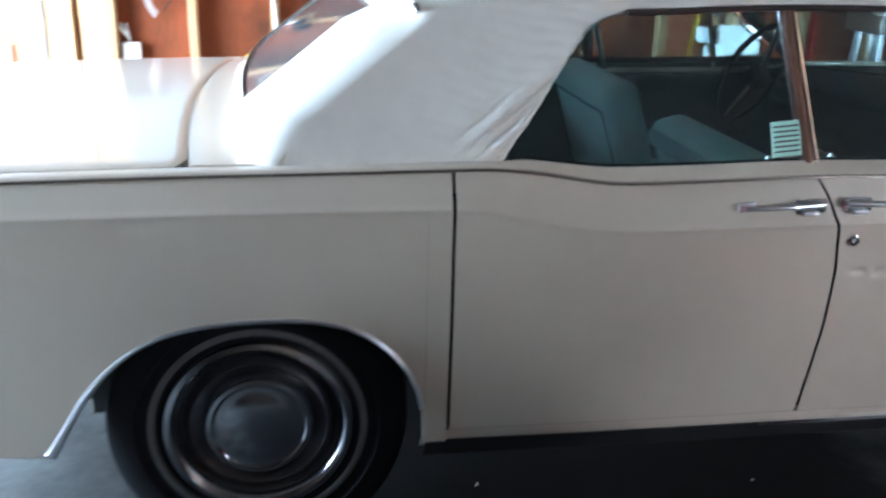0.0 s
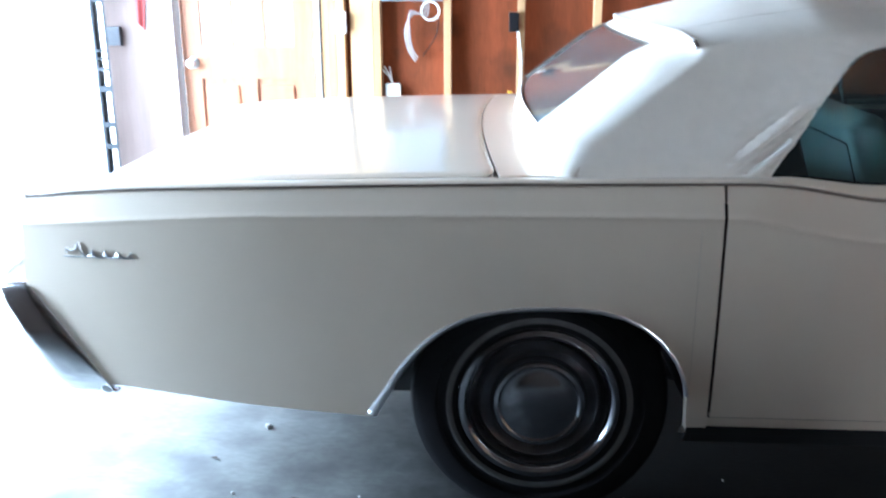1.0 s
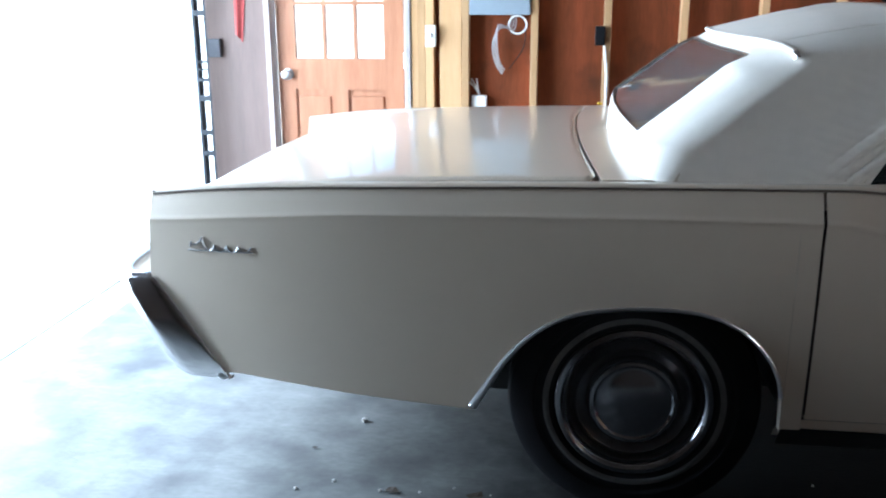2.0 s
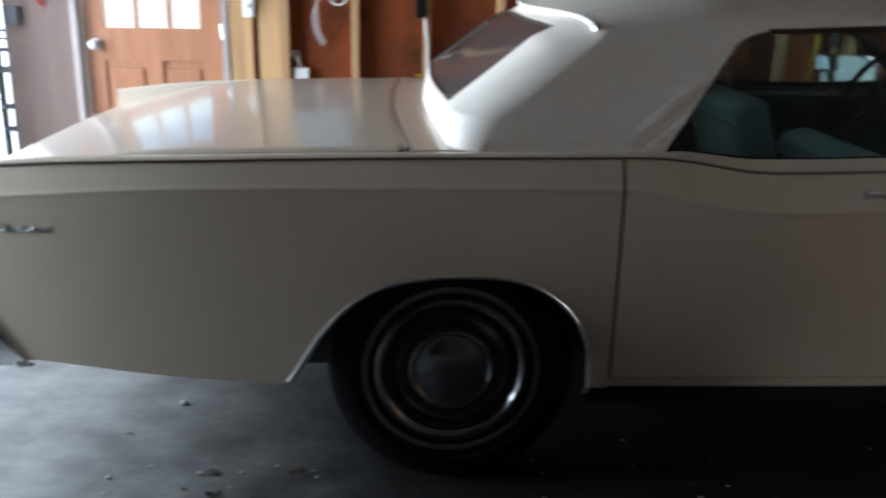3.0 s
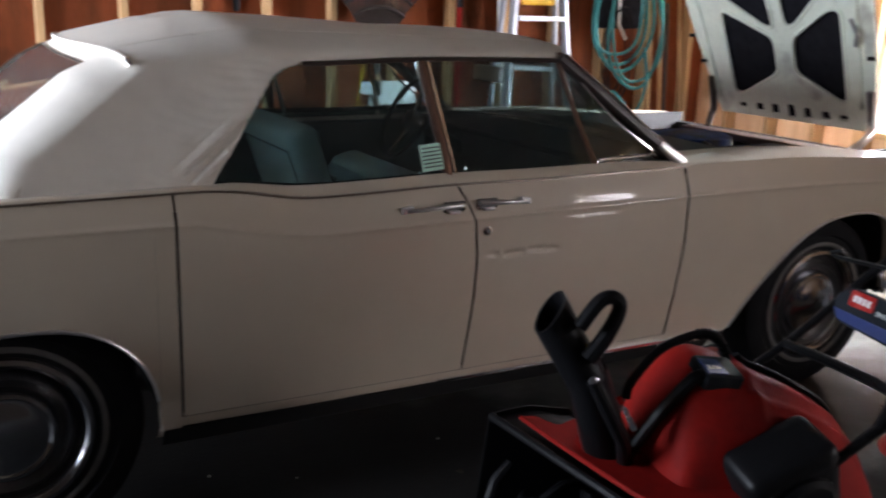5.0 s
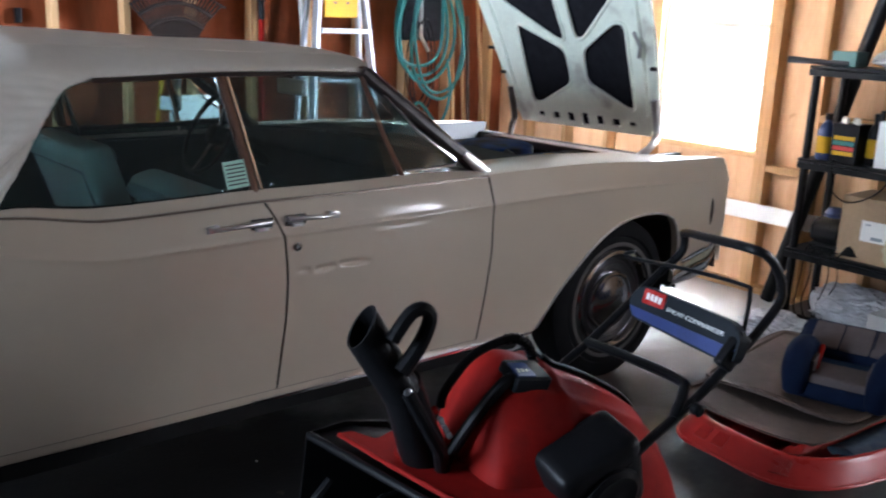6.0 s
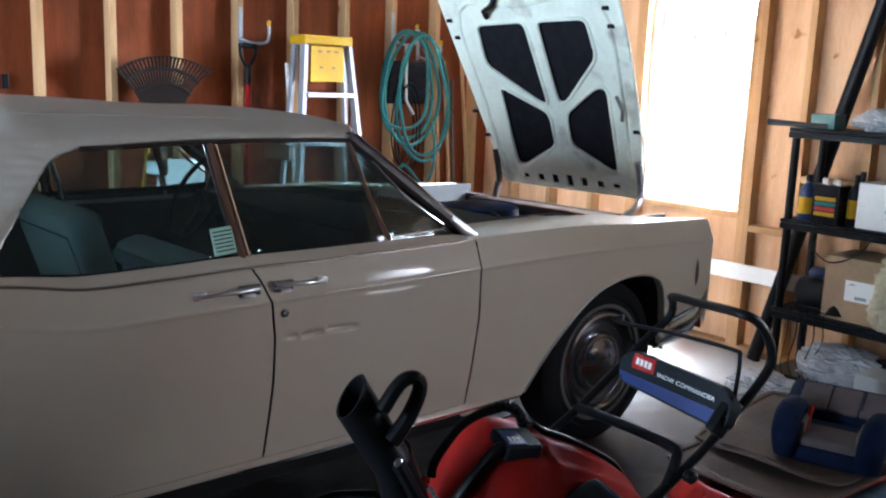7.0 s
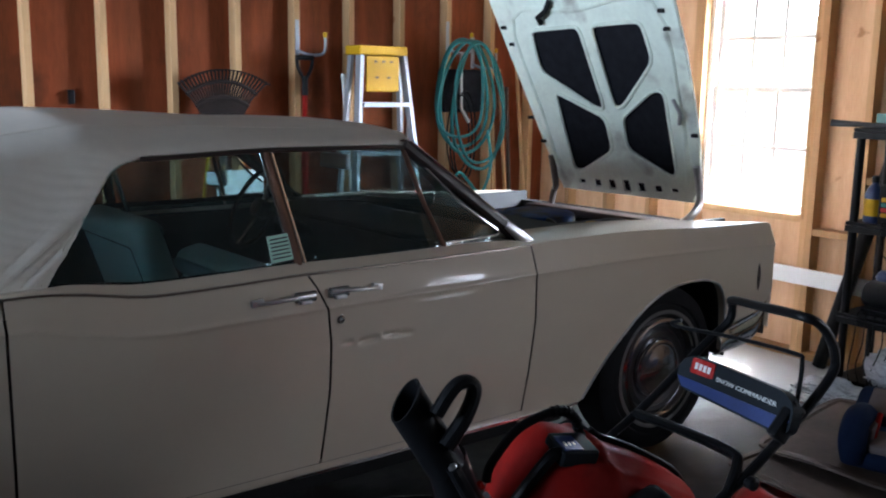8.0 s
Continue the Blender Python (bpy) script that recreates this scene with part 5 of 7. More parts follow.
seat("rear_seat", 0.62, 1.02, 0.24, W - 0.24, 0.42, 0.58, 0.56, 0.895, radians(20))
seat("driver_seat", 1.36, 1.86, 1.04, 1.76, 0.42, 0.62, 1.245, 0.985, radians(18))
seat("passenger_seat", 1.44, 1.94, 0.26, 0.98, 0.42, 0.62, 1.365, 0.895, radians(14))
part("dashboard", slab(2.12, 2.34, 0.16, W - 0.16, 0.72, 0.965, 0.04), DASH, car, "dark teal padded dashboard", smooth=True)
part("dash_pad", slab(2.06, 2.50, 0.15, W - 0.15, 0.955, 0.985, 0.015), DASH, car, smooth=True)
m = Matrix.Translation((1.835, 1.45, 1.02)) @ Matrix.Rotation(radians(-62), 4, "Y")
ring = [tuple(m @ Vector((0.2 * math.cos(t), 0.2 * math.sin(t), 0))) for t in [2 * math.pi * k / 40 for k in range(40)]]
sw = part("steering_wheel", tube(ring, 0.012, 8, closed=True), BLACK, car, "thin black steering wheel with chrome horn bar", smooth=True)
part("spoke", tube([m @ Vector((-0.2, 0, 0)), m @ Vector((0, 0, -0.04)), m @ Vector((0.2, 0, 0))], 0.012, 8), CHROME, sw, smooth=True)
part("hub", lathe([(0.05, -0.05), (0.045, 0.0), (0, 0.01)], m, 20), BLACK, sw, smooth=True)
part("steering_column", tube([m @ Vector((0, 0, -0.03)), m @ Vector((0, 0, -0.4))], 0.03, 10), BLACK, car)
mirror_ob = part("rear_view_mirror", slab(1.99, 2.015, 0.90, 1.12, 1.22, 1.285, 0.01), STEEL, car, "small inside mirror")
part("mirror_stem", tube([(2.01, 1.01, 1.28), (2.05, 1.01, 1.37)], 0.006, 6), STEEL, mirror_ob)
dm = part("door_mirror", box_bm((0.055, 0.11, 0.085), (0, 0, 0), 0.02, Matrix.Translation((1.925, W + 0.07, 1.10)) @ Matrix.Rotation(radians(24), 4, "Z"), None, 4), BUMPERCHROME, car, "squarish chrome door mirror", smooth=True)
part("mirror_glass", box_bm((0.004, 0.09, 0.066), (-0.0285, 0, 0), 0.002, Matrix.Translation((1.925, W + 0.07, 1.10)) @ Matrix.Rotation(radians(24), 4, "Z")), STEEL, dm)
part("mirror_stem", tube([(1.94, W - 0.02, 0.985), (1.935, W + 0.03, 1.02), (1.925, W + 0.06, 1.07)], [0.022, 0.014, 0.012], 10, smooth_path=3), CHROME, dm, smooth=True)
for y0, y1 in ((0.075, 0.13), (W - 0.13, W - 0.075)):
    part("door_card", slab(0.60, 2.25, y0, y1, 0.40, 0.955, 0.012), AQUADK, car, "dark teal inner door trim")
for y0, y1, rise in ((0.080, 0.128, 0.028), (W - 0.134, W - 0.078, 0.042)):
    part("door_cap", sheet(lambda x, v: (x, y0 + (y1 - y0) * v, top_z(x) + rise * min(1, sill_rise(x) / 0.03) - 0.02 * abs(2 * v - 1) ** 3), span(0.60, 2.26, 30), span(0, 1, 8)), DASH, car, "dark padded cap on the door trim", smooth=True)
part("package_shelf", slab(0.05, 0.55, 0.25, W - 0.25, 0.96, 0.985, 0.008), AQUADK, car)
part("headliner", thicken(sheet(lambda u, v: tuple(Vector(roof(u, v)) - Vector((0, 0, 0.03))), span(0.04, 0.96, 12), span(0.08, 0.92, 12)), 0.004), BLACK, car)
for x in (0.72, 1.1, 1.5):
    part("roof_bow", tube([tuple(Vector(roof((x - 0.3) / 1.6, v)) - Vector((0, 0, 0.045))) for v in span(0.06, 0.94, 14)], 0.009, 6), BLACK, car)
part("top_frame_arm", tube([(1.20, W - 0.24, 1.32), (1.30, W - 0.24, 1.18), (1.36, W - 0.22, 0.99)], 0.012, 8), CHROME, car, "bright folding roof arm", smooth=True)
# printed green and white slip on the rear side window
slip = part("window_slip", box_bm((0.075, 0.002, 0.085), (0, 0, 0), 0, Matrix.Translation((1.268, 0.0935, 1.06)) @ Matrix.Rotation(radians(-15), 4, "X") @ Matrix.Rotation(radians(-5), 4, "Y")), SLIP, car, "pale green printed paper slip, text unreadable")
for k in range(6):
    part("text_bar", box_bm((0.062, 0.002, 0.004), (0, -0.0022, 0.03 - 0.012 * k), 0, Matrix.Translation((1.268, 0.0935, 1.06)) @ Matrix.Rotation(radians(-15), 4, "X") @ Matrix.Rotation(radians(-5), 4, "Y")), AQUADK, slip)
for x, z in ((1.235, 0.995), (1.40, 1.0)):
    part("lock_button", lathe([(0.005, 0), (0.005, 0.02), (0.008, 0.024), (0.006, 0.032), (0, 0.034)], Matrix.Translation((x, 0.105, z - 0.012)), 10), CHROME, car, smooth=True)

# the body leans a little to its far side on tired springs; the wheels stay upright
LEAN = 0.017


def lean_body(ob):
    if ob.name.split(".")[0] in ("wheel", "axle"):
        return
    if ob.matrix_basis.translation.length > 1e-6:
        ob.matrix_basis = Matrix.Translation((0, 0, -LEAN * ob.matrix_basis.translation.y)) @ ob.matrix_basis
    else:
        for v in ob.data.vertices:
            v.co.z -= LEAN * v.co.y
    for child in ob.children:
        lean_body(child)


for ob in list(car.children):
    lean_body(ob)

# ---- the snow thrower ----
BC, BYAW = Vector((2.03, -1.03, FL)), radians(12)
BF, BL = Vector((-math.cos(BYAW), math.sin(BYAW), 0)), Vector((math.sin(BYAW), math.cos(BYAW), 0))


def bl(a, b, z):
    """A place on the snow thrower: ahead of its handle, across, and up."""
    p = BC + BF * a + BL * b
    return Vector((p.x, p.y, z))


BM = Matrix(((BF.x, BL.x, 0, BC.x), (BF.y, BL.y, 0, BC.y), (0, 0, 1, 0), (0, 0, 0, 1)))


def snow_thrower():
    t = thing("snow_thrower", bl(0.6, 0, FL), "red and black walk-behind snow thrower with folded controls", "snow thrower")
    # auger housing: open scoop with side plates
    hs = lambda a, b: a - 0.153 + 0.308 * b
    prof = [(1.06, 0.0), (0.80, 0.03), (0.74, 0.16), (0.745, 0.34), (0.80, 0.45), (0.90, 0.475), (1.02, 0.465)]
    bm = sheet(lambda k, b: tuple(bl(hs(prof[k][0], b), b, prof[k][1])), range(len(prof)), span(-0.30, 0.30, 6))
    housing = part("auger_housing", thicken(bm, 0.006), BLACK, t, "black scoop housing", smooth=True, angle=50)
    for b in (-0.305, 0.30):
        part("side_plate", plate([(1.08, FL + 0.005), (0.80, FL + 0.005), (0.72, 0.14), (0.73, 0.36), (0.80, 0.47), (0.92, 0.49), (1.03, 0.475)], [], lambda u, v, w: tuple(bl(hs(u, b), b + w, v)), 0.006), BLACK, housing)
    part("rim_edge", tube([bl(hs(1.025, b), b, 0.468) for b in span(-0.30, 0.30, 4)], 0.012, 8), BLACK, housing, smooth=True)
    part("auger", lathe([(0.03, -0.29), (0.03, 0.29)], Matrix.Translation(bl(hs(0.93, 0), 0, 0.22)) @ BM.to_3x3().to_4x4() @ Matrix.Rotation(radians(-17), 4, "Z") @ Matrix.Rotation(radians(90), 4, "X"), 16), BLACK, housing)
    pts = [tuple(bl(hs(0.93, -0.27 + 0.54 * q / 40) + 0.13 * math.cos(q * 0.5), -0.27 + 0.54 * q / 40, 0.22 + 0.13 * math.sin(q * 0.5))) for q in range(41)]
    part("auger_flight", tube(pts, 0.016, 8), BLACK, housing, smooth=True)
    # red guard plates on the housing's top
    hole = [(0.735 + 0.083 * math.cos(2 * math.pi * k / 28), 0.05 + 0.083 * math.sin(2 * math.pi * k / 28)) for k in range(28)]
    outer = soft_poly([(0.905, 0.235), (0.872, 0.235), (0.828, 0.165), (0.775, 0.195), (0.735, 0.192), (0.66, 0.17), (0.50, 0.06), (0.42, -0.10), (0.40, -0.29), (0.55, -0.315), (0.748, -0.30), (0.79, -0.18), (0.852, 0.03)], 0.015)
    part("red_guard", plate(outer, [hole], lambda u, v, w: tuple(bl(u, v, 0.484 + w)), 0.008), RED, housing, "red plastic deck round the chute ring")
    part("guard_lip", tube([bl(u, v, 0.489) for u, v in hole] + [bl(*hole[0], 0.489)], 0.007, 8), RED, housing, smooth=True)
    part("guard_edge", tube([bl(0.905, 0.235, 0.488), bl(0.852, 0.03, 0.488), bl(0.79, -0.18, 0.488), bl(0.748, -0.30, 0.488)], 0.007, 8), RED, housing, smooth=True)
    # engine shroud: a flat-topped hump that falls to the rear
    top = smoothed([(0.115, 0.38), (0.13, 0.45), (0.165, 0.53), (0.22, 0.595), (0.35, 0.672), (0.45, 0.715), (0.55, 0.752), (0.60, 0.745), (0.64, 0.705), (0.67, 0.62), (0.69, 0.50)])
    across = interp([(-1, 0.0), (-0.97, 0.35), (-0.80, 0.70), (-0.58, 0.88), (-0.30, 0.985), (0, 1.0), (0.30, 0.985), (0.58, 0.90), (0.80, 0.74), (0.97, 0.40), (1, 0.0)])

    def shroud(u, v):
        a = 0.12 + 0.57 * u
        s = 2 * v - 1
        w = 0.245 * (0.82 + 0.18 * math.sin(math.pi * min(1, max(0, u * 1.1))))
        ridge = 0.012 * math.exp(-((u - 0.62) / 0.03) ** 2) - 0.010 * math.exp(-((s + 0.42) / 0.05) ** 2)
        return tuple(bl(a, -0.02 + w * s, 0.26 + (top(a) - 0.26 + ridge) * across(s)))
    bm = sheet(shroud, span(0, 1, 40), [0.5 - 0.5 * math.cos(math.pi * i / 36) for i in range(37)])
    sh = part("engine_shroud", thicken(bm, 0.006), RED, t, "red moulded engine shroud, scuffed", smooth=True, angle=40)
    # black glossy rear band, starter housing, decal patch and a dark tube
    bm = sheet(lambda u, v: tuple(Vector(shroud(0.0 + 0.62 * u, 0.45 + 0.34 * v)) + Vector((0, 0, 0.008))), span(0, 1, 24), span(0, 1, 8))
    part("rear_band", thicken(bm, 0.008), BLACK, sh, "glossy black rear band", smooth=True)
    part("band_edge", tube([Vector(shroud(0.62 * u, 0.45)) + Vector((0, 0, 0.012)) for u in span(0, 1, 20)], 0.006, 8), BLACK, sh, smooth=True)
    m = Matrix.Translation(bl(0.44, -0.225, 0.50)) @ BM.to_3x3().to_4x4() @ Matrix.Rotation(radians(22), 4, "Y") @ Matrix.Rotation(radians(14), 4, "X")
    part("starter_housing", box_bm((0.235, 0.15, 0.23), (0, 0, 0), 0.04, m, None, 4), BLACK, sh, "black starter housing", smooth=True)
    part("starter_boss", lathe([(0.085, 0), (0.085, 0.012), (0.07, 0.02), (0.05, 0.014), (0.02, 0.014), (0, 0.02)], m @ Matrix.Translation((0.0, -0.074, -0.01)) @ Matrix.Rotation(radians(90), 4, "X"), 28), BLACK, sh, smooth=True)
    m = Matrix.Translation(Vector(shroud(0.77, 0.33)) + Vector((0, 0, -0.014))) @ BM.to_3x3().to_4x4() @ Matrix.Rotation(radians(-8), 4, "Y") @ Matrix.Rotation(radians(12), 4, "X")
    decal = part("control_box", box_bm((0.105, 0.09, 0.046), (0, 0, 0), 0.014, m, None, 3), MATTE_BLACK, sh, "black control box", smooth=True)
    part("decal", box_bm((0.05, 0.06, 0.004), (0.022, -0.010, 0.0242), 0.0015, m), BANDBLUE, decal, "dark blue decal, text unreadable")
    for k in range(3):
        part("decal_mark", box_bm((0.004, 0.016 - 0.003 * k, 0.001), (0.036 - 0.012 * k, -0.016, 0.0268), 0, m), WHITE, decal)
    part("front_tube", tube([bl(0.60, -0.115, 0.728), bl(0.63, -0.115, 0.722), bl(0.69, -0.08, 0.62), bl(0.735, -0.035, 0.50)], 0.016, 10, smooth_path=4), BLACK, sh, smooth=True)
    # ribbed carry grip over the shroud
    grip = [bl(0.76, -0.05, 0.66), bl(0.75, -0.05, 0.70), bl(0.69, -0.05, 0.77), bl(0.62, -0.05, 0.80), bl(0.56, -0.05, 0.805), bl(0.52, -0.05, 0.775), bl(0.50, -0.05, 0.71)]
    g = part("carry_grip", tube(grip, 0.0115, 10, smooth_path=6), BLACK, t, "black carry grip with a ribbed end", smooth=True)
    gp = rounded(grip, False, 12)
    gp = gp[int(len(gp) * 0.58):]
    for p, q in zip(gp[::3], gp[1::3]):
        part("grip_rib", tube([p, q], 0.0145, 8), BLACK, g)
    # chute
    ax = [bl(0.73, 0.045, 0.44), bl(0.79, 0.005, 0.56), bl(0.865, -0.045, 0.735)]
    part("chute_neck", tube(ax, [0.064, 0.056, 0.048], 18), BLACK, t, smooth=True)
    part("chute_ring", lathe([(0.085, 0), (0.085, 0.03), (0.076, 0.036), (0.066, 0.03), (0.05, 0.034)], Matrix.Translation(bl(0.735, 0.05, 0.452)), 28), BLACK, t, smooth=True)
    c0, c1 = bl(0.865, -0.05, 0.715), bl(0.968, -0.05, 0.885)
    d = (c1 - c0).normalized()
    side = Vector((BL.x, BL.y, 0))
    up = d.cross(side).normalized()
    bm = bmesh.new()
    rings = []
    for k in range(9):
        f = k / 8
        c = c0.lerp(c1, f)
        r1, r2 = 0.045 - 0.008 * f, 0.042 + 0.002 * f
        cut = -0.024 * f * (1 if up.dot(BF) > 0 else -1)
        rings.append([bm.verts.new(c + side * (r1 * math.cos(q)) + up * (r2 * math.sin(q)) + d * (cut * math.sin(q))) for q in [2 * math.pi * j / 22 for j in range(22)]])
    for A, B in zip(rings, rings[1:]):
        for j in range(22):
            bm.faces.new((A[j], A[(j + 1) % 22], B[(j + 1) % 22], B[j]))
    ch = part("chute_deflector", thicken(bm, -0.005), BLACK, t, "glossy black discharge chute", smooth=True, angle=50)
    for b in (-0.10, 0.03):
        part("pivot_bolt", lathe([(0.011, 0), (0.011, 0.006), (0.006, 0.010), (0, 0.011)], Matrix.Translation(bl(0.875, b - 0.005, 0.735)) @ BM.to_3x3().to_4x4() @ Matrix.Rotation(radians(90 if b < 0 else -90), 4, "X"), 14), STEEL, ch, "bright pivot bolt", smooth=True)
    loop = [bl(0.915, -0.10, 0.862), bl(0.888, -0.10, 0.902), bl(0.864, -0.10, 0.925), bl(0.836, -0.10, 0.926), bl(0.824, -0.10, 0.90), bl(0.848, -0.10, 0.842), bl(0.89, -0.10, 0.785)]
    part("chute_grip", tube(loop, [0.017, 0.017, 0.0165, 0.0165, 0.0175, 0.019, 0.021], 10, smooth_path=6), BLACK, ch, "black loop grip", smooth=True)
    part("chute_arm", tube([bl(0.875, -0.105, 0.735), bl(0.79, -0.11, 0.58), bl(0.735, -0.03, 0.47)], [0.016, 0.018, 0.02], 10), BLACK, t, smooth=True)
    for f, mt in ((0.18, RED), (0.36, GREYBOX), (0.5, GREYBOX), (0.62, GREYBOX)):
        p = bl(0.815, -0.0965, 0.705).lerp(bl(0.73, -0.101, 0.55), f)
        m = Matrix.Translation(p) @ BM.to_3x3().to_4x4() @ Matrix.Rotation(radians(30), 4, "Y")
        part("warning_decal", box_bm((0.012, 0.012, 0.018), (0, 0, 0), 0.002, m), mt, t, "small decal, text unreadable")
    # handle
    N, F = -0.30, 0.15
    pts = [bl(0.52, N, 0.36), bl(0.40, N, 0.55), bl(0.17, N, 0.71), bl(-0.02, N, 0.875), bl(-0.045, N, 0.945), bl(0.005, N, 1.02), bl(0.05, N + 0.03, 1.045), bl(0.0, -0.08, 1.022),
           bl(-0.045, F - 0.09, 1.002), bl(-0.075, F - 0.06, 0.975), bl(-0.075, F - 0.05, 0.93), bl(-0.02, F - 0.02, 0.86), bl(0.17, F, 0.69), bl(0.40, F, 0.53), bl(0.52, F, 0.34)]
    part("handlebar", tube(pts, 0.012, 10, smooth_path=5), BLACK, t, "black tubular handlebar", smooth=True)
    part("cross_bar", tube([bl(0.26, N, 0.65), bl(0.22, N + 0.02, 0.70), bl(0.20, N + 0.06, 0.715), bl(0.19, -0.05, 0.70), bl(0.19, F, 0.68)], 0.0135, 10, smooth_path=4), BLACK, t, smooth=True)
    part("control_bail", tube([bl(0.05, -0.285, 0.84), bl(0.045, -0.285, 0.935), bl(0.048, -0.26, 0.95), bl(0.055, -0.06, 0.938), bl(0.075, 0.12, 0.922), bl(0.08, 0.155, 0.927), bl(0.075, 0.12, 0.942)], 0.0055, 8, smooth_path=5), BLACK, t, "thin control bail", smooth=True)
    part("fold_knob", lathe([(0.010, 0), (0.016, 0.006), (0.016, 0.024), (0.009, 0.030), (0, 0.030)], Matrix.Translation(bl(0.215, N - 0.012, 0.675)) @ BM.to_3x3().to_4x4() @ Matrix.Rotation(radians(90), 4, "X"), 16), BLACK, t, smooth=True)
    part("bar_bracket", box_bm((0.05, 0.03, 0.10), (0, 0, 0), 0.008, Matrix.Translation(bl(0.10, N - 0.004, 0.80)) @ BM.to_3x3().to_4x4() @ Matrix.Rotation(radians(-40), 4, "Y")), BLACK, t)
    # lettered cross panel
    tilt = radians(-14)
    pm = Matrix.Translation(bl(0.077, -0.122, 0.812)) @ BM.to_3x3().to_4x4() @ Matrix.Rotation(tilt, 4, "Y")
    place = lambda u, v, w: tuple(pm @ Vector((w, u, v)))
    pol = soft_poly([(-0.205, -0.035), (-0.185, -0.052), (0.175, -0.046), (0.205, -0.022), (0.205, 0.018), (0.165, 0.05), (-0.165, 0.05), (-0.205, 0.022)], 0.02)
    pn = part("control_panel", plate(pol, [], place, 0.03), MATTE_BLACK, t, "dark control panel with white lettering and blue band", smooth=False)
    part("blue_band", plate([(-0.185, -0.046), (0.175, -0.04), (0.20, -0.016), (-0.20, -0.010)], [], lambda u, v, w: place(u, v, w + 0.0305), 0.002), BANDBLUE, pn, "blue band")
    part("red_plate", plate(soft_poly([(0.07, 0.008), (0.155, 0.004), (0.155, 0.045), (0.07, 0.048)], 0.006), [], lambda u, v, w: place(u, v, w + 0.0305), 0.003), SLED, pn, "small red maker's plate")
    for k in range(4):
        part("plate_bar", plate([(0.082 + 0.016 * k, 0.018), (0.093 + 0.016 * k, 0.0175), (0.093 + 0.016 * k, 0.035), (0.082 + 0.016 * k, 0.0355)], [], lambda u, v, w: place(u, v, w + 0.034), 0.001), WHITE, pn)
    cu = bpy.data.curves.new("lettering", "FONT")
    cu.body, cu.size, cu.extrude, cu.align_x, cu.align_y = "SNOW COMMANDER", 0.0158, 0.0003, "LEFT", "CENTER"
    tmp = bpy.data.objects.new("tmp", cu)
    me = bpy.data.meshes.new_from_object(tmp)
    bpy.data.objects.remove(tmp)
    bm = bmesh.new()
    bm.from_mesh(me)
    # lettering runs from the far end of the panel to the near one
    for v in bm.verts:
        v.co = Vector(place(0.058 - v.co.x * 1.36, v.co.y + 0.013, 0.032 + v.co.z))
    part("lettering", bm, WHITE, pn, "thin white lettering")
    # wheels
    for b in (-0.25, 0.21):
        m = Matrix.Translation(bl(0.30, b, FL + 0.13)) @ BM.to_3x3().to_4x4() @ Matrix.Rotation(radians(90), 4, "X")
        w = part("wheel", lathe([(0.05, -0.03), (0.10, -0.035), (0.125, -0.03), (0.13, 0), (0.125, 0.03), (0.10, 0.035), (0.05, 0.03)], m, 28), RUBBER, t, smooth=True)
        part("rim", lathe([(0.07, -0.02), (0.07, 0.036), (0.02, 0.036), (0.0, 0.03)], m, 20), RED, w, smooth=True)
    part("axle_frame", tube([bl(0.30, -0.25, 0.10), bl(0.30, 0.21, 0.10)], 0.012, 8), BLACK, t)
    part("frame_base", box_bm((0.5, 0.36, 0.18), (0, 0, 0), 0.02, Matrix.Translation(bl(0.5, -0.02, 0.22)) @ BM.to_3x3().to_4x4()), BLACK, t)


snow_thrower()


# ---- shelf unit and what stands on it ----
SX0, SX1, SY0, SY1 = 4.50, 4.85, -0.88, 0.075


def shelf_unit():
    s = thing("shelf_unit", ((SX0 + SX1) / 2, (SY0 + SY1) / 2, FL), "black plastic four tier shelf unit, crowded", "shelf")
    for z in (0.05, 0.400, 0.885, 1.365):
        bm = slab(SX0, SX1, SY0, SY1, z, z + 0.02, 0.006)
        for x0, x1, y0, y1 in ((SX0, SX0 + 0.015, SY0, SY1), (SX1 - 0.015, SX1, SY0, SY1), (SX0 + 0.016, SX1 - 0.016, SY0, SY0 + 0.015), (SX0 + 0.016, SX1 - 0.016, SY1 - 0.015, SY1)):
            slab(x0, x1, y0, y1, z - 0.035, z - 0.001, 0.003, bm)
        part("shelf_board", bm, BLACK, s)
    for x in (SX0 + 0.03, SX1 - 0.03):
        for y in (SY0 + 0.03, SY1 - 0.03):
            part("post", tube([(x, y, FL), (x, y, 1.365)], 0.022, 12), BLACK, s, smooth=True)


shelf_unit()


def crumpled(name, centre, size, mat, label, cat, seed=1, amp=0.25):
    """A crumpled bag: a noisy rounded lump that rests on its support."""
    rnd = random.Random(seed)
    bm = bmesh.new()
    bmesh.ops.create_icosphere(bm, subdivisions=5, radius=1)
    off = Vector((rnd.random() * 50, rnd.random() * 50, 0))
    for v in bm.verts:
        n1 = noise.noise(v.co * 1.7 + off)
        n2 = abs(noise.noise(v.co * 5 + off))
        n3 = abs(noise.noise(v.co * 9 + off)) + 0.6 * abs(noise.noise(v.co * 19 + off))
        p = v.co * (1 + amp * n1 + amp * 0.8 * (n2 - 0.3) + amp * 0.55 * (n3 - 0.3))
        p = Vector((p.x * size[0] / 2, p.y * size[1] / 2, max(p.z, -0.75) * size[2] / 2))
        v.co = p
    lo = min(v.co.z for v in bm.verts)
    for v in bm.verts:
        v.co += Vector((centre[0], centre[1], centre[2] - lo))
    return tagged(part(name, bm, mat, None, "", True, 30), label, cat)


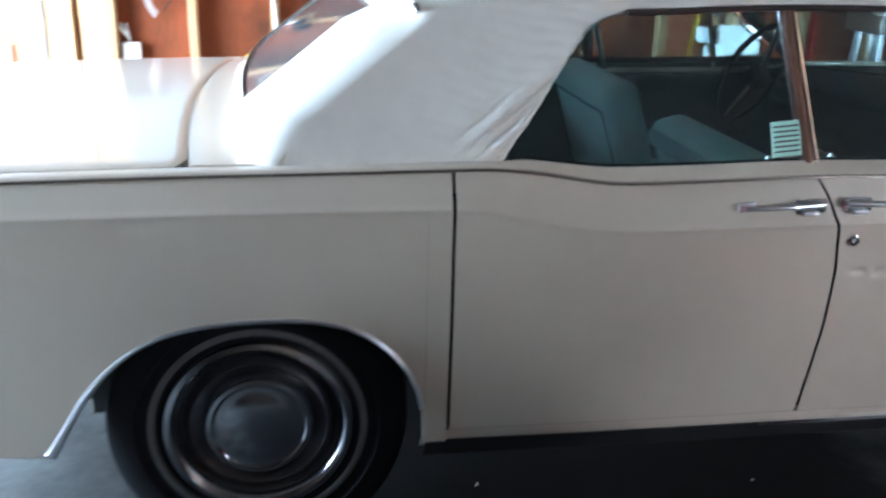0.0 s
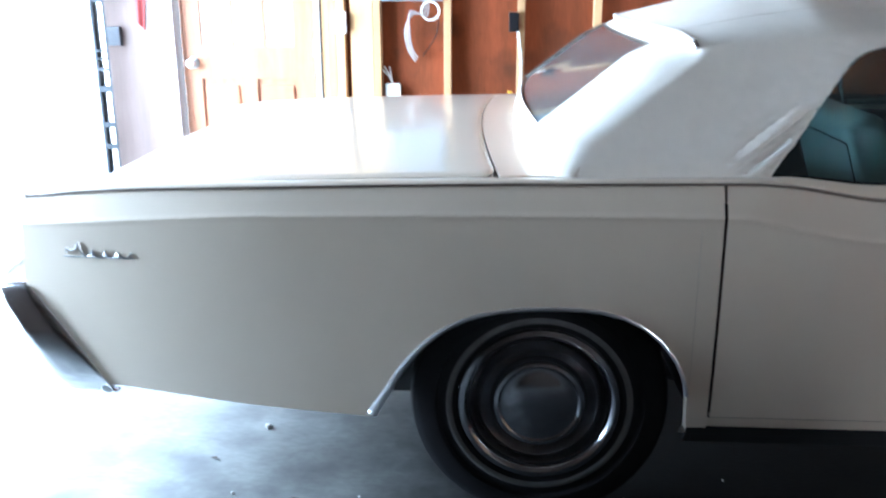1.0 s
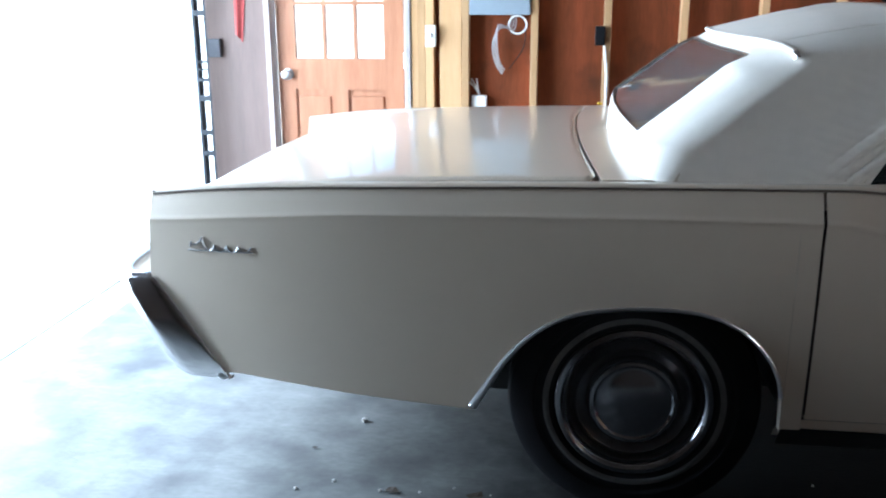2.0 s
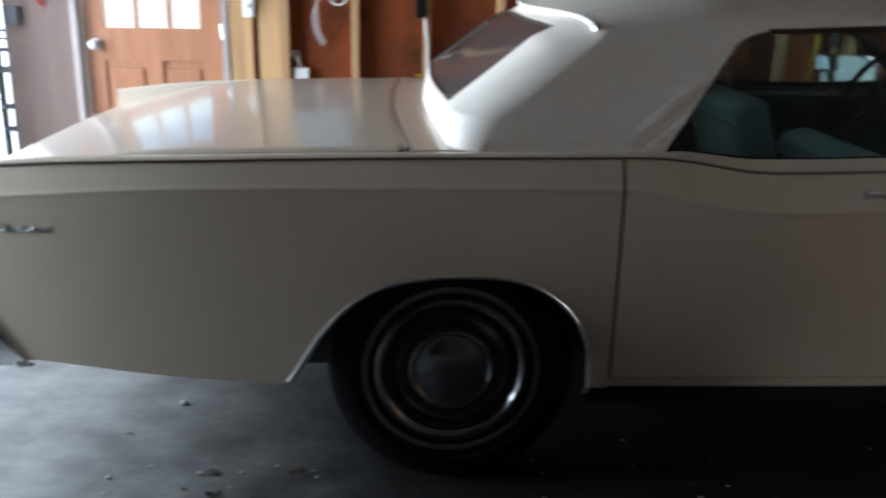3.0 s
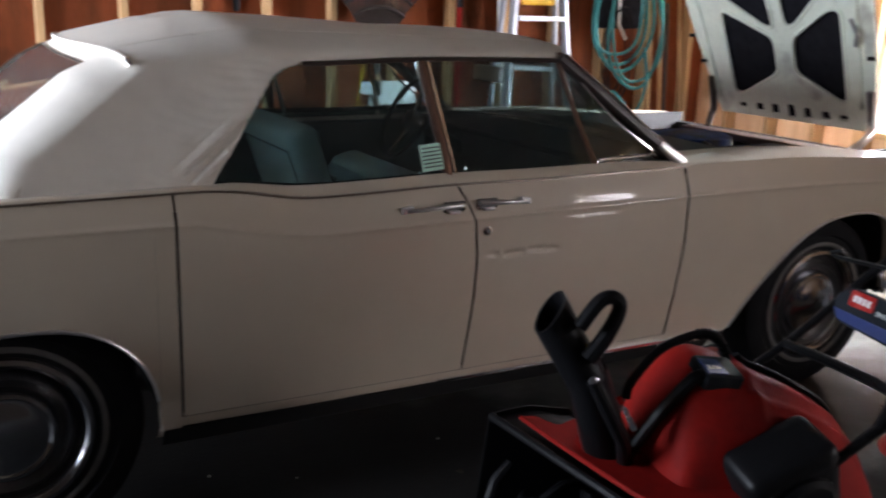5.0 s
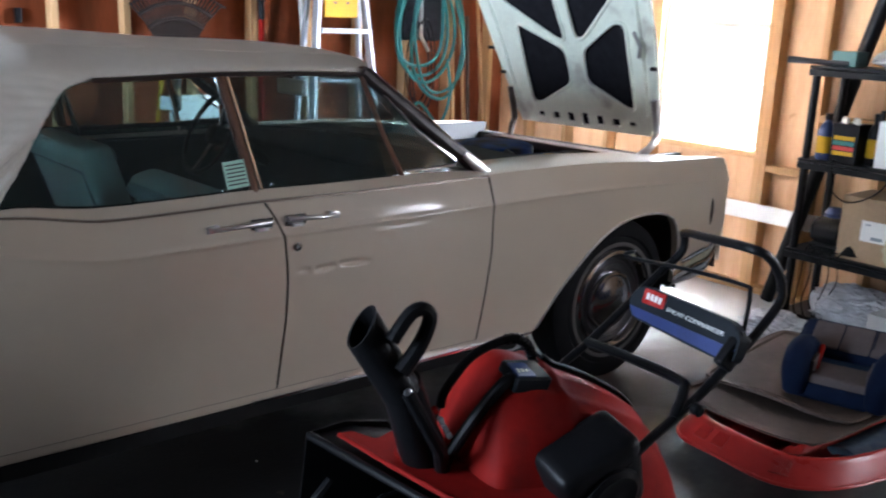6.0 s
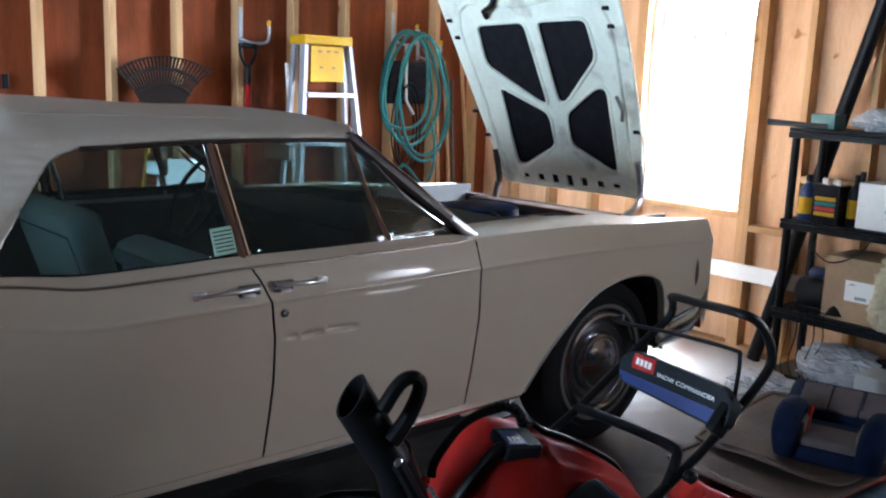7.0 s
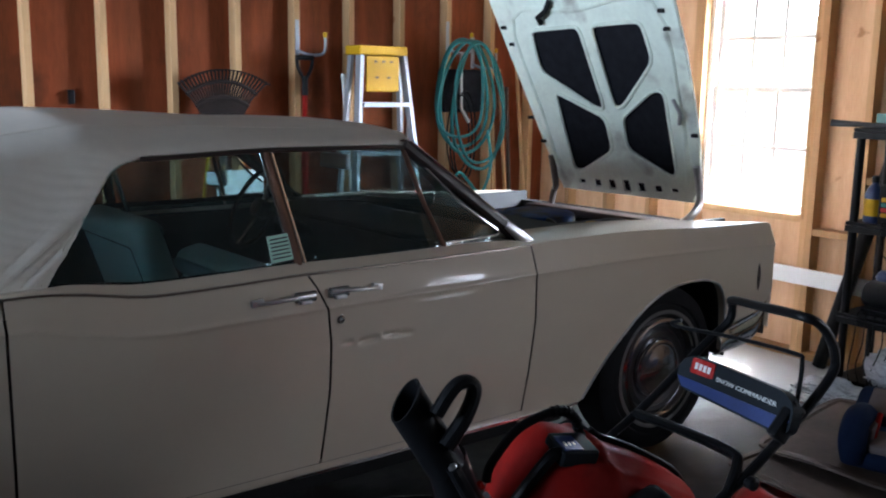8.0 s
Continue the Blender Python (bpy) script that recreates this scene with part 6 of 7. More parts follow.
def carton(name, x, y, z, sx, sy, sz, mat, label, yaw=0, tag=False, cat="box"):
    m = Matrix.Translation((x, y, z)) @ Matrix.Rotation(radians(yaw), 4, "Z")
    c = thing(name, (x, y, z), label, cat)
    part("carton_body", box_bm((sx, sy, sz), (0, 0, sz / 2), 0.004, m), mat, c)
    part("lid_seam", box_bm((sx + 0.001, 0.012, 0.002), (0, 0, sz + 0.001), 0, m), CARD if mat is not CARD else DARK_TRIM, c)
    if tag:
        part("white_label", box_bm((0.002, sy * 0.3, sz * 0.32), (-sx / 2 - 0.001, sy * 0.12, sz * 0.5), 0, m), WHITE, c, "white paper label, text unreadable")
        part("text_bar", box_bm((0.002, sy * 0.12, sz * 0.05), (-sx / 2 - 0.0022, sy * 0.10, sz * 0.40), 0, m), GREYBOX, c)
        part("text_bar", box_bm((0.002, sy * 0.05, sz * 0.02), (-sx / 2 - 0.0022, sy * 0.20, sz * 0.60), 0, m), GREYBOX, c)
    return c


CLEARBAG = material("clear_sheeting", (0.5, 0.5, 0.51), 0.2, vary=0.35, scale=14, bump=0.6, bump_scale=35)
T1, T2, T3, T0 = 1.385, 0.905, 0.420, 0.07
carton("green_tin", 4.62, -0.07, T1, 0.12, 0.13, 0.075, material("green_enamel", (0.05, 0.16, 0.14), 0.4), "small dark green tin on the top shelf", cat="tin")
crumpled("plastic_bag", (4.72, -0.36, T1), (0.3, 0.42, 0.13), BAG, "crumpled clear plastic bag of parts", "bag", 3)
crumpled("plastic_bag", (4.68, -0.68, T1), (0.3, 0.3, 0.17), BAG, "crumpled grey plastic bag", "bag", 4)
rod = thing("steel_bar", (4.5, 0.1, T1), "short grey steel bar that juts from the shelf", "bar")
part("bar_body", tube([(4.56, -0.1, T1 + 0.014), (4.53, 0.05, T1 + 0.016), (4.48, 0.19, T1 + 0.02)], [0.012, 0.013, 0.018], 8), GALV, rod, smooth=True)


def bottle(x, y, z, r, h, mat, label, cap=BLACK):
    b = thing("bottle", (x, y, z), label, "bottle")
    part("bottle_body", lathe([(0, 0), (r * 0.95, 0), (r, 0.01), (r, h * 0.62), (r * 0.8, h * 0.72), (r * 0.35, h * 0.82), (r * 0.33, h * 0.9), (0, h * 0.9)], Matrix.Translation((x, y, z)), 20), mat, b, smooth=True)
    part("cap", lathe([(r * 0.4, h * 0.86), (r * 0.4, h), (0, h)], Matrix.Translation((x, y, z)), 16), cap, b)
    part("paper_label", lathe([(r * 1.005, h * 0.15), (r * 1.012, h * 0.16), (r * 1.012, h * 0.5), (r * 1.005, h * 0.51)], Matrix.Translation((x, y, z)), 20), (YELLOW, BLUE, WHITE)[int(y * 100) % 3], b, "coloured label, text unreadable", smooth=True)
    return b


bottle(4.57, -0.03, T2, 0.045, 0.24, BLUE, "blue and white plastic jug on the shelf")
bat = carton("battery_box", 4.58, -0.155, T2, 0.13, 0.14, 0.20, BLACK, "black boxed battery with a striped label", cat="battery")
for k, mt in enumerate((YELLOW, SLED, HOSE, YELLOW)):
    part("label_stripe", box_bm((0.002, 0.11, 0.02), (4.514, -0.155, T2 + 0.05 + 0.026 * k), 0), mt, bat)
for k in range(4):
    part("terminal", lathe([(0.012, 0), (0.012, 0.02), (0.006, 0.03), (0, 0.03)], Matrix.Translation((4.55 + 0.03 * (k % 2), -0.20 + 0.03 * k, T2 + 0.201)), 10), STEEL, bat, smooth=True)
bottle(4.60, -0.27, T2, 0.035, 0.26, BLACK, "black plastic oil bottle beside a white box")
bottle(4.70, -0.25, T2, 0.035, 0.27, BLACK, "black plastic oil bottle beside a white box")
carton("white_box", 4.66, -0.42, T2, 0.24, 0.22, 0.23, WHITE, "plain white cardboard box on the shelf")
crumpled("plastic_bag", (4.57, -0.62, T2), (0.26, 0.36, 0.34), BAG, "crumpled white plastic bag on the shelf", "bag", 7)
crumpled("plastic_bag", (4.56, -0.60, T3), (0.24, 0.34, 0.46), TANBAG, "crumpled pale tan bag hanging over the shelf", "bag", 9)
carton("cardboard_box", 4.68, -0.44, T3, 0.30, 0.50, 0.33, CARD, "worn brown cardboard box with a white label", tag=True)
pump = thing("electric_pump", (4.66, -0.06, T3), "black electric pump with a blue end cap", "pump")
m = Matrix.Translation((4.64, -0.10, T3 + 0.10)) @ Matrix.Rotation(radians(90), 4, "X")
part("motor", lathe([(0.0, -0.09), (0.065, -0.09), (0.075, -0.07), (0.075, 0.06), (0.05, 0.09), (0, 0.09)], m, 24), BLACK, pump, smooth=True)
part("end_cap", lathe([(0.045, 0.0), (0.05, 0.02), (0.03, 0.05), (0, 0.055)], Matrix.Translation((4.60, -0.12, T3 + 0.19)), 20), BLUE, pump, "blue end cap", smooth=True)
part("foot", slab(4.56, 4.72, -0.18, -0.02, T3, T3 + 0.03, 0.006), BLACK, pump)
lamp_t = thing("work_lamp", (4.56, -0.24, T3), "small black clip lamp lying on the shelf", "lamp")
part("lamp_head", lathe([(0.02, 0.07), (0.03, 0.05), (0.055, 0.0), (0.05, 0.0), (0.02, 0.05)], Matrix.Translation((4.56, -0.26, T3 + 0.02)), 20), BLACK, lamp_t, smooth=True)
for k in range(5):
    cab = thing("cable", (4.48, -0.05 - 0.04 * k, 0.35), "thin black cable looped over the shelf edge", "cable", "cables on the shelf")
    part("cord", tube([(4.55, -0.04 - 0.06 * k, T3 + 0.012), (4.485, -0.05 - 0.045 * k, T3 + 0.014), (4.478, -0.045 - 0.05 * k, 0.30), (4.475, -0.03 - 0.04 * k, 0.12 + 0.03 * (k % 3)), (4.477, -0.07 - 0.05 * k, 0.05), (4.46, -0.10 - 0.05 * k, 0.10)], 0.0035, 6, smooth_path=5), BLACK, cab, smooth=True)
loop_c = thing("cable", (4.48, -0.15, 0.8), "thin black cable hanging between shelves", "cable", "cables on the shelf")
part("cord", tube([(4.52, -0.12, T2 + 0.006), (4.485, -0.13, T2 + 0.004), (4.477, -0.14, 0.78), (4.478, -0.24, 0.72), (4.477, -0.38, 0.79), (4.485, -0.45, T2 + 0.004)], 0.004, 6, smooth_path=5), BLACK, loop_c, smooth=True)
crumpled("plastic_bag", (4.24, -0.10, FL), (0.26, 0.42, 0.20), CLEARBAG, "crumpled clear plastic sheeting on the floor", "bag", 21)
crumpled("plastic_bag", (4.62, -0.30, T0), (0.34, 0.5, 0.22), BAG, "crumpled clear plastic bag on the lowest shelf", "bag", 12)
crumpled("black_bag", (4.70, -0.62, T0), (0.36, 0.4, 0.20), BLACK, "slumped black rubbish bag on the lowest shelf", "bag", 13)
carton("white_box", 4.38, -0.68, FL, 0.20, 0.32, 0.28, material("off_white_card", (0.55, 0.54, 0.5), 0.7), "off-white box with grey printing on the floor", tag=False)

pipe = thing("black_pipe", (4.905, 0.375, FL), "thick black plastic pipe leaning behind the shelf unit", "pipe")
part("pipe_body", tube([(4.905, 0.38, FL + 0.01), (4.905, 0.16, 0.83), (4.905, -0.10, 1.84), (4.905, -0.245, 2.4)], 0.041, 18), BLACK, pipe, smooth=True)
part("pipe_bore", lathe([(0.036, 0), (0.036, -0.01), (0, -0.01)], Matrix.Translation((4.905, -0.245, 2.402)), 18), PAINT_DARK, pipe)


# ---- sled, seat and litter on the floor ----
def sled():
    s = thing("plastic_sled", (3.4, -0.75, FL), "orange-red moulded plastic snow sled on the floor", "sled")
    m = Matrix.Translation((3.46, -0.88, 0)) @ Matrix.Rotation(radians(-6), 4, "Z")
    prof = interp([(0.0, 0.03), (0.62, 0.03), (0.72, 0.04), (0.80, 0.10), (0.845, 0.148), (0.875, 0.158), (0.90, 0.150), (0.94, 0.115), (0.985, 0.085), (1.0, 0.07)])

    def tub(q, f):
        """A rounded tub with a leg ridge and a flange folded outwards."""
        c, d = math.cos(q), math.sin(q)
        k = (abs(c) ** 3.4 + abs(d) ** 3.4) ** (-1 / 3.4)
        x, y = 0.78 * k * c * f, 0.37 * k * d * f
        z = prof(f) + (0.035 * max(0, -c) ** 3 * f ** 4)
        if f < 0.8:
            z += 0.075 * math.exp(-((y + 0.06) / 0.035) ** 2) * max(0, 1 - (f / 0.8) ** 6)
        p = m @ Vector((x, y, FL + z))
        return tuple(p)
    qs = [2 * math.pi * i / 72 for i in range(73)]
    bm = sheet(tub, qs, [0.02, 0.1, 0.2, 0.3, 0.4, 0.5, 0.6, 0.68, 0.73, 0.77, 0.81, 0.84, 0.86, 0.88, 0.90, 0.92, 0.95, 0.98, 1.0])
    bmesh.ops.remove_doubles(bm, verts=bm.verts, dist=0.0005)
    tray = part("tray", thicken(bm, 0.005), SLED, s, smooth=True, angle=60)
    part("rolled_edge", tube([tub(q, 1.0) for q in qs[:-1]], 0.007, 8, closed=True), SLED, s, smooth=True)
    # finger grips: rows of short ribs moulded in the flange
    for start in (2.75, 2.98, 3.62):
        for k in range(7):
            q = start + 0.022 * k
            part("grip_rib", tube([Vector(tub(q, 0.915)) + Vector((0, 0, 0.004)), Vector(tub(q, 0.97)) + Vector((0, 0, 0.004))], 0.004, 6), SLED, s)


sled()


def mat(name, x0, x1, y0, y1, z, label, seed):
    t = thing("rubber_mat", ((x0 + x1) / 2, (y0 + y1) / 2, FL), label, "mat")

    def f(u, v):
        # rounded corners, a moulded lip and a slack, wavy lie
        a, b = 2 * u - 1, 2 * v - 1
        k = 1 - 0.10 * (abs(a) * abs(b)) ** 4
        e = min(u, 1 - u, v, 1 - v)
        x = (x0 + x1) / 2 + (x1 - x0) / 2 * a * k
        y = (y0 + y1) / 2 + (y1 - y0) / 2 * b * k + 0.05 * a * (seed - 1)
        zz = z + 0.010 * math.sin(3 * u + 2.2 * v + seed) + 0.006 * math.sin(7 * v + 2 * seed) + (0.010 if e < 0.045 else 0)
        return (x, y, zz)
    edge = [0, 0.02, 0.043, 0.05]
    bm = sheet(f, edge + span(0.09, 0.91, 20) + [1 - e for e in edge[::-1]], edge + span(0.09, 0.91, 20) + [1 - e for e in edge[::-1]])
    part("mat_sheet", thicken(bm, 0.009), GREYMAT, t, smooth=True, angle=60)


mat("lower", 2.85, 3.66, -1.07, -0.42, FL + 0.172, "stiff brown-grey car mat lying across the sled", 1)
mat("upper", 3.10, 3.94, -1.02, -0.33, FL + 0.198, "stiff brown-grey car mat on top of another", 2)
cloth = thing("checked_blanket", (3.6, -1.05, FL), "folded dark blue checked blanket in the sled", "blanket")
for k in range(3):
    bm = sheet(lambda u, v: (3.10 + 0.80 * u, -1.13 + 0.12 * v - 0.08 * u + 0.012 * k, FL + 0.06 + 0.026 * k + 0.010 * math.sin(9 * u + 2 * k) + 0.02 * math.sin(math.pi * v)), span(0, 1, 20), span(0, 1, 10))
    part("fold", thicken(bm, 0.018), CHECK, cloth, smooth=True)


def booster_seat():
    """A low child's booster: grey pad between rounded arms, and a thick rear bolster behind a blue dip."""
    s = thing("booster_seat", (3.43, -0.80, 0.14), "navy and grey padded child booster seat lying on mats", "booster seat")
    d = Vector((0.96, 0.28, 0)).normalized()
    M0 = Matrix(((d.x, -d.y, 0, 3.45), (d.y, d.x, 0, -0.85), (0, 0, 1, FL + 0.20), (0, 0, 0, 1))) @ Matrix.Rotation(radians(-3), 4, "Y")
    part("base", box_bm((0.38, 0.36, 0.07), (0.0, 0, 0.035), 0.03, M0, None, 4), NAVY, s, "navy padded base", smooth=True)
    part("seat_pad", box_bm((0.17, 0.22, 0.045), (-0.085, 0.0, 0.08), 0.02, M0, None, 3), GREYFAB, s, "grey seat pad", smooth=True)
    part("blue_insert", box_bm((0.10, 0.24, 0.04), (0.045, 0.0, 0.065), 0.016, M0, None, 3), BLUEFAB, s, "blue insert", smooth=True)
    for sg in (-1, 1):
        path = [M0 @ Vector(p) for p in ((-0.175, sg * 0.15, 0.03), (-0.18, sg * 0.155, 0.11), (-0.12, sg * 0.16, 0.165), (-0.02, sg * 0.16, 0.16), (0.06, sg * 0.155, 0.11), (0.09, sg * 0.15, 0.04))]
        part("arm_rest", tube(path, [0.045, 0.052, 0.05, 0.046, 0.046, 0.04], 14, smooth_path=5), NAVY, s, "navy padded arm", smooth=True)
        part("arm_pad", box_bm((0.12, 0.02, 0.07), (-0.08, sg * 0.105, 0.115), 0.009, M0, None, 3), GREYFAB, s, "grey arm lining", smooth=True)
    m = M0 @ Matrix.Translation((0.19, 0, 0.105)) @ Matrix.Rotation(radians(-24), 4, "Y")
    part("rear_bolster", box_bm((0.20, 0.46, 0.12), (0, 0, 0), 0.05, m, None, 4), NAVY, s, "navy rear bolster", smooth=True)
    for sg in (-1, 0, 1):
        part("bolster_pad", box_bm((0.15, 0.115, 0.03), (-0.004, sg * 0.118, 0.05), 0.012, m, None, 3), GREYFAB, s, "grey bolster pad", smooth=True)
    part("pad_seam", tube([m @ Vector((-0.055, -0.07, 0.077)), m @ Vector((0.05, -0.07, 0.077))], 0.003, 6), NAVY, s)
    part("belt_guide", tube([M0 @ Vector(p) for p in ((-0.10, 0.10, 0.09), (-0.05, 0.098, 0.14), (0.0, 0.10, 0.165))], 0.011, 8, smooth_path=4), RED, s, "red belt guide", smooth=True)


booster_seat()

# ---- things on the back wall ----
WALLF = Y1 - STUD_D


def wall_box(name, x0, x1, z0, z1, y0, y1, mat, label, cat, bevel=0.006):
    t = thing(name, ((x0 + x1) / 2, y1, z0), label, cat)
    part("case", slab(x0, x1, y0, y1, z0, z1, bevel), mat, t)
    return t


sw_t = wall_box("light_switch", -1.035, -0.975, 1.185, 1.305, WALLF - 0.03, WALLF - 0.001, WHITE, "white surface light switch box on a stud", "switch")
part("toggle", slab(-1.011, -0.999, WALLF - 0.045, WALLF - 0.03, 1.235, 1.262, 0.003), WHITE, sw_t)
part("stud_face", slab(-1.039, -0.99, WALLF, Y1 - 0.002, 0.006, H - 0.001, 0.003), STUDWOOD, wall_north)
part("stud_face", slab(-0.957, -0.832, WALLF + 0.004, Y1 - 0.002, 0.006, H - 0.001, 0.003), STUDWOOD, wall_north)
dk = wall_box("outlet_box", -0.083, -0.028, 1.195, 1.30, WALLF - 0.04, WALLF - 0.001, BLACK, "dark metal outlet box on a stud", "outlet")
part("cable", tube([(-0.03, WALLF - 0.012, 1.195), (-0.022, WALLF - 0.012, 1.12), (-0.012, WALLF - 0.010, 1.0), (-0.012, WALLF - 0.010, 0.5)], 0.007, 8, smooth_path=4), WHITE, dk, "white cable", smooth=True)
panel = wall_box("breaker_panel", -0.785, -0.445, 1.36, 2.05, Y1 - 0.11, Y1 - 0.001, GREYBOX, "grey steel electrical panel between studs", "electrical panel")
part("panel_door", slab(-0.755, -0.475, Y1 - 0.12, Y1 - 0.112, 1.44, 2.0, 0.003), GREYBOX, panel)
for k in range(3):
    w = thing("loose_wire", (-0.6, 2.93, 1.36), "loose white wires hanging from the electrical panel", "wire", "wires under the panel")
    q = 0.012 * k
    part("wire_run", tube([(-0.55 + q, 2.94, 1.37), (-0.56 + q, 2.93, 1.30 - q), (-0.62, 2.925 - q, 1.28 + q), (-0.655 + q, 2.92, 1.20), (-0.64 + q, 2.92, 1.10), (-0.60 + q * 0.6, 2.925, 1.03 + q)], 0.005, 6, smooth_path=6), JAMB, w, smooth=True)
coil = thing("wire_coil", (-0.52, 2.93, 1.29), "coil of white cable under the electrical panel", "wire")
part("coil_turns", tube([(-0.515 + 0.05 * math.cos(t * 0.5), 2.93 - 0.002 * (t % 5), 1.305 + 0.05 * math.sin(t * 0.5)) for t in range(42)], 0.005, 6), WHITE, coil, smooth=True)
part("tail", tube([(-0.47, 2.93, 1.30), (-0.48, 2.93, 1.18), (-0.56, 2.93, 1.06)], 0.003, 6, smooth_path=5), BLACK, coil, smooth=True)
jb = wall_box("junction_box", -0.775, -0.69, 0.82, 0.905, Y1 - 0.06, Y1 - 0.001, WHITE, "white junction box with cut cables", "junction box")
for k, dx in enumerate((-0.05, -0.02, 0.01)):
    part("cable_end", tube([(-0.735, Y1 - 0.03, 0.905), (-0.745 + dx * 0.3, Y1 - 0.035, 0.95), (-0.76 + dx, Y1 - 0.03, 1.0)], 0.005, 6, smooth_path=4), WHITE, jb, smooth=True)
wall_box("alarm_box", -2.335, -2.255, 1.12, 1.225, Y1 - 0.11, Y1 - 0.076, GALV, "small dark grey door sensor box", "sensor")
flag = thing("red_pennant", (-2.13, Y1 - 0.08, 1.2), "faded red cloth pennant hanging on the wall panel", "pennant")
bm = sheet(lambda u, v: (-2.16 + 0.075 * u * (1 - 0.5 * (1 - v)), Y1 - 0.082 - 0.008 * math.sin(6 * u), 1.255 + 0.30 * v - 0.05 * u * (1 - v)), span(0, 1, 8), span(0, 1, 8))
part("cloth", thicken(bm, 0.003), FADEDRED, flag, smooth=True)


def sweep_box(a, b, w, d):
    """A straight bar of oblong section from a to b: w across x, d along y."""
    a, b = Vector(a), Vector(b)
    bm = bmesh.new()
    rows = [[bm.verts.new(p + Vector((sx * w / 2, sy * d / 2, 0))) for sx, sy in ((-1, -1), (1, -1), (1, 1), (-1, 1))] for p in (a, b)]
    for k in range(4):
        bm.faces.new((rows[0][k], rows[0][(k + 1) % 4], rows[1][(k + 1) % 4], rows[1][k]))
    bm.faces.new(rows[0][::-1])
    bm.faces.new(rows[1])
    return bm


def stepladder():
    s = thing("stepladder", (3.32, 2.6, FL), "aluminium stepladder with yellow top, folded against studs", "ladder")
    xl, xr, zt, y = 3.135, 3.465, 1.80, 2.66
    part("top_cap", slab(xl - 0.02, xr + 0.02, y - 0.06, y + 0.12, zt - 0.06, zt, 0.012), YELLOW, s, "yellow plastic ladder top")
    part("side_panel", slab(xl + 0.035, xr - 0.045, y - 0.052, y - 0.045, zt - 0.29, zt - 0.065, 0.006), YELLOW, s, "yellow panel with slots")
    for sx, dx in ((xl, -0.16), (xr, 0.16)):
        part("rail", sweep_box((sx, y - 0.03, zt - 0.06), (sx + dx, y - 0.20, FL), 0.026, 0.06), ALU, s)
        part("rear_rail", sweep_box((sx + dx * 0.1, y + 0.05, zt - 0.06), (sx + dx * 0.9, y + 0.12, FL), 0.022, 0.04), ALU, s)
    for k in range(5):
        f = (k + 1) * 0.3 / 1.8
        z = zt - 0.06 - f * (zt - 0.06 - FL)
        part("step", slab(xl - 0.16 * f + 0.014, xr + 0.16 * f - 0.014, y - 0.075 - 0.17 * f, y - 0.0 - 0.17 * f, z - 0.03, z, 0.004), ALU, s)
    part("spreader", sweep_box((xr + 0.03, y - 0.05, 1.30), (xr + 0.09, y + 0.07, 1.05), 0.006, 0.025), STEEL, s)
    for x, z in ((3.25, 1.60), (3.34, 1.60), (3.24, 1.70), (3.30, 1.70), (3.36, 1.70)):
        part("slot", slab(x - 0.012, x + 0.012, y - 0.0535, y - 0.052, z - 0.006, z + 0.006), DARK_TRIM, s)


stepladder()

spade = thing("garden_fork", (2.86, 2.86, 1.7), "garden fork with black grip and red shaft on a hook", "garden fork")
gx, gy = 2.845, 2.82
part("grip", tube([(gx - 0.055, gy, 1.72), (gx - 0.05, gy, 1.66), (gx - 0.02, gy, 1.60), (gx, gy, 1.575), (gx + 0.02, gy, 1.60), (gx + 0.05, gy, 1.66), (gx + 0.055, gy, 1.72)], 0.011, 8, smooth_path=4), BLACK, spade, "black D grip", smooth=True)
part("grip_bar", tube([(gx - 0.06, gy, 1.715), (gx + 0.06, gy, 1.715)], 0.016, 10), BLACK, spade, smooth=True)
part("shaft", tube([(gx, gy, 1.59), (gx, gy, 0.75)], 0.017, 12), RED, spade, "red shaft", smooth=True)
part("socket", tube([(gx, gy, 1.6), (gx, gy, 1.48)], 0.02, 12), BLACK, spade, smooth=True)
for dx in (-0.075, -0.025, 0.025, 0.075):
    part("tine", tube([(gx, gy, 0.76), (gx + dx * 0.9, gy, 0.70), (gx + dx, gy, 0.42)], 0.007, 8, smooth_path=4), STEEL, spade, smooth=True)
for x, z0 in ((2.835, 1.95), (4.03, 2.0), (4.26, 1.90)):
    h = thing("wall_hook", (x, WALLF, z0), "steel utility hook with a yellow tip screwed to the studs", "hook", "hooks on the wall")
    part("back_strip", slab(x - 0.014, x + 0.014, WALLF - 0.006, WALLF - 0.001, z0 - 0.22, z0, 0.002), ALU, h)
    part("arm", tube([(x, WALLF - 0.006, z0 - 0.19), (x + 0.05, WALLF - 0.06, z0 - 0.215), (x + 0.14, WALLF - 0.07, z0 - 0.21), (x + 0.165, WALLF - 0.07, z0 - 0.17), (x + 0.165, WALLF - 0.07, z0 - 0.10)], 0.009, 8, smooth_path=5), ALU, h, smooth=True)
    part("tip", lathe([(0.012, 0), (0.013, 0.03), (0, 0.035)], Matrix.Translation((x + 0.165, WALLF - 0.07, z0 - 0.105)), 10), YELLOW, h, "yellow tip", smooth=True)


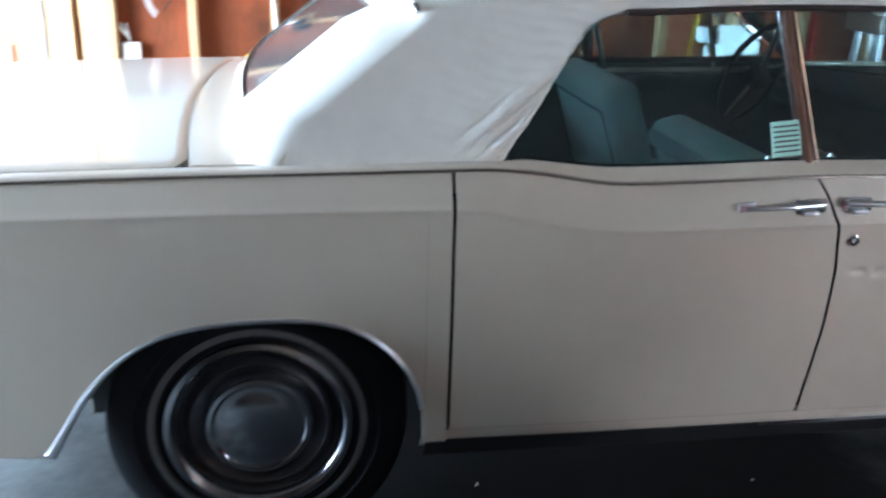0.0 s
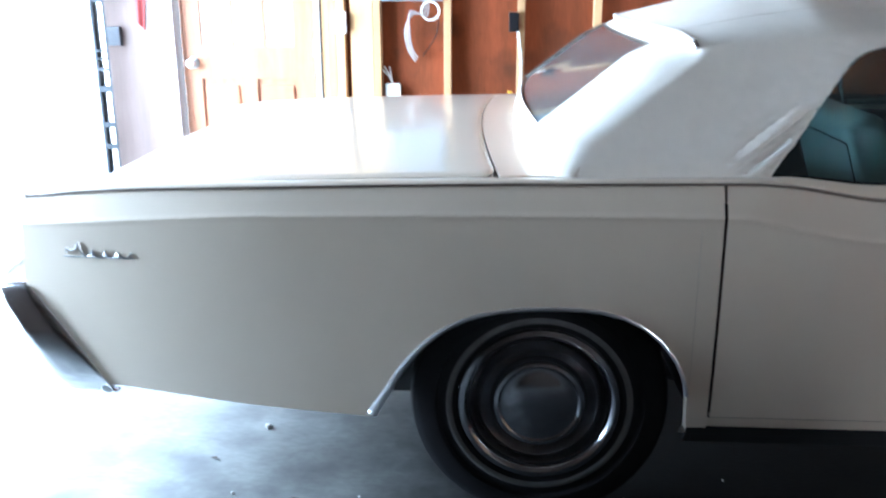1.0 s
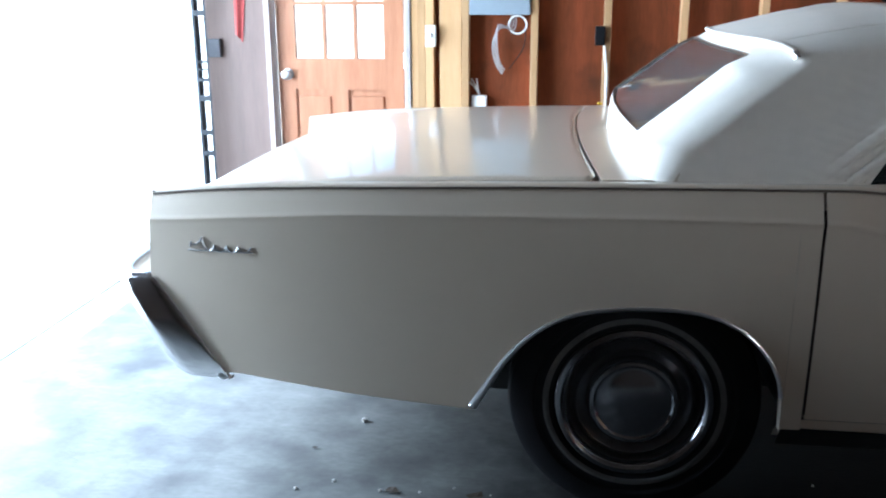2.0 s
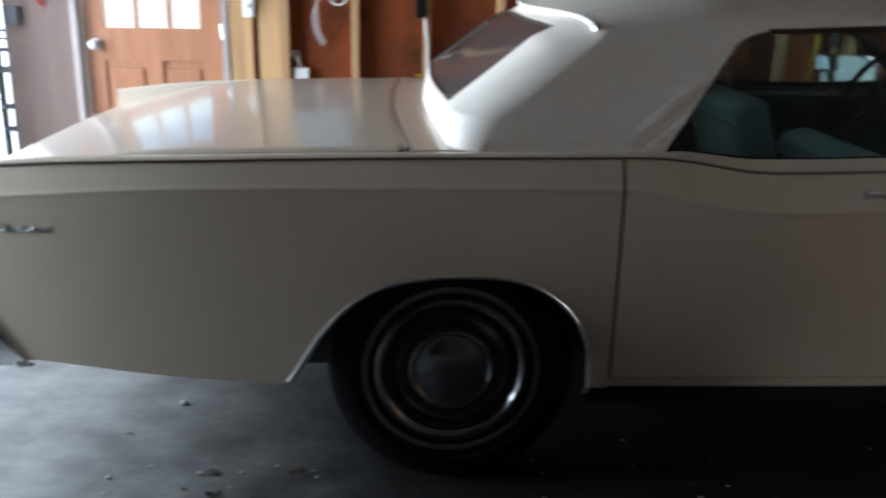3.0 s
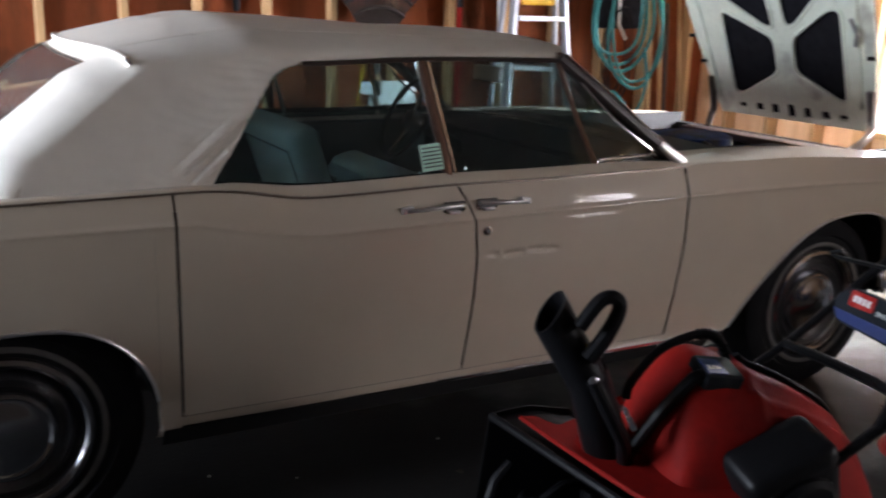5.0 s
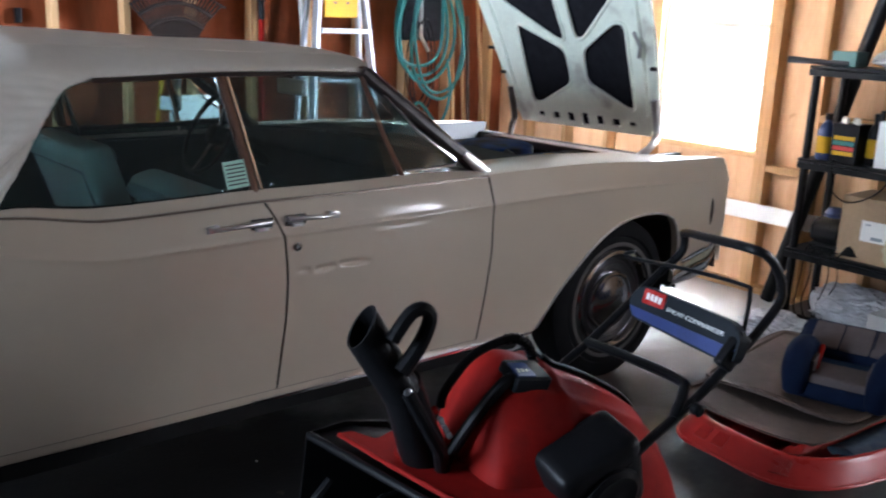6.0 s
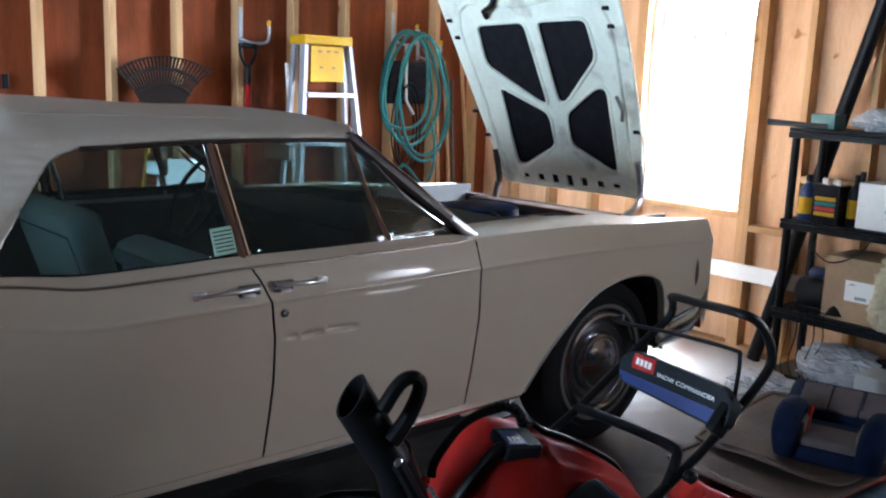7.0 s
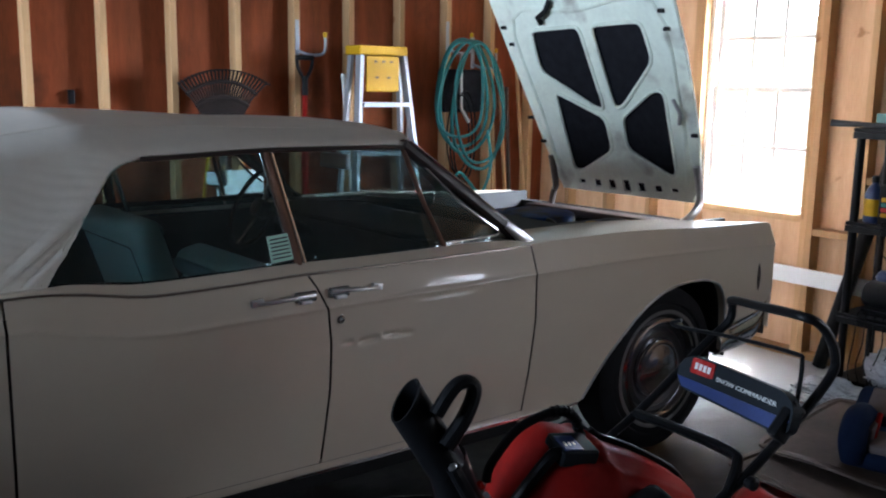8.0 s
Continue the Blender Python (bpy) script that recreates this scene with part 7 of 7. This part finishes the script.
def rake():
    r = thing("leaf_rake", (2.28, 2.84, 1.3), "rusty dark spring-tine leaf rake hung head up", "rake")
    cx, cz, y = 2.275, 1.15, 2.80
    for k in range(25):
        q = radians(-36 + 72 * k / 24)
        R = 0.43
        p0 = Vector((cx + 0.05 * math.sin(q), y, cz + 0.04))
        p1 = Vector((cx + R * 0.72 * math.sin(q), y - 0.01, cz + R * 0.72 * math.cos(q) + 0.05))
        p2 = Vector((cx + (R + 0.04) * math.sin(q), y - 0.02, cz + R * math.cos(q) + 0.05))
        p3 = Vector((cx + (R + 0.05) * math.sin(q), y - 0.07, cz + (R - 0.005) * math.cos(q) + 0.05))
        part("tine", tube([p0, p1, p2, p3], 0.0065, 6), RUSTY, r)
    for R in (0.27, 0.36):
        part("brace", tube([(cx + R * math.sin(q), y - 0.012, cz + R * math.cos(q) + 0.05) for q in [radians(-38 + 76 * k / 16) for k in range(17)]], 0.013, 6), RUSTY, r, smooth=True)
    part("shaft", tube([(cx, y, cz + 0.05), (cx + 0.02, y, 0.1)], 0.014, 10), STUDWOOD, r, smooth=True)
    part("socket", tube([(cx, y, cz + 0.10), (cx, y, cz - 0.08)], 0.02, 10), DARK_TRIM, r, smooth=True)


rake()


def hose_coil():
    h = thing("garden_hose", (4.13, 2.72, 1.2), "coiled teal garden hose hanging from a hook", "hose")
    # each loop: its centre, half width, lowest point and lean
    for k, (cx, rx, low, lean) in enumerate(((4.05, 0.265, 1.13, 0.01), (4.10, 0.27, 1.09, -0.02), (4.16, 0.26, 0.98, 0.03), (4.02, 0.24, 1.22, -0.03), (4.13, 0.25, 1.04, 0.04))):
        y = 2.745 - 0.018 * k
        pts = []
        for i in range(40):
            q = 2 * math.pi * i / 40
            drop = (1 - math.cos(q)) / 2
            x = cx + rx * math.sin(q) * (0.72 + 0.30 * drop) + lean * drop + 0.012 * math.sin(3 * q + 2 * k)
            pts.append((x, y + 0.008 * math.sin(3 * q + k), 1.875 - 0.006 * k + (low - 1.875) * drop))
        part("hose_loop", tube(pts, 0.0125 if k < 3 else 0.011, 8, closed=True), HOSE, h, smooth=True)
    part("hose_tail", tube([(4.22, 2.66, 1.25), (4.26, 2.66, 1.0), (4.18, 2.68, 0.80), (4.0, 2.70, 0.95), (3.92, 2.70, 0.70), (3.95, 2.72, 0.3)], 0.011, 8, smooth_path=6), HOSE, h, smooth=True)


hose_coil()
reel = thing("cord_reel", (4.08, 2.80, 1.5), "black cable reel hanging behind the hose", "reel")
part("drum", box_bm((0.35, 0.10, 0.30), (4.09, 2.82, 1.52), 0.03), INSUL, reel)
part("crank", tube([(4.05, 2.76, 1.78), (4.05, 2.75, 1.40), (4.12, 2.75, 1.30)], 0.012, 8), STEEL, reel, smooth=True)
for k in range(3):
    part("cord_turn", tube([(4.03 + 0.10 * math.sin(2 * math.pi * i / 24) + 0.02 * k, 2.755 - 0.012 * k, 1.20 + (0.26 + 0.03 * k) * math.cos(2 * math.pi * i / 24)) for i in range(24)], 0.006, 6, closed=True), BLACK, reel, smooth=True)
for x, z1, lean, mt, lb in ((3.16, 1.62, 0.0, WHITE, "white plastic pole standing against the wall"), (4.42, 1.75, 0.10, STUDWOOD, "long wooden tool handle leaning in the corner"), (4.50, 1.68, 0.05, STUDWOOD, "long wooden tool handle leaning in the corner"),
                            (4.58, 1.55, 0.12, DARK_TRIM, "dark metal bar leaning in the corner"), (4.66, 1.8, 0.02, STUDWOOD, "long wooden tool handle leaning in the corner")):
    p = thing("tool_handle", (x, 2.8, FL), lb, "tool handle", "handles along the wall")
    part("stick", tube([(x - lean, 2.62, FL), (x, WALLF - 0.02, z1)], 0.014, 10), mt, p, smooth=True)
tub = thing("lidded_bin", (4.07, 2.44, FL), "tall dark bin with a white lid standing by the wall", "bin")
part("bin_body", box_bm((0.40, 0.28, 0.79), (4.07, 2.44, FL + 0.395), 0.03, None, None, 3), GALV, tub, "dark grey body", smooth=True)
part("lid", box_bm((0.43, 0.31, 0.06), (4.07, 2.44, FL + 0.82), 0.018, None, None, 3), WHITE, tub, smooth=True)
board = wall_box("white_board", 2.19, 2.49, 0.70, 1.037, 2.70, 2.72, WHITE, "white sheet of board leaning on the studs", "board", 0.003)
board2 = thing("yellow_stick", (1.93, 2.6, FL), "yellow painted stick standing against the wall", "stick")
part("stick", tube([(1.93, 2.60, FL), (2.26, WALLF - 0.015, 1.42)], 0.012, 8), YELLOW, board2, smooth=True)
for x in (2.22, 2.44):
    part("board_leg", slab(x, x + 0.04, 2.722, 2.74, FL, 1.0), STUDWOOD, board)
wall_box("small_hook_plate", 1.44, 1.475, 1.42, 1.50, Y1 - 0.03, Y1 - 0.001, BLACK, "small black bracket on the sheathing", "bracket")

# dry leaves and grit on the slab
rnd = random.Random(11)


def leaf_at(x, y, r, yaw):
    bm = bmesh.new()
    c = bm.verts.new((0, 0, 0.004))
    ring = []
    for i in range(9):
        q = 2 * math.pi * i / 9
        rr = r * (0.55 + 0.45 * abs(math.cos(q * 1.5)))
        ring.append(bm.verts.new((rr * math.cos(q), rr * 0.7 * math.sin(q), 0.002 + 0.35 * r * rnd.random())))
    for i in range(9):
        bm.faces.new((c, ring[i], ring[(i + 1) % 9]))
    bm.transform(Matrix.Translation((x, y, FL + 0.001)) @ Matrix.Rotation(yaw, 4, "Z"))
    return tagged(part("dry_leaf", bm, LEAF), "curled dry brown leaf on the concrete", "leaf", "leaves on the floor")


for x, y in ((-0.62, -0.10), (-0.72, 0.02), (-0.50, -0.22), (-0.35, -0.28), (-0.9, -0.05), (-1.05, -0.38), (0.75, 0.06), (0.98, -0.05), (-0.75, 0.15), (0.30, -0.30)):
    leaf_at(x, y, rnd.uniform(0.025, 0.045), rnd.uniform(0, 6))
for k in range(26):
    leaf_at(rnd.gauss(-0.62, 0.28), rnd.gauss(-0.16, 0.16), rnd.uniform(0.012, 0.034), rnd.uniform(0, 6))
for k in range(10):
    leaf_at(rnd.uniform(0.2, 1.9), rnd.gauss(-0.1, 0.16), rnd.uniform(0.010, 0.025), rnd.uniform(0, 6))
for k in range(12):
    x, y, q, n = rnd.gauss(-0.55, 0.3), rnd.gauss(-0.18, 0.16), rnd.uniform(0, 3.1), rnd.uniform(0.03, 0.08)
    tw = part("twig", tube([(x, y, FL + 0.003), (x + n * 0.5 * math.cos(q), y + n * 0.5 * math.sin(q) + 0.004, FL + 0.008), (x + n * math.cos(q), y + n * math.sin(q), FL + 0.003)], 0.002, 6), LEAF)
    tagged(tw, "short dry twig on the concrete", "twig", "twigs on the floor")
for k in range(34):
    x, y = rnd.uniform(-1.3, 1.6), rnd.uniform(-0.5, 0.35)
    if k == 0:
        x, y = -0.94, 0.62
    r = 0.016 if k == 0 else rnd.uniform(0.004, 0.009)
    bm = bmesh.new()
    bmesh.ops.create_icosphere(bm, subdivisions=2, radius=r)
    for v in bm.verts:
        v.co *= 0.8 + 0.4 * noise.noise(v.co * 60 + Vector((k, 0, 0)))
        v.co.z = v.co.z * 0.7
    bm.transform(Matrix.Translation((x, y, FL + r * 0.55)))
    tagged(part("pebble", bm, PEBBLE, None, "", True), "small pale stone chip on the concrete", "pebble", "stone chips on the floor")
